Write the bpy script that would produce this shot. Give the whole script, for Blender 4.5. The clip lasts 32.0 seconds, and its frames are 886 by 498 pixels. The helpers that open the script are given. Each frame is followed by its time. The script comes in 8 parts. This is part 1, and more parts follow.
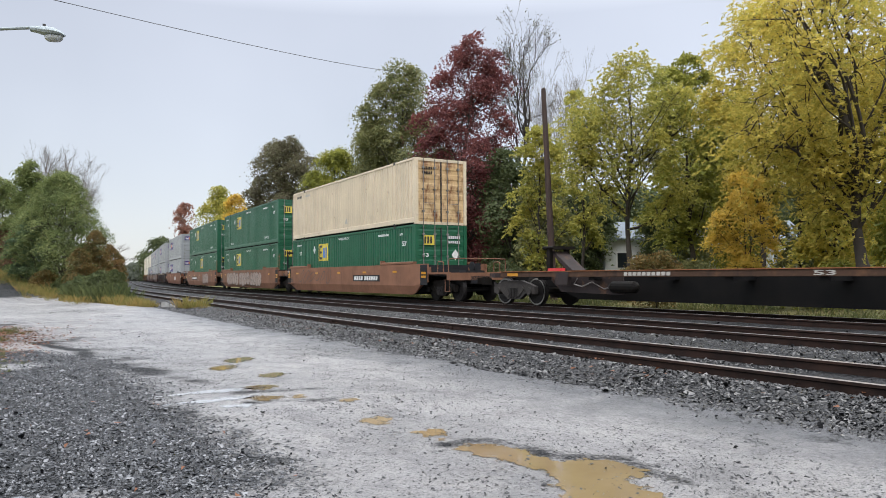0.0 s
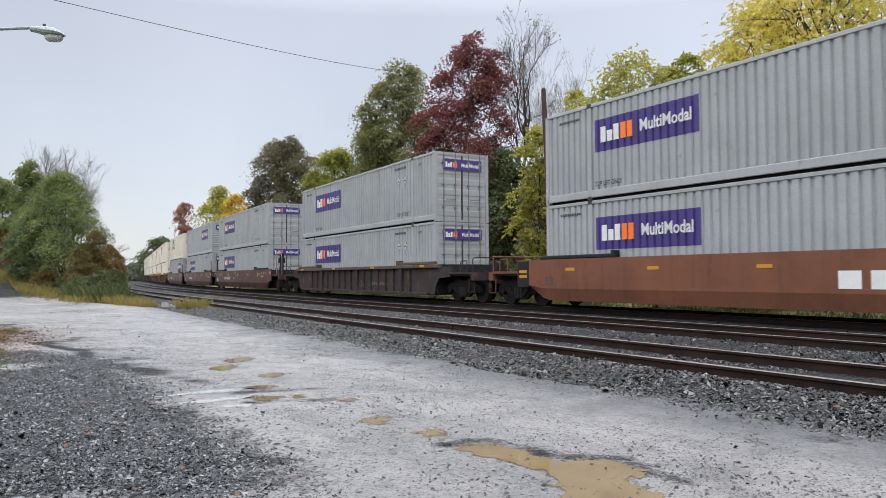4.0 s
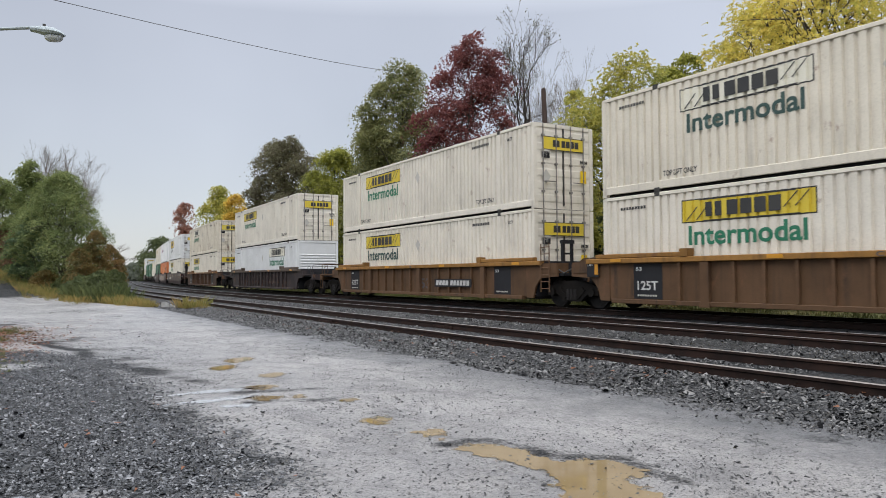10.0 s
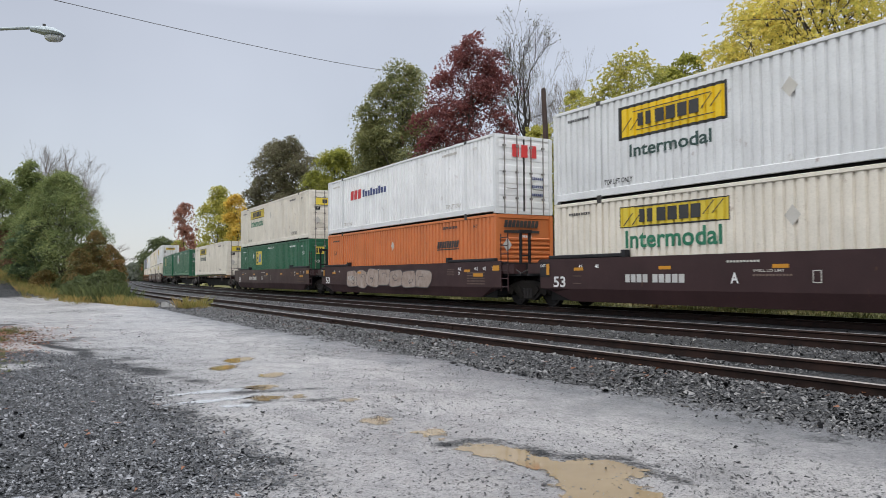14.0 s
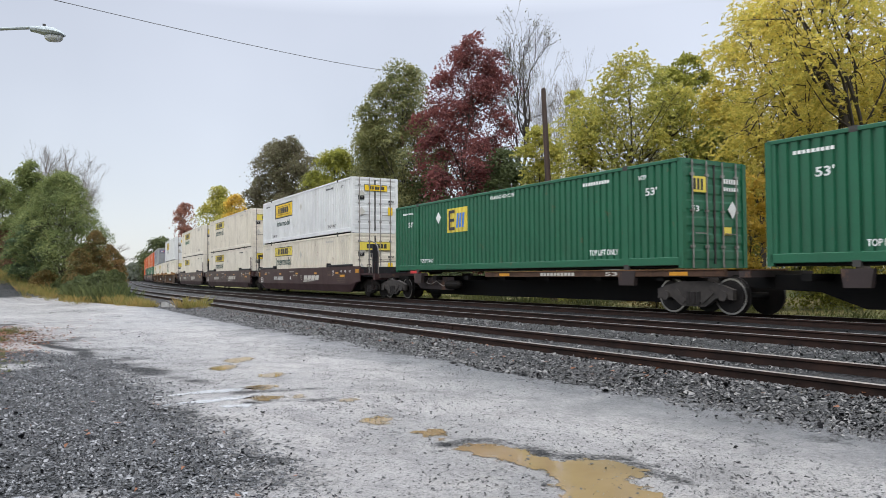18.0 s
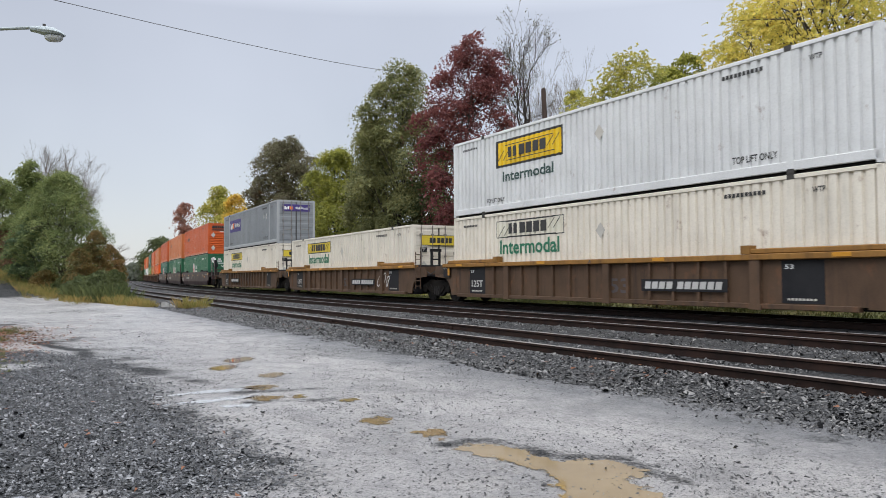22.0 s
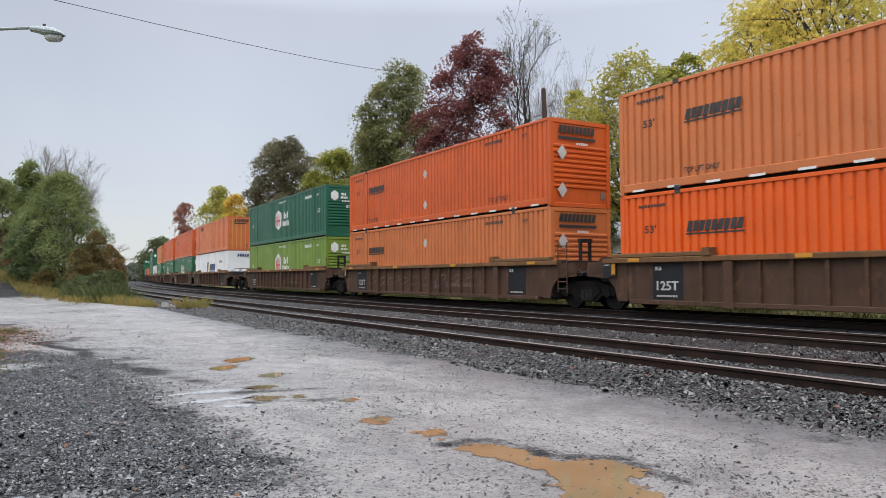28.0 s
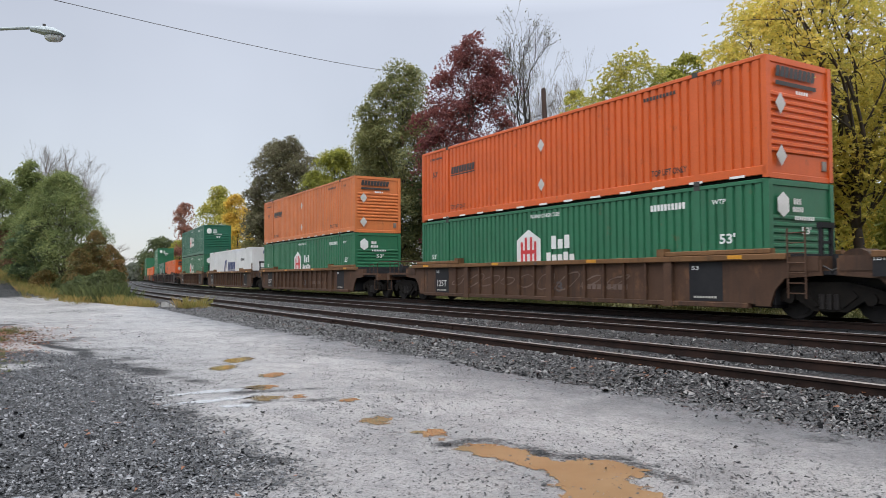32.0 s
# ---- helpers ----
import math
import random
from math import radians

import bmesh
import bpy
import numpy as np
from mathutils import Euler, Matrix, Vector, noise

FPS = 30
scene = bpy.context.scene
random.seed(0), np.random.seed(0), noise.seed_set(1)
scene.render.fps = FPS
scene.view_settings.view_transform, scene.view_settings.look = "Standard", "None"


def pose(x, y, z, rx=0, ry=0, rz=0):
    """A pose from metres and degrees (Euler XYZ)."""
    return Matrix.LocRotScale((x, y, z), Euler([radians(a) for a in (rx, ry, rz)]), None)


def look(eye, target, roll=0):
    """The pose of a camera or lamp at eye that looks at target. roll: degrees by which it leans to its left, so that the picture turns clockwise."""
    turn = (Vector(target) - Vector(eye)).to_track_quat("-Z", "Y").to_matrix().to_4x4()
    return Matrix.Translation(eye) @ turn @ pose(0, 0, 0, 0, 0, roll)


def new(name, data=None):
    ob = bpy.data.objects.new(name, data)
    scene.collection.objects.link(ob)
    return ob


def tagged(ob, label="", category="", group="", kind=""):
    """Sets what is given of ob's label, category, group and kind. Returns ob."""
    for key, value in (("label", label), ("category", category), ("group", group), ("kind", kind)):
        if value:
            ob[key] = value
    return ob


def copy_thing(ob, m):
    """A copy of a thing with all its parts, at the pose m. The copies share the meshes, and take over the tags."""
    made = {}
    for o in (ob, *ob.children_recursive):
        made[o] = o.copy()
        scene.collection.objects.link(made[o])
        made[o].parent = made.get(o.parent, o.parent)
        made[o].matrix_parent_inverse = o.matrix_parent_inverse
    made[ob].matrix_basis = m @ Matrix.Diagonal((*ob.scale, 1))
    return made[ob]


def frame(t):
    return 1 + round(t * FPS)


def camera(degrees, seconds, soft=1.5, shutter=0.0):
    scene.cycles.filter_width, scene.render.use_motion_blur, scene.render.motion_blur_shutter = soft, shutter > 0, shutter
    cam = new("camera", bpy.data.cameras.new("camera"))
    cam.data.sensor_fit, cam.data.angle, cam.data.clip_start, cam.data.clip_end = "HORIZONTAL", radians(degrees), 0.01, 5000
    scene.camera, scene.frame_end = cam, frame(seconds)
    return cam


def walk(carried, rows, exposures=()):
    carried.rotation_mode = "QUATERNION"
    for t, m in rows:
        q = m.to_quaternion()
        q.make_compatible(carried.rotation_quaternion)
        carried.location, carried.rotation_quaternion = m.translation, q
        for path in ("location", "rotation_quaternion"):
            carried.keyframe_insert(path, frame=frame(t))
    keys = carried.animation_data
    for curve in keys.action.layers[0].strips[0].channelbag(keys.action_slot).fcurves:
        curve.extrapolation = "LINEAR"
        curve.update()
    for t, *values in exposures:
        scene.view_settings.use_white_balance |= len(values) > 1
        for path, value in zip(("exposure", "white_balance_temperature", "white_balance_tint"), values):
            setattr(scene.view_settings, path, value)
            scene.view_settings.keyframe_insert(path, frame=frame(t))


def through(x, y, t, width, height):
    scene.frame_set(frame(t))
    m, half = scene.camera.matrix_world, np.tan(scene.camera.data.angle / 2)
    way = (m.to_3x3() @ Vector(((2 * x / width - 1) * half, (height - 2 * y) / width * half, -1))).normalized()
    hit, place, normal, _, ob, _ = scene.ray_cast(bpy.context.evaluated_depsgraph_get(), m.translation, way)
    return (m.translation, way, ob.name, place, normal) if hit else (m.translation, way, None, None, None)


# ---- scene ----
# ---- camera: stands still on the road beside the line ----
cam = camera(63.013, 32.0, soft=0.6, shutter=0.06)
EYE = Vector((0.0, 0.0, 1.30))
TILT = radians(2.127)
AIM = look(EYE, EYE + Vector((0, math.cos(TILT), math.sin(TILT))), -0.304)
# the camera darkens its picture while pale containers fill it
walk(cam, [(0.0, AIM), (32.0, AIM)], [(0, 0.10), (3, 0.08), (6, -0.02), (9, -0.14), (12, -0.18), (13, -0.18), (14.5, -0.1), (17, 0.0), (18, 0.1), (19, -0.02), (20, -0.12), (22, -0.08), (25, -0.05), (28, -0.08), (30, -0.03), (31, -0.1), (32, -0.03)])
RAIL = 0.264          # height of the rail heads over the road

# ---- light: an overcast autumn day, wet ground ----
world = bpy.data.worlds.new("overcast_sky")
scene.world = world
world.use_nodes = True
wn, wl = world.node_tree.nodes, world.node_tree.links
wn.clear()
w_out = wn.new("ShaderNodeOutputWorld")
w_bg = wn.new("ShaderNodeBackground")
w_sky = wn.new("ShaderNodeTexSky")
w_sky.sky_type = "NISHITA"
w_sky.sun_disc = False
w_sky.sun_elevation = radians(52)
w_sky.sun_rotation = radians(215)
w_geo = wn.new("ShaderNodeTexCoord")
w_sep = wn.new("ShaderNodeSeparateXYZ")
w_up = wn.new("ShaderNodeValToRGB")
w_up.color_ramp.elements[0].position, w_up.color_ramp.elements[0].color = 0.0, (0.655, 0.665, 0.695, 1)
w_up.color_ramp.elements[1].position, w_up.color_ramp.elements[1].color = 1.0, (3.3, 3.35, 3.45, 1)
e = w_up.color_ramp.elements.new(0.12)
e.color = (0.60, 0.615, 0.66, 1)
e = w_up.color_ramp.elements.new(0.34)
e.color = (0.595, 0.615, 0.68, 1)
e = w_up.color_ramp.elements.new(0.6)
e.color = (2.1, 2.15, 2.25, 1)
w_noise = wn.new("ShaderNodeTexNoise")
w_noise.inputs["Scale"].default_value = 2.8
w_noise.inputs["Detail"].default_value = 3
w_map = wn.new("ShaderNodeMapRange")
w_map.inputs["To Min"].default_value, w_map.inputs["To Max"].default_value = 0.83, 1.15
w_mul = wn.new("ShaderNodeMix")
w_mul.data_type, w_mul.blend_type = "RGBA", "MULTIPLY"
w_mul.inputs["Factor"].default_value = 1.0
w_side = wn.new("ShaderNodeMapRange")
w_side.inputs["From Min"].default_value, w_side.inputs["From Max"].default_value = -0.55, 0.5
w_side.inputs["To Min"].default_value, w_side.inputs["To Max"].default_value = 0.88, 1.08
w_tilt = wn.new("ShaderNodeMath")
w_tilt.operation = "MULTIPLY"
w_mix = wn.new("ShaderNodeMix")
w_mix.data_type = "RGBA"
w_mix.inputs["Factor"].default_value = 0.04
wl.new(w_geo.outputs["Generated"], w_sep.inputs[0])
wl.new(w_sep.outputs["Z"], w_up.inputs["Fac"])
wl.new(w_geo.outputs["Generated"], w_noise.inputs["Vector"])
wl.new(w_noise.outputs["Fac"], w_map.inputs["Value"])
wl.new(w_up.outputs["Color"], w_mul.inputs["A"])
wl.new(w_sep.outputs["X"], w_side.inputs["Value"])
wl.new(w_side.outputs["Result"], w_tilt.inputs[0])
wl.new(w_map.outputs["Result"], w_tilt.inputs[1])
wl.new(w_tilt.outputs[0], w_mul.inputs["B"])
wl.new(w_mul.outputs["Result"], w_mix.inputs["A"])
wl.new(w_sky.outputs["Color"], w_mix.inputs["B"])
wl.new(w_mix.outputs["Result"], w_bg.inputs["Color"])
w_bg.inputs["Strength"].default_value = 1.0
wl.new(w_bg.outputs[0], w_out.inputs[0])
sun_data = bpy.data.lights.new("sun", "SUN")
sun_data.energy, sun_data.angle, sun_data.color = 1.0, radians(40), (1.0, 0.97, 0.93)
sun = new("sun", sun_data)
sun.matrix_world = look((-20, -35, 60), (0, 10, 0))


# ---- mesh helpers ----
class Geo:
    """Vertices and faces of one mesh, gathered piece by piece."""

    def __init__(self):
        self.v, self.f = [], []

    def box(self, x0, y0, z0, x1, y1, z1):
        n = len(self.v)
        self.v += [(x, y, z) for z in (z0, z1) for y in (y0, y1) for x in (x0, x1)]
        self.f += [tuple(n + i for i in q) for q in
                   ((0, 2, 3, 1), (4, 5, 7, 6), (0, 1, 5, 4), (2, 6, 7, 3), (0, 4, 6, 2), (1, 3, 7, 5))]
        return self

    def soft_box(self, x0, y0, z0, x1, y1, z1, c=0.02):
        """A box with chamfered long edges along x."""
        ring = [(y0 + c, z0), (y1 - c, z0), (y1, z0 + c), (y1, z1 - c), (y1 - c, z1), (y0 + c, z1), (y0, z1 - c), (y0, z0 + c)]
        return self.loft([[(x, y, z) for y, z in ring] for x in (x0, x1)], True)

    def slab(self, outline, y0, y1):
        """An outline in x and z, made solid from y0 to y1."""
        n, k = len(self.v), len(outline)
        self.v += [(x, y0, z) for x, z in outline] + [(x, y1, z) for x, z in outline]
        self.f += [tuple(range(n, n + k)), tuple(range(n + 2 * k - 1, n + k - 1, -1))]
        self.f += [(n + i, n + k + i, n + k + (i + 1) % k, n + (i + 1) % k) for i in range(k)]
        return self

    def loft(self, rings, caps=False, closed=True):
        n, k = len(self.v), len(rings[0])
        for r in rings:
            self.v += [tuple(p) for p in r]
        for j in range(len(rings) - 1):
            a = n + j * k
            for i in range(k if closed else k - 1):
                i2 = (i + 1) % k
                self.f.append((a + i, a + i2, a + k + i2, a + k + i))
        if caps:
            self.f += [tuple(range(n + k - 1, n - 1, -1)), tuple(range(n + (len(rings) - 1) * k, n + len(rings) * k))]
        return self

    def tube(self, points, radii, sides=6):
        pts = [Vector(p) for p in points]
        if not hasattr(radii, "__len__"):
            radii = [radii] * len(pts)
        rings = []
        for i, p in enumerate(pts):
            d = (pts[min(i + 1, len(pts) - 1)] - pts[max(i - 1, 0)]).normalized()
            a = d.cross(Vector((0.31, 0.17, 1)) if abs(d.z) < 0.9 else Vector((1, 0.2, 0))).normalized()
            b = d.cross(a)
            rings.append([p + radii[i] * (math.cos(2 * math.pi * k / sides) * a + math.sin(2 * math.pi * k / sides) * b) for k in range(sides)])
        return self.loft(rings, True)

    def wheel(self, y0, y1, r, x=0.0, z=0.0, sides=20):
        return self.loft([[(x + r * math.cos(2 * math.pi * k / sides), y, z + r * math.sin(2 * math.pi * k / sides)) for k in range(sides)] for y in (y0, y1)], True)

    def mesh(self, name):
        me = bpy.data.meshes.new(name)
        me.from_pydata(self.v, [], self.f)
        b = bmesh.new()
        b.from_mesh(me)
        bmesh.ops.recalc_face_normals(b, faces=b.faces)
        b.to_mesh(me)
        b.free()
        return me


def quick_mesh(name, verts, faces):
    """A large mesh from arrays: verts (n, 3), faces (m, 3) or (m, 4)."""
    me = bpy.data.meshes.new(name)
    m, k = faces.shape
    me.vertices.add(len(verts))
    me.vertices.foreach_set("co", np.ascontiguousarray(verts, dtype=np.float32).ravel())
    me.loops.add(m * k)
    me.loops.foreach_set("vertex_index", np.ascontiguousarray(faces, dtype=np.int32).ravel())
    me.polygons.add(m)
    me.polygons.foreach_set("loop_start", np.arange(0, m * k, k, dtype=np.int32))
    me.update(calc_edges=True)
    return me


MESHES = {}


def cached(key, make):
    if key not in MESHES:
        made = make()
        MESHES[key] = made.mesh(key) if isinstance(made, Geo) else made
        if not MESHES[key].materials:
            MESHES[key].materials.append(None)
    return MESHES[key]


def part(name, data, material, parent, label="", at=None, turn=None):
    """Links a mesh as one part under a thing or under another part."""
    if isinstance(data, Geo):
        data = data.mesh(name)
    if not data.materials:
        data.materials.append(None)
    ob = new(name, data)
    ob.material_slots[0].link = "OBJECT"
    ob.material_slots[0].material = material
    ob.parent = parent
    if at is not None:
        ob.location = at
    if turn is not None:
        ob.rotation_euler = turn
    if label:
        ob["label"] = label
    return ob


def thing(name, label, category, group="", kind="", data=None, material=None):
    if isinstance(data, Geo):
        data = data.mesh(name)
    ob = new(name, data)
    if material is not None:
        data.materials.append(material)
    return tagged(ob, label, category, group, kind)


# ---- the line: curvature along it, eased into a straight far away ----
KNOT_S = np.array([-900, -200, -100, -40, 0, 40, 80, 120, 170, 230, 300, 500, 1500], float)
KNOT_K = np.array([0, 0, 2.22, 2.22, 0.851, 1.419, 1.252, -0.181, 0.058, 0.171, 0.182, 0.18, 0.18]) * 1e-3
LINE_S = np.arange(-900, 1500, 0.5)
kap = np.interp(LINE_S, KNOT_S, KNOT_K)
mid = 1800
turned = np.concatenate([[0], np.cumsum((kap[1:] + kap[:-1]) / 4)])
turned += radians(-30.639) - turned[mid]
LINE_X = np.concatenate([[0], np.cumsum((np.sin(turned[1:]) + np.sin(turned[:-1])) / 4)])
LINE_Y = np.concatenate([[0], np.cumsum((np.cos(turned[1:]) + np.cos(turned[:-1])) / 4)])
LINE_X -= LINE_X[mid]
LINE_Y += 31.458 - LINE_Y[mid]
LINE_A = turned


def on_line(s, o=0.0):
    """The place s metres back along the train's track, o metres from its middle towards the road."""
    a = np.interp(s, LINE_S, LINE_A)
    return np.interp(s, LINE_S, LINE_X) - o * np.cos(a), np.interp(s, LINE_S, LINE_Y) + o * np.sin(a)


def line_coords(x, y):
    """s and o of points of the plan."""
    ss = np.arange(-420, 900, 4.0)
    px, py = on_line(ss)
    x, y = np.atleast_1d(np.asarray(x, float)), np.atleast_1d(np.asarray(y, float))
    best = np.argmin((x[:, None] - px[None]) ** 2 + (y[:, None] - py[None]) ** 2, axis=1)
    s0 = ss[best]
    for _ in range(2):
        a = np.interp(s0, LINE_S, LINE_A)
        qx, qy = on_line(s0)
        s0 = s0 + (x - qx) * np.sin(a) + (y - qy) * np.cos(a)
    a = np.interp(s0, LINE_S, LINE_A)
    qx, qy = on_line(s0)
    return s0, -(x - qx) * np.cos(a) + (y - qy) * np.sin(a)


def ease(v):
    v = np.clip(v, 0, 1)
    return v * v * (3 - 2 * v)


def ground_z(x, y):
    s, o = line_coords(x, y)
    r = np.hypot(x, y)
    z = 1.75 * ease((o - 11.2) / 7) * ease((r - 36) / 26)
    z = z + 1.3 * ease((-o - 5) / 30)
    return z


def seen_at(px, d):
    """Plan x of a thing d metres ahead, px across the picture."""
    return (px - 784) / 1279.0 * d
# ---- materials ----
def nodes_of(name):
    m = bpy.data.materials.new(name)
    m.use_nodes = True
    n, l = m.node_tree.nodes, m.node_tree.links
    n.clear()
    out = n.new("ShaderNodeOutputMaterial")
    p = n.new("ShaderNodeBsdfPrincipled")
    l.new(p.outputs[0], out.inputs[0])
    return m, n, l, p


def rgb(c):
    return (c[0], c[1], c[2], 1)


def noise_node(n, l, vec, scale, detail=4, rough=0.6, stretch=None):
    t = n.new("ShaderNodeTexNoise")
    t.inputs["Scale"].default_value = scale
    t.inputs["Detail"].default_value = detail
    t.inputs["Roughness"].default_value = rough
    if stretch:
        mp = n.new("ShaderNodeMapping")
        mp.inputs["Scale"].default_value = stretch
        l.new(vec, mp.inputs["Vector"])
        vec = mp.outputs[0]
    l.new(vec, t.inputs["Vector"])
    return t.outputs["Fac"]


def ramp(n, l, fac, a, b):
    r = n.new("ShaderNodeMapRange")
    r.inputs["From Min"].default_value, r.inputs["From Max"].default_value = a, b
    l.new(fac, r.inputs["Value"])
    return r.outputs["Result"]


def blend(n, l, fac, a, b, how="MIX"):
    m = n.new("ShaderNodeMix")
    m.data_type, m.blend_type = "RGBA", how
    for key, v in (("Factor", fac), ("A", a), ("B", b)):
        if isinstance(v, (tuple, list)):
            m.inputs[key].default_value = v
        elif isinstance(v, (int, float)):
            m.inputs[key].default_value = v
        else:
            l.new(v, m.inputs[key])
    return m.outputs["Result"]


def times(n, l, a, b, how="MULTIPLY"):
    m = n.new("ShaderNodeMath")
    m.operation = how
    for i, v in enumerate((a, b)):
        if isinstance(v, (int, float)):
            m.inputs[i].default_value = v
        else:
            l.new(v, m.inputs[i])
    return m.outputs[0]


def bump(n, l, p, height, strength, dist=0.02):
    b = n.new("ShaderNodeBump")
    b.inputs["Strength"].default_value, b.inputs["Distance"].default_value = strength, dist
    l.new(height, b.inputs["Height"])
    l.new(b.outputs[0], p.inputs["Normal"])


def surface(name, c1, c2, rough=0.5, metal=0.0, scale=1.2, fine=30, relief=0.15, streak=None, streaks=0.0,
            spot=None, spots=0.0, vary=0.06, stretch=None, gloss=0.5):
    """Paint, metal, wood or stone: two tones at two scales, streaks that run down, spots of rust or dirt."""
    m, n, l, p = nodes_of(name)
    vec = n.new("ShaderNodeTexCoord").outputs["Object"]
    big = noise_node(n, l, vec, scale, 5, stretch=stretch)
    col = blend(n, l, ramp(n, l, big, 0.35, 0.68), rgb(c1), rgb(c2))
    small = noise_node(n, l, vec, fine, 3)
    col = blend(n, l, times(n, l, ramp(n, l, small, 0.45, 0.75), 0.25), col, rgb([v * 0.6 for v in c2]))
    if streaks:
        st = noise_node(n, l, vec, 1.0, 5, 0.65, (5.0, 5.0, 0.35))
        st2 = noise_node(n, l, vec, 0.7, 3)
        f = times(n, l, times(n, l, ramp(n, l, st, 0.5, 0.72), ramp(n, l, st2, 0.35, 0.65)), streaks)
        col = blend(n, l, f, col, rgb(streak))
    if spots:
        sp = noise_node(n, l, vec, 2.6, 6, 0.7, (1.0, 1.0, 0.6))
        col = blend(n, l, times(n, l, ramp(n, l, sp, 0.64 - 0.1 * spots, 0.74 - 0.12 * max(0.0, spots - 1)), min(1.0, 0.5 + spots)), col, rgb(spot))
    info = n.new("ShaderNodeObjectInfo").outputs["Random"]
    if vary:
        v = n.new("ShaderNodeMapRange")
        v.inputs["To Min"].default_value, v.inputs["To Max"].default_value = 1 - vary, 1 + vary
        l.new(info, v.inputs["Value"])
        col = blend(n, l, 1.0, col, v.outputs["Result"], "MULTIPLY")
    l.new(col, p.inputs["Base Color"])
    r = n.new("ShaderNodeMapRange")
    r.inputs["To Min"].default_value, r.inputs["To Max"].default_value = max(0.05, rough - 0.12), min(1, rough + 0.14)
    l.new(big, r.inputs["Value"])
    l.new(r.outputs["Result"], p.inputs["Roughness"])
    p.inputs["Metallic"].default_value = metal
    p.inputs["Specular IOR Level"].default_value = gloss
    if relief:
        bump(n, l, p, small, relief, 0.01)
    return m


def foliage(name, colours, through=0.45):
    """Leaves in several tones, leaf by leaf and in patches."""
    m = bpy.data.materials.new(name)
    m.use_nodes = True
    n, l = m.node_tree.nodes, m.node_tree.links
    n.clear()
    out = n.new("ShaderNodeOutputMaterial")
    geo = n.new("ShaderNodeNewGeometry").outputs["Random Per Island"]
    vec = n.new("ShaderNodeTexCoord").outputs["Object"]
    patch = noise_node(n, l, vec, 0.45, 3)
    fac = times(n, l, times(n, l, geo, 0.55), times(n, l, ramp(n, l, patch, 0.3, 0.7), 0.45), "ADD")
    cr = n.new("ShaderNodeValToRGB")
    els = cr.color_ramp.elements
    for i, c in enumerate(colours):
        q = i / max(1, len(colours) - 1)
        e = els[0] if i == 0 else els[1] if i == len(colours) - 1 else els.new(q)
        e.position, e.color = q, rgb(c)
    l.new(fac, cr.inputs["Fac"])
    p = n.new("ShaderNodeBsdfPrincipled")
    p.inputs["Roughness"].default_value = 0.6
    p.inputs["Specular IOR Level"].default_value = 0.25
    l.new(cr.outputs["Color"], p.inputs["Base Color"])
    tr = n.new("ShaderNodeBsdfTranslucent")
    l.new(cr.outputs["Color"], tr.inputs["Color"])
    mx = n.new("ShaderNodeMixShader")
    mx.inputs[0].default_value = through
    l.new(p.outputs[0], mx.inputs[1])
    l.new(tr.outputs[0], mx.inputs[2])
    l.new(mx.outputs[0], out.inputs[0])
    return m


RUST, GRIME = (0.16, 0.06, 0.025), (0.10, 0.085, 0.07)


def box_paint(name, c, rust=0.1, dirt=0.25, rough=0.42):
    d = [v * 0.86 for v in c]
    return surface(name, c, d, rough, 0, 0.7, 24, 0.06, GRIME if rust < 0.3 else (0.24, 0.12, 0.05), dirt, RUST, rust, 0.04)


M = {}
M["white"] = box_paint("white_container_paint", (0.67, 0.68, 0.685), 0.02, 0.08)
M["cream"] = box_paint("cream_container_paint", (0.68, 0.625, 0.525), 0.2, 0.4)
M["ivory"] = box_paint("ivory_container_paint", (0.71, 0.66, 0.57), 0.16, 0.3)
M["stained"] = box_paint("stained_container_paint", (0.66, 0.60, 0.49), 0.7, 0.8)
M["beige"] = box_paint("beige_container_paint", (0.68, 0.575, 0.42), 0.1, 0.25)
M["rusty"] = surface("rusty_beige_paint", (0.64, 0.46, 0.25), (0.55, 0.36, 0.17), 0.5, 0, 0.9, 24, 0.1, (0.30, 0.12, 0.035), 0.9, (0.17, 0.06, 0.022), 1.7, 0.04)
M["emp"] = box_paint("dark_green_paint", (0.010, 0.102, 0.050), 0.02, 0.15)
M["grey"] = box_paint("light_grey_paint", (0.335, 0.352, 0.365), 0.03, 0.2)
M["steel"] = box_paint("mid_grey_paint", (0.215, 0.232, 0.252), 0.03, 0.2)
M["midgrey"] = box_paint("middling_grey_paint", (0.29, 0.305, 0.315), 0.03, 0.2)
M["orange"] = box_paint("orange_paint", (0.58, 0.100, 0.016), 0.04, 0.15)
M["tan"] = box_paint("faded_orange_paint", (0.56, 0.165, 0.050), 0.05, 0.25)
M["flame"] = box_paint("bright_orange_paint", (0.72, 0.105, 0.008), 0.02, 0.1)
M["old"] = box_paint("weathered_orange_paint", (0.60, 0.15, 0.045), 0.55, 0.8)
M["amberrib"] = box_paint("yellowed_rib_paint", (0.58, 0.27, 0.06), 0.3, 0.5)
M["hub"] = box_paint("mid_green_paint", (0.020, 0.135, 0.066), 0.03, 0.2)
M["teal"] = box_paint("blue_green_paint", (0.02, 0.12, 0.085), 0.03, 0.2)
M["lime"] = box_paint("lime_green_paint", (0.165, 0.26, 0.04), 0.03, 0.2)
M["deep"] = box_paint("deep_green_paint", (0.008, 0.105, 0.06), 0.02, 0.1)
M["snow"] = box_paint("bright_white_paint", (0.79, 0.795, 0.80), 0.02, 0.08)
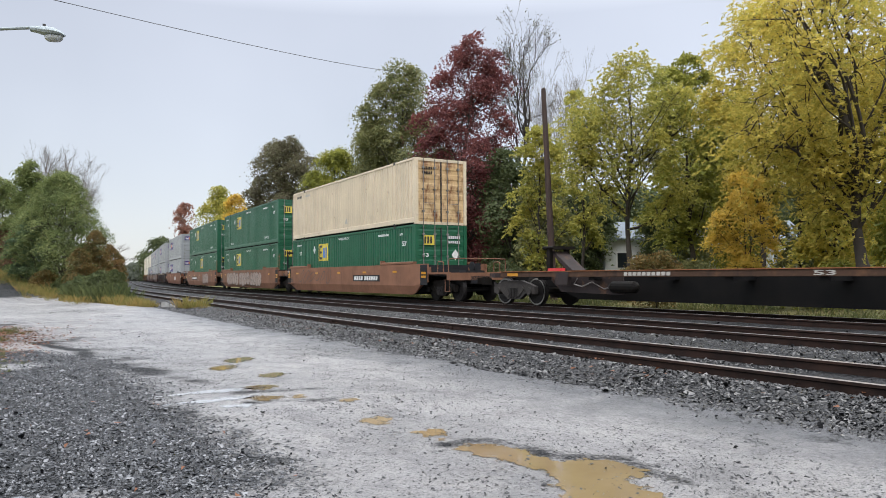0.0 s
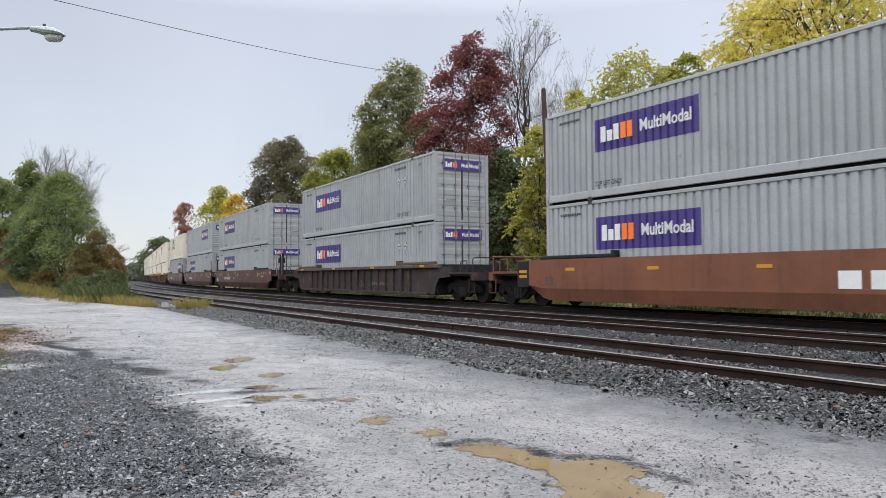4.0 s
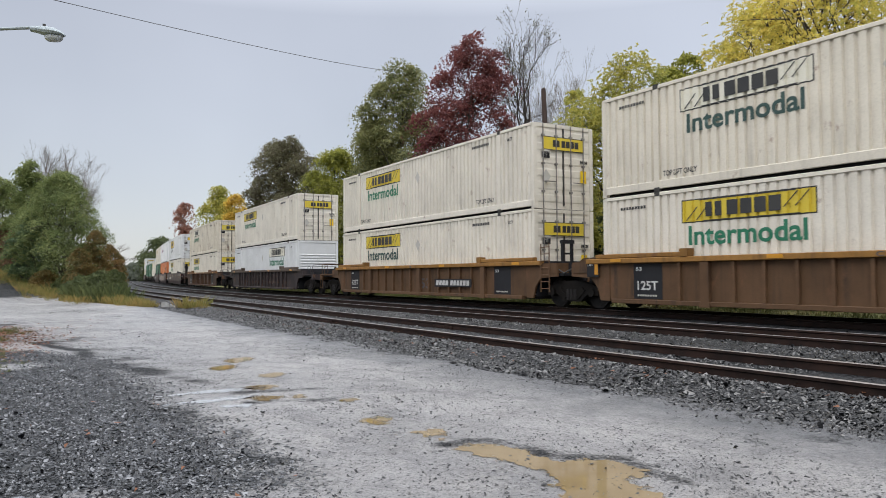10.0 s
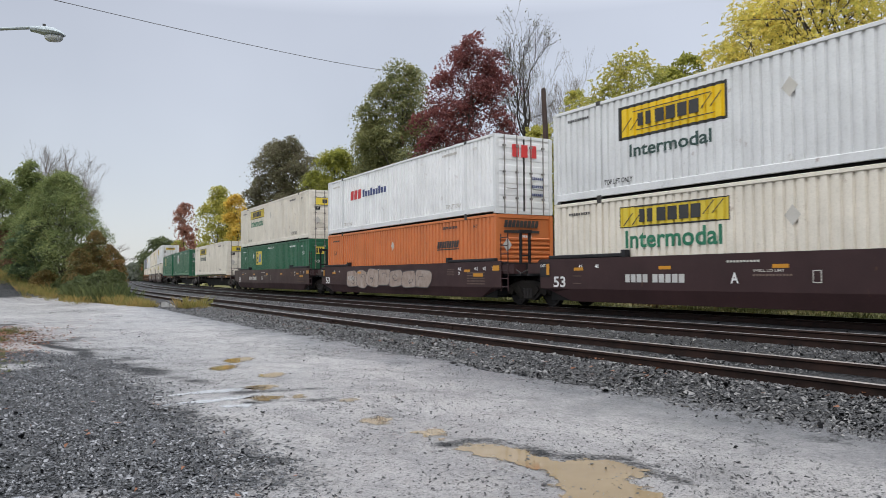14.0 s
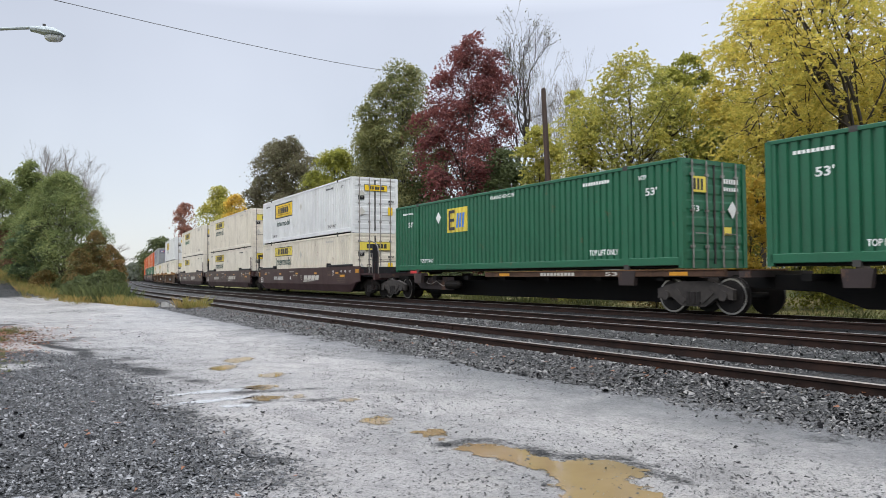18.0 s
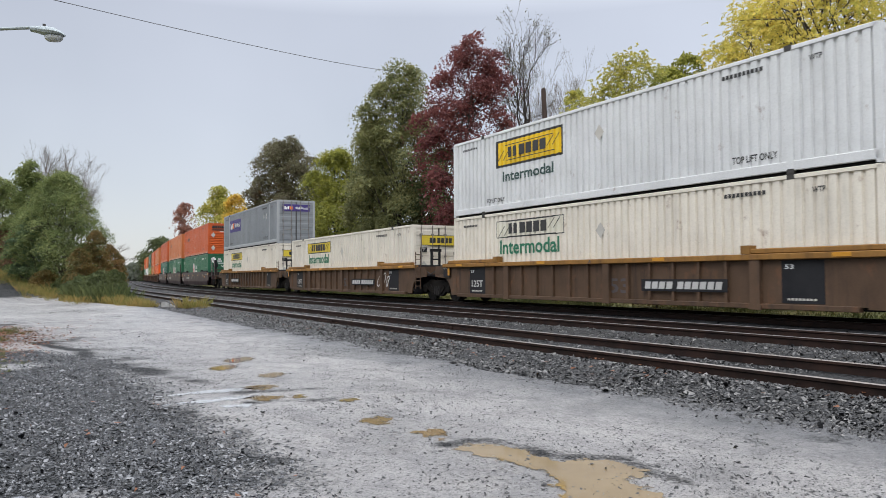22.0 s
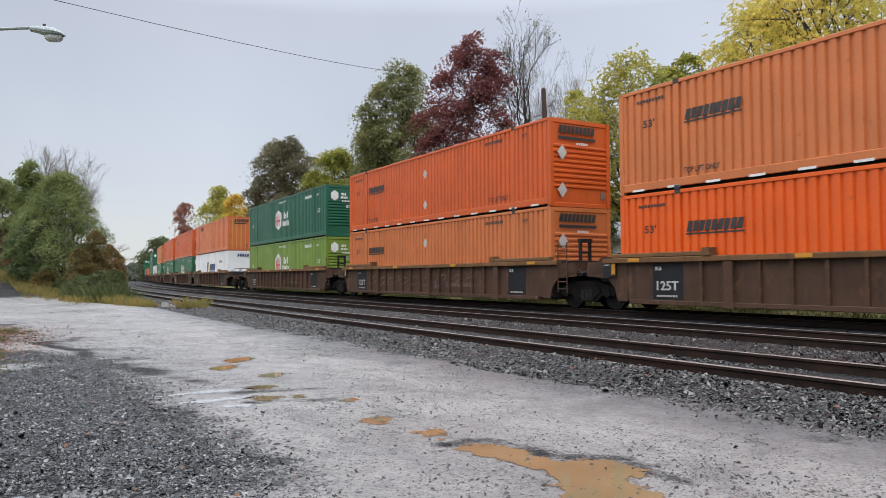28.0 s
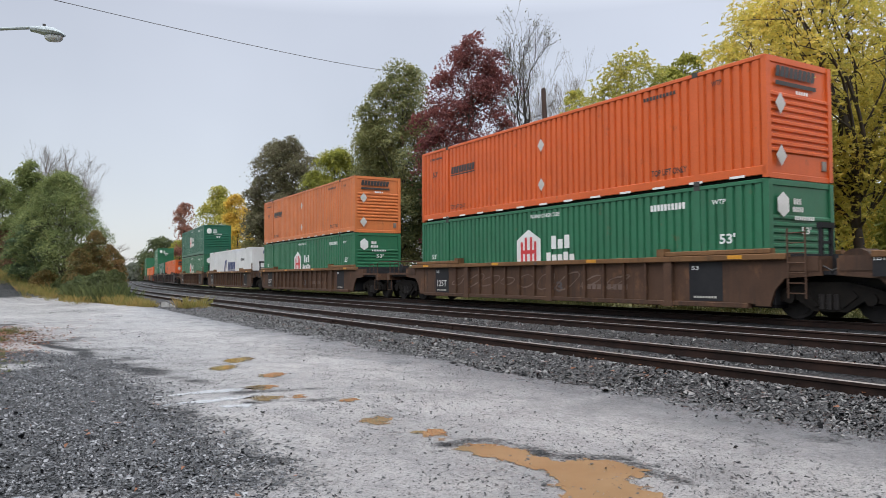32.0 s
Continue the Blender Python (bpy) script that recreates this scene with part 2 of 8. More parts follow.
M["yellow"] = box_paint("yellow_sign_paint", (0.78, 0.52, 0.012), 0.04, 0.15)
M["straw"] = box_paint("weathered_yellow_sign_paint", (0.66, 0.50, 0.045), 0.1, 0.3)
M["lemon"] = box_paint("faded_yellow_sign_paint", (0.70, 0.56, 0.08), 0.08, 0.3)
M["panel"] = box_paint("pale_sign_paint", (0.72, 0.69, 0.58), 0.05, 0.2)
M["purple"] = box_paint("purple_sign_paint", (0.055, 0.035, 0.19), 0.0, 0.1)
M["black"] = surface("black_marking_paint", (0.02, 0.02, 0.022), (0.035, 0.034, 0.033), 0.5, relief=0.03)
M["ink"] = surface("dark_green_lettering", (0.012, 0.14, 0.075), (0.02, 0.17, 0.09), 0.5, relief=0.03)
M["inkdark"] = surface("blackish_green_lettering", (0.02, 0.05, 0.045), (0.03, 0.07, 0.06), 0.5, relief=0.03)
M["mark"] = surface("white_marking_paint", (0.72, 0.73, 0.73), (0.6, 0.6, 0.58), 0.5, relief=0.03)
M["placard"] = surface("weathered_placard", (0.50, 0.50, 0.49), (0.42, 0.41, 0.39), 0.5, relief=0.03)
M["faint"] = surface("worn_marking_paint", (0.42, 0.40, 0.36), (0.5, 0.48, 0.44), 0.6, relief=0.03)
M["red"] = surface("red_marking_paint", (0.55, 0.03, 0.035), (0.5, 0.04, 0.04), 0.5, relief=0.03)
M["orangemark"] = surface("orange_marking_paint", (0.85, 0.17, 0.01), (0.8, 0.2, 0.02), 0.5, relief=0.03)
M["blue"] = surface("blue_marking_paint", (0.05, 0.17, 0.5), (0.06, 0.2, 0.55), 0.5, relief=0.03)
M["navy"] = surface("navy_marking_paint", (0.03, 0.045, 0.14), (0.04, 0.06, 0.17), 0.5, relief=0.03)
M["amber"] = surface("amber_reflector", (0.55, 0.25, 0.012), (0.46, 0.2, 0.02), 0.35, relief=0.02)
M["bar"] = surface("galvanised_bar", (0.27, 0.26, 0.25), (0.15, 0.13, 0.115), 0.45, 0.4, 3, 40, 0.05, RUST, 0.6)
M["seal"] = surface("dark_rubber_seal", (0.03, 0.03, 0.03), (0.05, 0.045, 0.04), 0.7)


def car_paint(name, c, dirt=0.5, rough=0.6, rust=0.45):
    return surface(name, c, [v * 0.72 for v in c], rough, 0, 0.9, 26, 0.2, (0.026, 0.021, 0.018), dirt, (0.15, 0.075, 0.04), rust, 0.1, gloss=0.25)


M["tanwell"] = car_paint("tan_brown_car_paint", (0.235, 0.115, 0.070))
M["brownwell"] = car_paint("red_brown_car_paint", (0.19, 0.078, 0.045))
M["maroon"] = car_paint("maroon_car_paint", (0.078, 0.032, 0.029), 0.2, 0.45, 0.05)
M["plum"] = car_paint("dark_maroon_car_paint", (0.050, 0.026, 0.027), 0.2, 0.45, 0.05)
M["ochre"] = car_paint("ochre_tan_car_paint", (0.120, 0.066, 0.034), 1.0, 0.65, 0.9)
M["drab"] = car_paint("drab_brown_car_paint", (0.105, 0.064, 0.040), 1.0, 0.65, 0.9)
M["sill"] = car_paint("yellow_tan_sill_paint", (0.29, 0.145, 0.038), 0.9, 0.65, 0.8)
M["umber"] = car_paint("weathered_brown_car_paint", (0.085, 0.046, 0.029), 1.0, 0.65, 0.9)
M["umbersill"] = car_paint("brown_sill_paint", (0.18, 0.092, 0.040), 0.9, 0.65, 0.8)
M["rustcap"] = car_paint("rust_orange_edge_paint", (0.30, 0.12, 0.05), 0.6, 0.65, 0.9)
M["slate"] = car_paint("grey_brown_car_paint", (0.045, 0.034, 0.034), 0.9, 0.65, 0.8)
M["slatesill"] = car_paint("grey_sill_paint", (0.10, 0.075, 0.058), 0.9, 0.65, 0.8)
# black steel; on container floors its colour also stands for shade
M["dark"] = surface("black_and_shade_steel", (0.005, 0.005, 0.0055), (0.010, 0.009, 0.0085), 0.62, 0.0, 2, 40, 0.2, gloss=0.12)
M["frame"] = surface("grimy_truck_casting", (0.007, 0.0065, 0.006), (0.015, 0.012, 0.010), 0.65, 0.0, 4, 30, 0.25, gloss=0.12)
# worn steel, its colour lowered for the shade under the cars
M["wheel"] = surface("worn_shaded_wheel_steel", (0.012, 0.011, 0.011), (0.022, 0.019, 0.018), 0.55, 0.0, 6, 40, 0.1, gloss=0.2)
M["truckgrey"] = surface("dusty_truck_casting", (0.030, 0.028, 0.027), (0.055, 0.048, 0.044), 0.65, 0.0, 4, 30, 0.25, gloss=0.2)
M["tread"] = surface("bright_wheel_rim", (0.35, 0.34, 0.33), (0.25, 0.24, 0.23), 0.3, 0.9, 6, 40, 0.05)
M["plate"] = surface("black_data_panel", (0.014, 0.014, 0.017), (0.026, 0.026, 0.028), 0.6, gloss=0.2)
M["tag"] = surface("pale_spray_paint", (0.36, 0.30, 0.26), (0.24, 0.17, 0.135), 0.6, 0, 3, 20, 0.05)
M["tagdark"] = surface("dark_spray_paint", (0.05, 0.045, 0.05), (0.08, 0.07, 0.07), 0.6)
M["tagfaint"] = surface("worn_spray_paint", (0.17, 0.125, 0.105), (0.12, 0.085, 0.07), 0.7, gloss=0.2)
M["tagred"] = surface("orange_red_spray_paint", (0.6, 0.16, 0.06), (0.5, 0.2, 0.1), 0.6)

M["rail"] = surface("rusty_rail_side", (0.017, 0.011, 0.0095), (0.038, 0.021, 0.016), 0.6, 0.0, 3, 40, 0.2, gloss=0.15)
M["head"] = surface("worn_rail_head", (0.26, 0.25, 0.245), (0.19, 0.18, 0.175), 0.34, 0.9, 1.5, 30, 0.05)
M["headdull"] = surface("dull_rail_head", (0.24, 0.215, 0.20), (0.33, 0.30, 0.28), 0.4, 0.7, 1.5, 30, 0.08)
M["tie"] = surface("old_creosoted_tie", (0.030, 0.026, 0.023), (0.055, 0.046, 0.040), 0.8, 0, 2, 30, 0.5, stretch=(8, 1, 8), gloss=0.2)
M["wood"] = surface("weathered_pole_wood", (0.032, 0.019, 0.015), (0.058, 0.034, 0.027), 0.8, 0, 1.5, 25, 0.5, stretch=(6, 6, 0.6))
M["bark"] = surface("dark_wet_bark", (0.030, 0.024, 0.020), (0.062, 0.050, 0.041), 0.85, 0, 2, 18, 0.8, stretch=(3, 3, 0.6))
M["barkgrey"] = surface("grey_bark", (0.14, 0.12, 0.11), (0.22, 0.20, 0.18), 0.85, 0, 2, 18, 0.6)
M["alu"] = surface("dull_aluminium", (0.30, 0.34, 0.36), (0.24, 0.28, 0.30), 0.45, 0.4, 5, 40, 0.05)
M["cable"] = surface("black_cable_sheath", (0.05, 0.05, 0.055), (0.07, 0.07, 0.07), 0.6)
M["siding"] = surface("white_house_siding", (0.70, 0.71, 0.72), (0.62, 0.63, 0.64), 0.6, 0, 0.6, 12, 0.1, stretch=(0.5, 0.5, 6))
M["shingle"] = surface("blue_grey_shingles", (0.16, 0.19, 0.22), (0.22, 0.25, 0.28), 0.85, 0, 1.0, 14, 0.4)
M["trim"] = surface("white_trim", (0.75, 0.75, 0.74), (0.68, 0.68, 0.67), 0.5)
M["pane"] = surface("dark_window_glass", (0.02, 0.025, 0.03), (0.03, 0.035, 0.04), 0.08)
M["concrete"] = surface("pale_concrete", (0.36, 0.36, 0.345), (0.26, 0.25, 0.24), 0.8, 0, 6, 40, 0.3)

M["leaf_yellow"] = foliage("yellow_green_leaves", [(0.25, 0.28, 0.06), (0.46, 0.47, 0.10), (0.66, 0.62, 0.15), (0.78, 0.60, 0.14)], 0.6)
M["leaf_gold"] = foliage("golden_leaves", [(0.42, 0.33, 0.06), (0.68, 0.50, 0.09), (0.82, 0.58, 0.13)], 0.6)
M["leaf_olive"] = foliage("olive_green_leaves", [(0.18, 0.22, 0.06), (0.32, 0.35, 0.085), (0.46, 0.44, 0.10), (0.58, 0.50, 0.11)], 0.5)
M["leaf_lime"] = foliage("light_green_leaves", [(0.12, 0.155, 0.04), (0.25, 0.28, 0.055), (0.42, 0.40, 0.075)])
M["leaf_green"] = foliage("green_leaves", [(0.09, 0.12, 0.056), (0.17, 0.205, 0.09), (0.25, 0.275, 0.12), (0.32, 0.30, 0.12)])
M["leaf_dark"] = foliage("dark_green_leaves", [(0.045, 0.065, 0.034), (0.085, 0.115, 0.05), (0.14, 0.165, 0.065)])
M["leaf_cedar"] = foliage("deep_green_leaves", [(0.085, 0.13, 0.05), (0.18, 0.23, 0.08), (0.28, 0.31, 0.11)])
M["leaf_laurel"] = foliage("blue_green_leaves", [(0.05, 0.085, 0.045), (0.10, 0.15, 0.07), (0.16, 0.22, 0.105)])
M["leaf_red"] = foliage("wine_red_leaves", [(0.09, 0.028, 0.038), (0.18, 0.046, 0.062), (0.27, 0.072, 0.088), (0.29, 0.105, 0.09)])
M["leaf_brown"] = foliage("bronze_leaves", [(0.11, 0.085, 0.065), (0.19, 0.135, 0.095), (0.30, 0.17, 0.12), (0.20, 0.20, 0.10)])
M["leaf_pink"] = foliage("pinkish_red_leaves", [(0.17, 0.06, 0.05), (0.32, 0.12, 0.095), (0.42, 0.22, 0.15)])
M["leaf_scrub"] = foliage("mixed_scrub_leaves", [(0.06, 0.09, 0.032), (0.12, 0.155, 0.045), (0.21, 0.21, 0.06), (0.30, 0.17, 0.06)])
M["leaf_russet"] = foliage("russet_scrub_leaves", [(0.08, 0.095, 0.035), (0.17, 0.16, 0.055), (0.30, 0.21, 0.075), (0.42, 0.22, 0.09)])
# distance haze is mixed into these leaf colours
M["leaf_hazy"] = foliage("haze_tinted_leaves", [(0.14, 0.16, 0.13), (0.19, 0.21, 0.17), (0.22, 0.24, 0.19)])
M["grass"] = foliage("grass_blades", [(0.14, 0.18, 0.05), (0.27, 0.29, 0.07), (0.46, 0.41, 0.12), (0.42, 0.27, 0.10)])
M["trackweed"] = foliage("green_weeds", [(0.04, 0.06, 0.022), (0.085, 0.11, 0.035), (0.17, 0.165, 0.055)], 0.3)
M["weed"] = foliage("weed_leaves", [(0.045, 0.07, 0.03), (0.085, 0.115, 0.045), (0.15, 0.165, 0.06)])
M["fallen"] = foliage("fallen_leaves", [(0.16, 0.06, 0.025), (0.26, 0.12, 0.035), (0.50, 0.34, 0.07), (0.15, 0.06, 0.03)], 0.0)


def stone_paint(name, c1, c2, c3, rough):
    m, n, l, p = nodes_of(name)
    geo = n.new("ShaderNodeNewGeometry").outputs["Random Per Island"]
    cr = n.new("ShaderNodeValToRGB")
    cr.color_ramp.elements[0].color, cr.color_ramp.elements[1].color = rgb(c1), rgb(c3)
    e = cr.color_ramp.elements.new(0.72)
    e.color = rgb(c2)
    l.new(geo, cr.inputs["Fac"])
    vec = n.new("ShaderNodeTexCoord").outputs["Object"]
    fine = noise_node(n, l, vec, 60, 3)
    col = blend(n, l, times(n, l, ramp(n, l, fine, 0.4, 0.7), 0.4), cr.outputs["Color"], rgb([v * 0.5 for v in c1]))
    l.new(col, p.inputs["Base Color"])
    p.inputs["Roughness"].default_value = rough
    bump(n, l, p, fine, 0.3, 0.01)
    return m


M["stone"] = stone_paint("wet_ballast_stone", (0.005, 0.005, 0.0055), (0.036, 0.036, 0.038), (0.21, 0.205, 0.20), 0.38)
M["darkstone"] = stone_paint("wet_dark_gravel", (0.004, 0.0045, 0.006), (0.034, 0.037, 0.043), (0.27, 0.275, 0.29), 0.24)
M["blackstone"] = stone_paint("dark_road_stone", (0.012, 0.012, 0.014), (0.03, 0.03, 0.033), (0.06, 0.058, 0.058), 0.4)


def gravel_bed(name, c1, c2, scale, rough, lumps):
    """A bed of small stones: cells of different greys, shade between stones painted as dark joints."""
    m, n, l, p = nodes_of(name)
    vec = n.new("ShaderNodeTexCoord").outputs["Object"]
    v = n.new("ShaderNodeTexVoronoi")
    v.inputs["Scale"].default_value = scale
    l.new(vec, v.inputs["Vector"])
    sep = n.new("ShaderNodeSeparateColor")
    l.new(v.outputs["Color"], sep.inputs[0])
    col = blend(n, l, sep.outputs[0], rgb(c1), rgb(c2))
    # shade in the gaps, put into the colour
    col = blend(n, l, ramp(n, l, v.outputs["Distance"], 0.35, 0.75), col, rgb([q * 0.3 for q in c1]))
    big = noise_node(n, l, vec, 0.5, 4)
    col = blend(n, l, times(n, l, ramp(n, l, big, 0.45, 0.7), 0.4), col, rgb([q * 0.7 for q in c1]))
    l.new(col, p.inputs["Base Color"])
    p.inputs["Roughness"].default_value = rough
    p.inputs["Specular IOR Level"].default_value = 0.2
    inv = times(n, l, 1.0, v.outputs["Distance"], "SUBTRACT")
    bump(n, l, p, inv, lumps, 0.04)
    return m


M["bed"] = gravel_bed("ballast_bed", (0.004, 0.0045, 0.0055), (0.060, 0.062, 0.067), 23, 0.6, 1.0)
M["gravel"] = gravel_bed("dark_gravel_bed", (0.018, 0.02, 0.023), (0.16, 0.165, 0.175), 34, 0.45, 1.0)


def wet_road():
    """Worn asphalt soaked by rain, strewn with grit, passing into dark crushed gravel at its edges."""
    m, n, l, p = nodes_of("wet_worn_asphalt_and_gravel")
    vec = n.new("ShaderNodeTexCoord").outputs["Object"]
    at = n.new("ShaderNodeAttribute")
    at.attribute_name = "gravel"
    big = noise_node(n, l, vec, 0.3, 5)
    mid_n = noise_node(n, l, vec, 1.7, 7, 0.72)
    turn = n.new("ShaderNodeMapping")
    turn.vector_type = "TEXTURE"
    turn.inputs["Rotation"].default_value = (0, 0, 0.62)
    turn.inputs["Scale"].default_value = (0.5, 0.9, 1.0)
    l.new(vec, turn.inputs["Vector"])
    drag = noise_node(n, l, turn.outputs[0], 1.0, 8, 0.8)
    grit = noise_node(n, l, vec, 75, 5, 0.75)
    grit2 = noise_node(n, l, vec, 22, 4, 0.7)
    vo = n.new("ShaderNodeTexVoronoi")
    vo.inputs["Scale"].default_value = 34
    l.new(vec, vo.inputs["Vector"])
    sep = n.new("ShaderNodeSeparateColor")
    l.new(vo.outputs["Color"], sep.inputs[0])
    # asphalt
    col = blend(n, l, ramp(n, l, big, 0.35, 0.65), (0.35, 0.338, 0.332, 1), (0.22, 0.216, 0.22, 1))
    col = blend(n, l, times(n, l, ramp(n, l, mid_n, 0.5, 0.72), 0.6), col, (0.37, 0.35, 0.33, 1))
    col = blend(n, l, times(n, l, ramp(n, l, drag, 0.5, 0.64), 0.62), col, (0.095, 0.094, 0.098, 1))
    col = blend(n, l, times(n, l, ramp(n, l, grit, 0.5, 0.62), 0.85), col, (0.045, 0.045, 0.048, 1))
    col = blend(n, l, times(n, l, ramp(n, l, grit2, 0.52, 0.66), 0.55), col, (0.05, 0.05, 0.055, 1))
    dots = times(n, l, ramp(n, l, sep.outputs[0], 0.82, 0.83), ramp(n, l, vo.outputs["Distance"], 0.4, 0.3))
    col = blend(n, l, dots, col, (0.03, 0.03, 0.034, 1))
    blot = noise_node(n, l, vec, 0.8, 6, 0.7)
    col = blend(n, l, times(n, l, ramp(n, l, blot, 0.52, 0.66), 0.55), col, (0.11, 0.108, 0.112, 1))
    # silt washed from the ballast
    stain = n.new("ShaderNodeAttribute")
    stain.attribute_name = "silt"
    veil = times(n, l, times(n, l, stain.outputs["Fac"], times(n, l, mid_n, 1.2), "ADD"), times(n, l, grit2, 0.5), "ADD")
    col = blend(n, l, times(n, l, ramp(n, l, veil, 1.0, 1.5), 0.8), col, (0.062, 0.066, 0.075, 1))
    # gravel
    # chip colours hold the shade between stones: near-black tones and gaps
    chip = blend(n, l, ramp(n, l, sep.outputs[1], 0.35, 1.0), (0.005, 0.006, 0.0075, 1), (0.085, 0.087, 0.093, 1))
    chip = blend(n, l, ramp(n, l, vo.outputs["Distance"], 0.3, 0.62), chip, (0.008, 0.009, 0.010, 1))
    edge = times(n, l, at.outputs["Fac"], times(n, l, times(n, l, mid_n, 1.1), times(n, l, grit2, 0.7), "ADD"), "ADD")
    worn = noise_node(n, l, vec, 0.55, 6, 0.75)
    edge = times(n, l, edge, times(n, l, ramp(n, l, worn, 0.52, 0.72), 0.55), "ADD")
    mask = ramp(n, l, edge, 1.25, 1.6)
    l.new(blend(n, l, mask, col, chip), p.inputs["Base Color"])
    wet = times(n, l, times(n, l, ramp(n, l, drag, 0.62, 0.36), 0.55), times(n, l, ramp(n, l, big, 0.32, 0.62), 0.45), "ADD")
    r = n.new("ShaderNodeMapRange")
    r.inputs["To Min"].default_value, r.inputs["To Max"].default_value = 0.6, 0.2
    l.new(wet, r.inputs["Value"])
    dry = n.new("ShaderNodeMix")
    dry.inputs["B"].default_value = 0.62
    l.new(mask, dry.inputs["Factor"])
    l.new(r.outputs["Result"], dry.inputs["A"])
    l.new(dry.outputs["Result"], p.inputs["Roughness"])
    gl = n.new("ShaderNodeMix")
    gl.inputs["A"].default_value, gl.inputs["B"].default_value = 0.5, 0.2
    l.new(mask, gl.inputs["Factor"])
    l.new(gl.outputs["Result"], p.inputs["Specular IOR Level"])
    h = times(n, l, times(n, l, grit, 0.7), times(n, l, mid_n, 0.8), "ADD")
    h = times(n, l, h, times(n, l, dots, 0.8), "ADD")
    h2 = times(n, l, times(n, l, 1.0, vo.outputs["Distance"], "SUBTRACT"), 3.0)
    hm = n.new("ShaderNodeMix")
    l.new(mask, hm.inputs["Factor"])
    l.new(h, hm.inputs["A"])
    l.new(h2, hm.inputs["B"])
    bump(n, l, p, hm.outputs["Result"], 0.8, 0.022)
    return m


M["road"] = wet_road()


def standing_water(name, c1, c2, ior=1.36, ragged=0.10):
    """Still water whose shore breaks up into small bays and islands of grit."""
    m, n, l, p = nodes_of(name)
    vec = n.new("ShaderNodeTexCoord").outputs["Object"]
    big = noise_node(n, l, vec, 2.2, 4)
    at = n.new("ShaderNodeAttribute")
    at.attribute_name = "shore"
    l.new(blend(n, l, ramp(n, l, big, 0.35, 0.65), rgb(c1), rgb(c2)), p.inputs["Base Color"])
    p.inputs["Roughness"].default_value = 0.04
    p.inputs["IOR"].default_value = ior
    bump(n, l, p, noise_node(n, l, vec, 14, 2), 0.03, 0.004)
    bays = times(n, l, times(n, l, noise_node(n, l, vec, 9, 6, 0.7), 0.5, "SUBTRACT"), ragged * 4.0)
    wet = ramp(n, l, times(n, l, at.outputs["Fac"], bays, "ADD"), 0.0, 0.012)
    clear = n.new("ShaderNodeBsdfTransparent")
    mx = n.new("ShaderNodeMixShader")
    l.new(wet, mx.inputs[0])
    l.new(clear.outputs[0], mx.inputs[1])
    l.new(p.outputs[0], mx.inputs[2])
    out = [q for q in n if q.type == "OUTPUT_MATERIAL"][0]
    l.new(mx.outputs[0], out.inputs[0])
    return m


M["mud"] = standing_water("muddy_puddle_water", (0.17, 0.122, 0.066), (0.21, 0.155, 0.088))
# pale base colour stands in for the sky mirrored in the film
M["film"] = standing_water("sky_pale_water_film", (0.26, 0.26, 0.265), (0.32, 0.32, 0.322), 2.2, 0.14)


def turf():
    m, n, l, p = nodes_of("rough_turf_and_leaf_litter")
    vec = n.new("ShaderNodeTexCoord").outputs["Object"]
    a = noise_node(n, l, vec, 0.25, 5)
    b = noise_node(n, l, vec, 6, 5, 0.7)
    col = blend(n, l, ramp(n, l, a, 0.4, 0.62), (0.085, 0.105, 0.03, 1), (0.19, 0.155, 0.06, 1))
    col = blend(n, l, times(n, l, ramp(n, l, b, 0.5, 0.7), 0.6), col, (0.12, 0.06, 0.025, 1))
    l.new(col, p.inputs["Base Color"])
    p.inputs["Roughness"].default_value = 0.9
    bump(n, l, p, b, 0.8, 0.08)
    return m


M["turf"] = turf()
# ---- ground ----
def sheet(name, cols, rows_, fn, material, kind="structure", label="", category=""):
    """A grid of quads: fn(u, v) gives arrays x, y, z for the grid's numbers."""
    u, v = np.meshgrid(cols, rows_)
    x, y, z = fn(u.ravel(), v.ravel())
    k, n = len(cols), len(rows_)
    i = (np.arange(n - 1)[:, None] * k + np.arange(k - 1)[None]).ravel()
    me = quick_mesh(name, np.stack([x, y, z], 1), np.stack([i, i + 1, i + 1 + k, i + k], 1))
    me.materials.append(material)
    ob = tagged(new(name, me), label, category, "", kind)
    me.polygons.foreach_set("use_smooth", np.ones(len(me.polygons), dtype=bool))
    return ob


radii = np.concatenate([np.linspace(0.3, 40, 60), np.geomspace(42, 3000, 60)])


def ground_fn(a, r):
    x, y = r * np.sin(a), r * np.cos(a)
    z = ground_z(x, y) - 0.05
    z = np.where(r > 500, z + 26 * ease((r - 500) / 1500), z)
    return x, y, z


sheet("ground", np.linspace(-math.pi, math.pi, 181), radii, ground_fn, M["turf"], "structure", "rough damp turf with leaf litter", "ground")


def along(points, n, share=None):
    """n points spread along a drawn line, evenly or by the given shares of its length."""
    p = np.array(points, float)
    d = np.concatenate([[0], np.cumsum(np.hypot(*(p[1:] - p[:-1]).T))])
    t = np.linspace(0, d[-1], n) if share is None else share * d[-1]
    return np.stack([np.interp(t, d, p[:, 0]), np.interp(t, d, p[:, 1])], 1)


def wobble(x, y, size, amount):
    return np.array([noise.noise((a * size, b * size, 3.3)) for a, b in zip(x, y)]) * amount


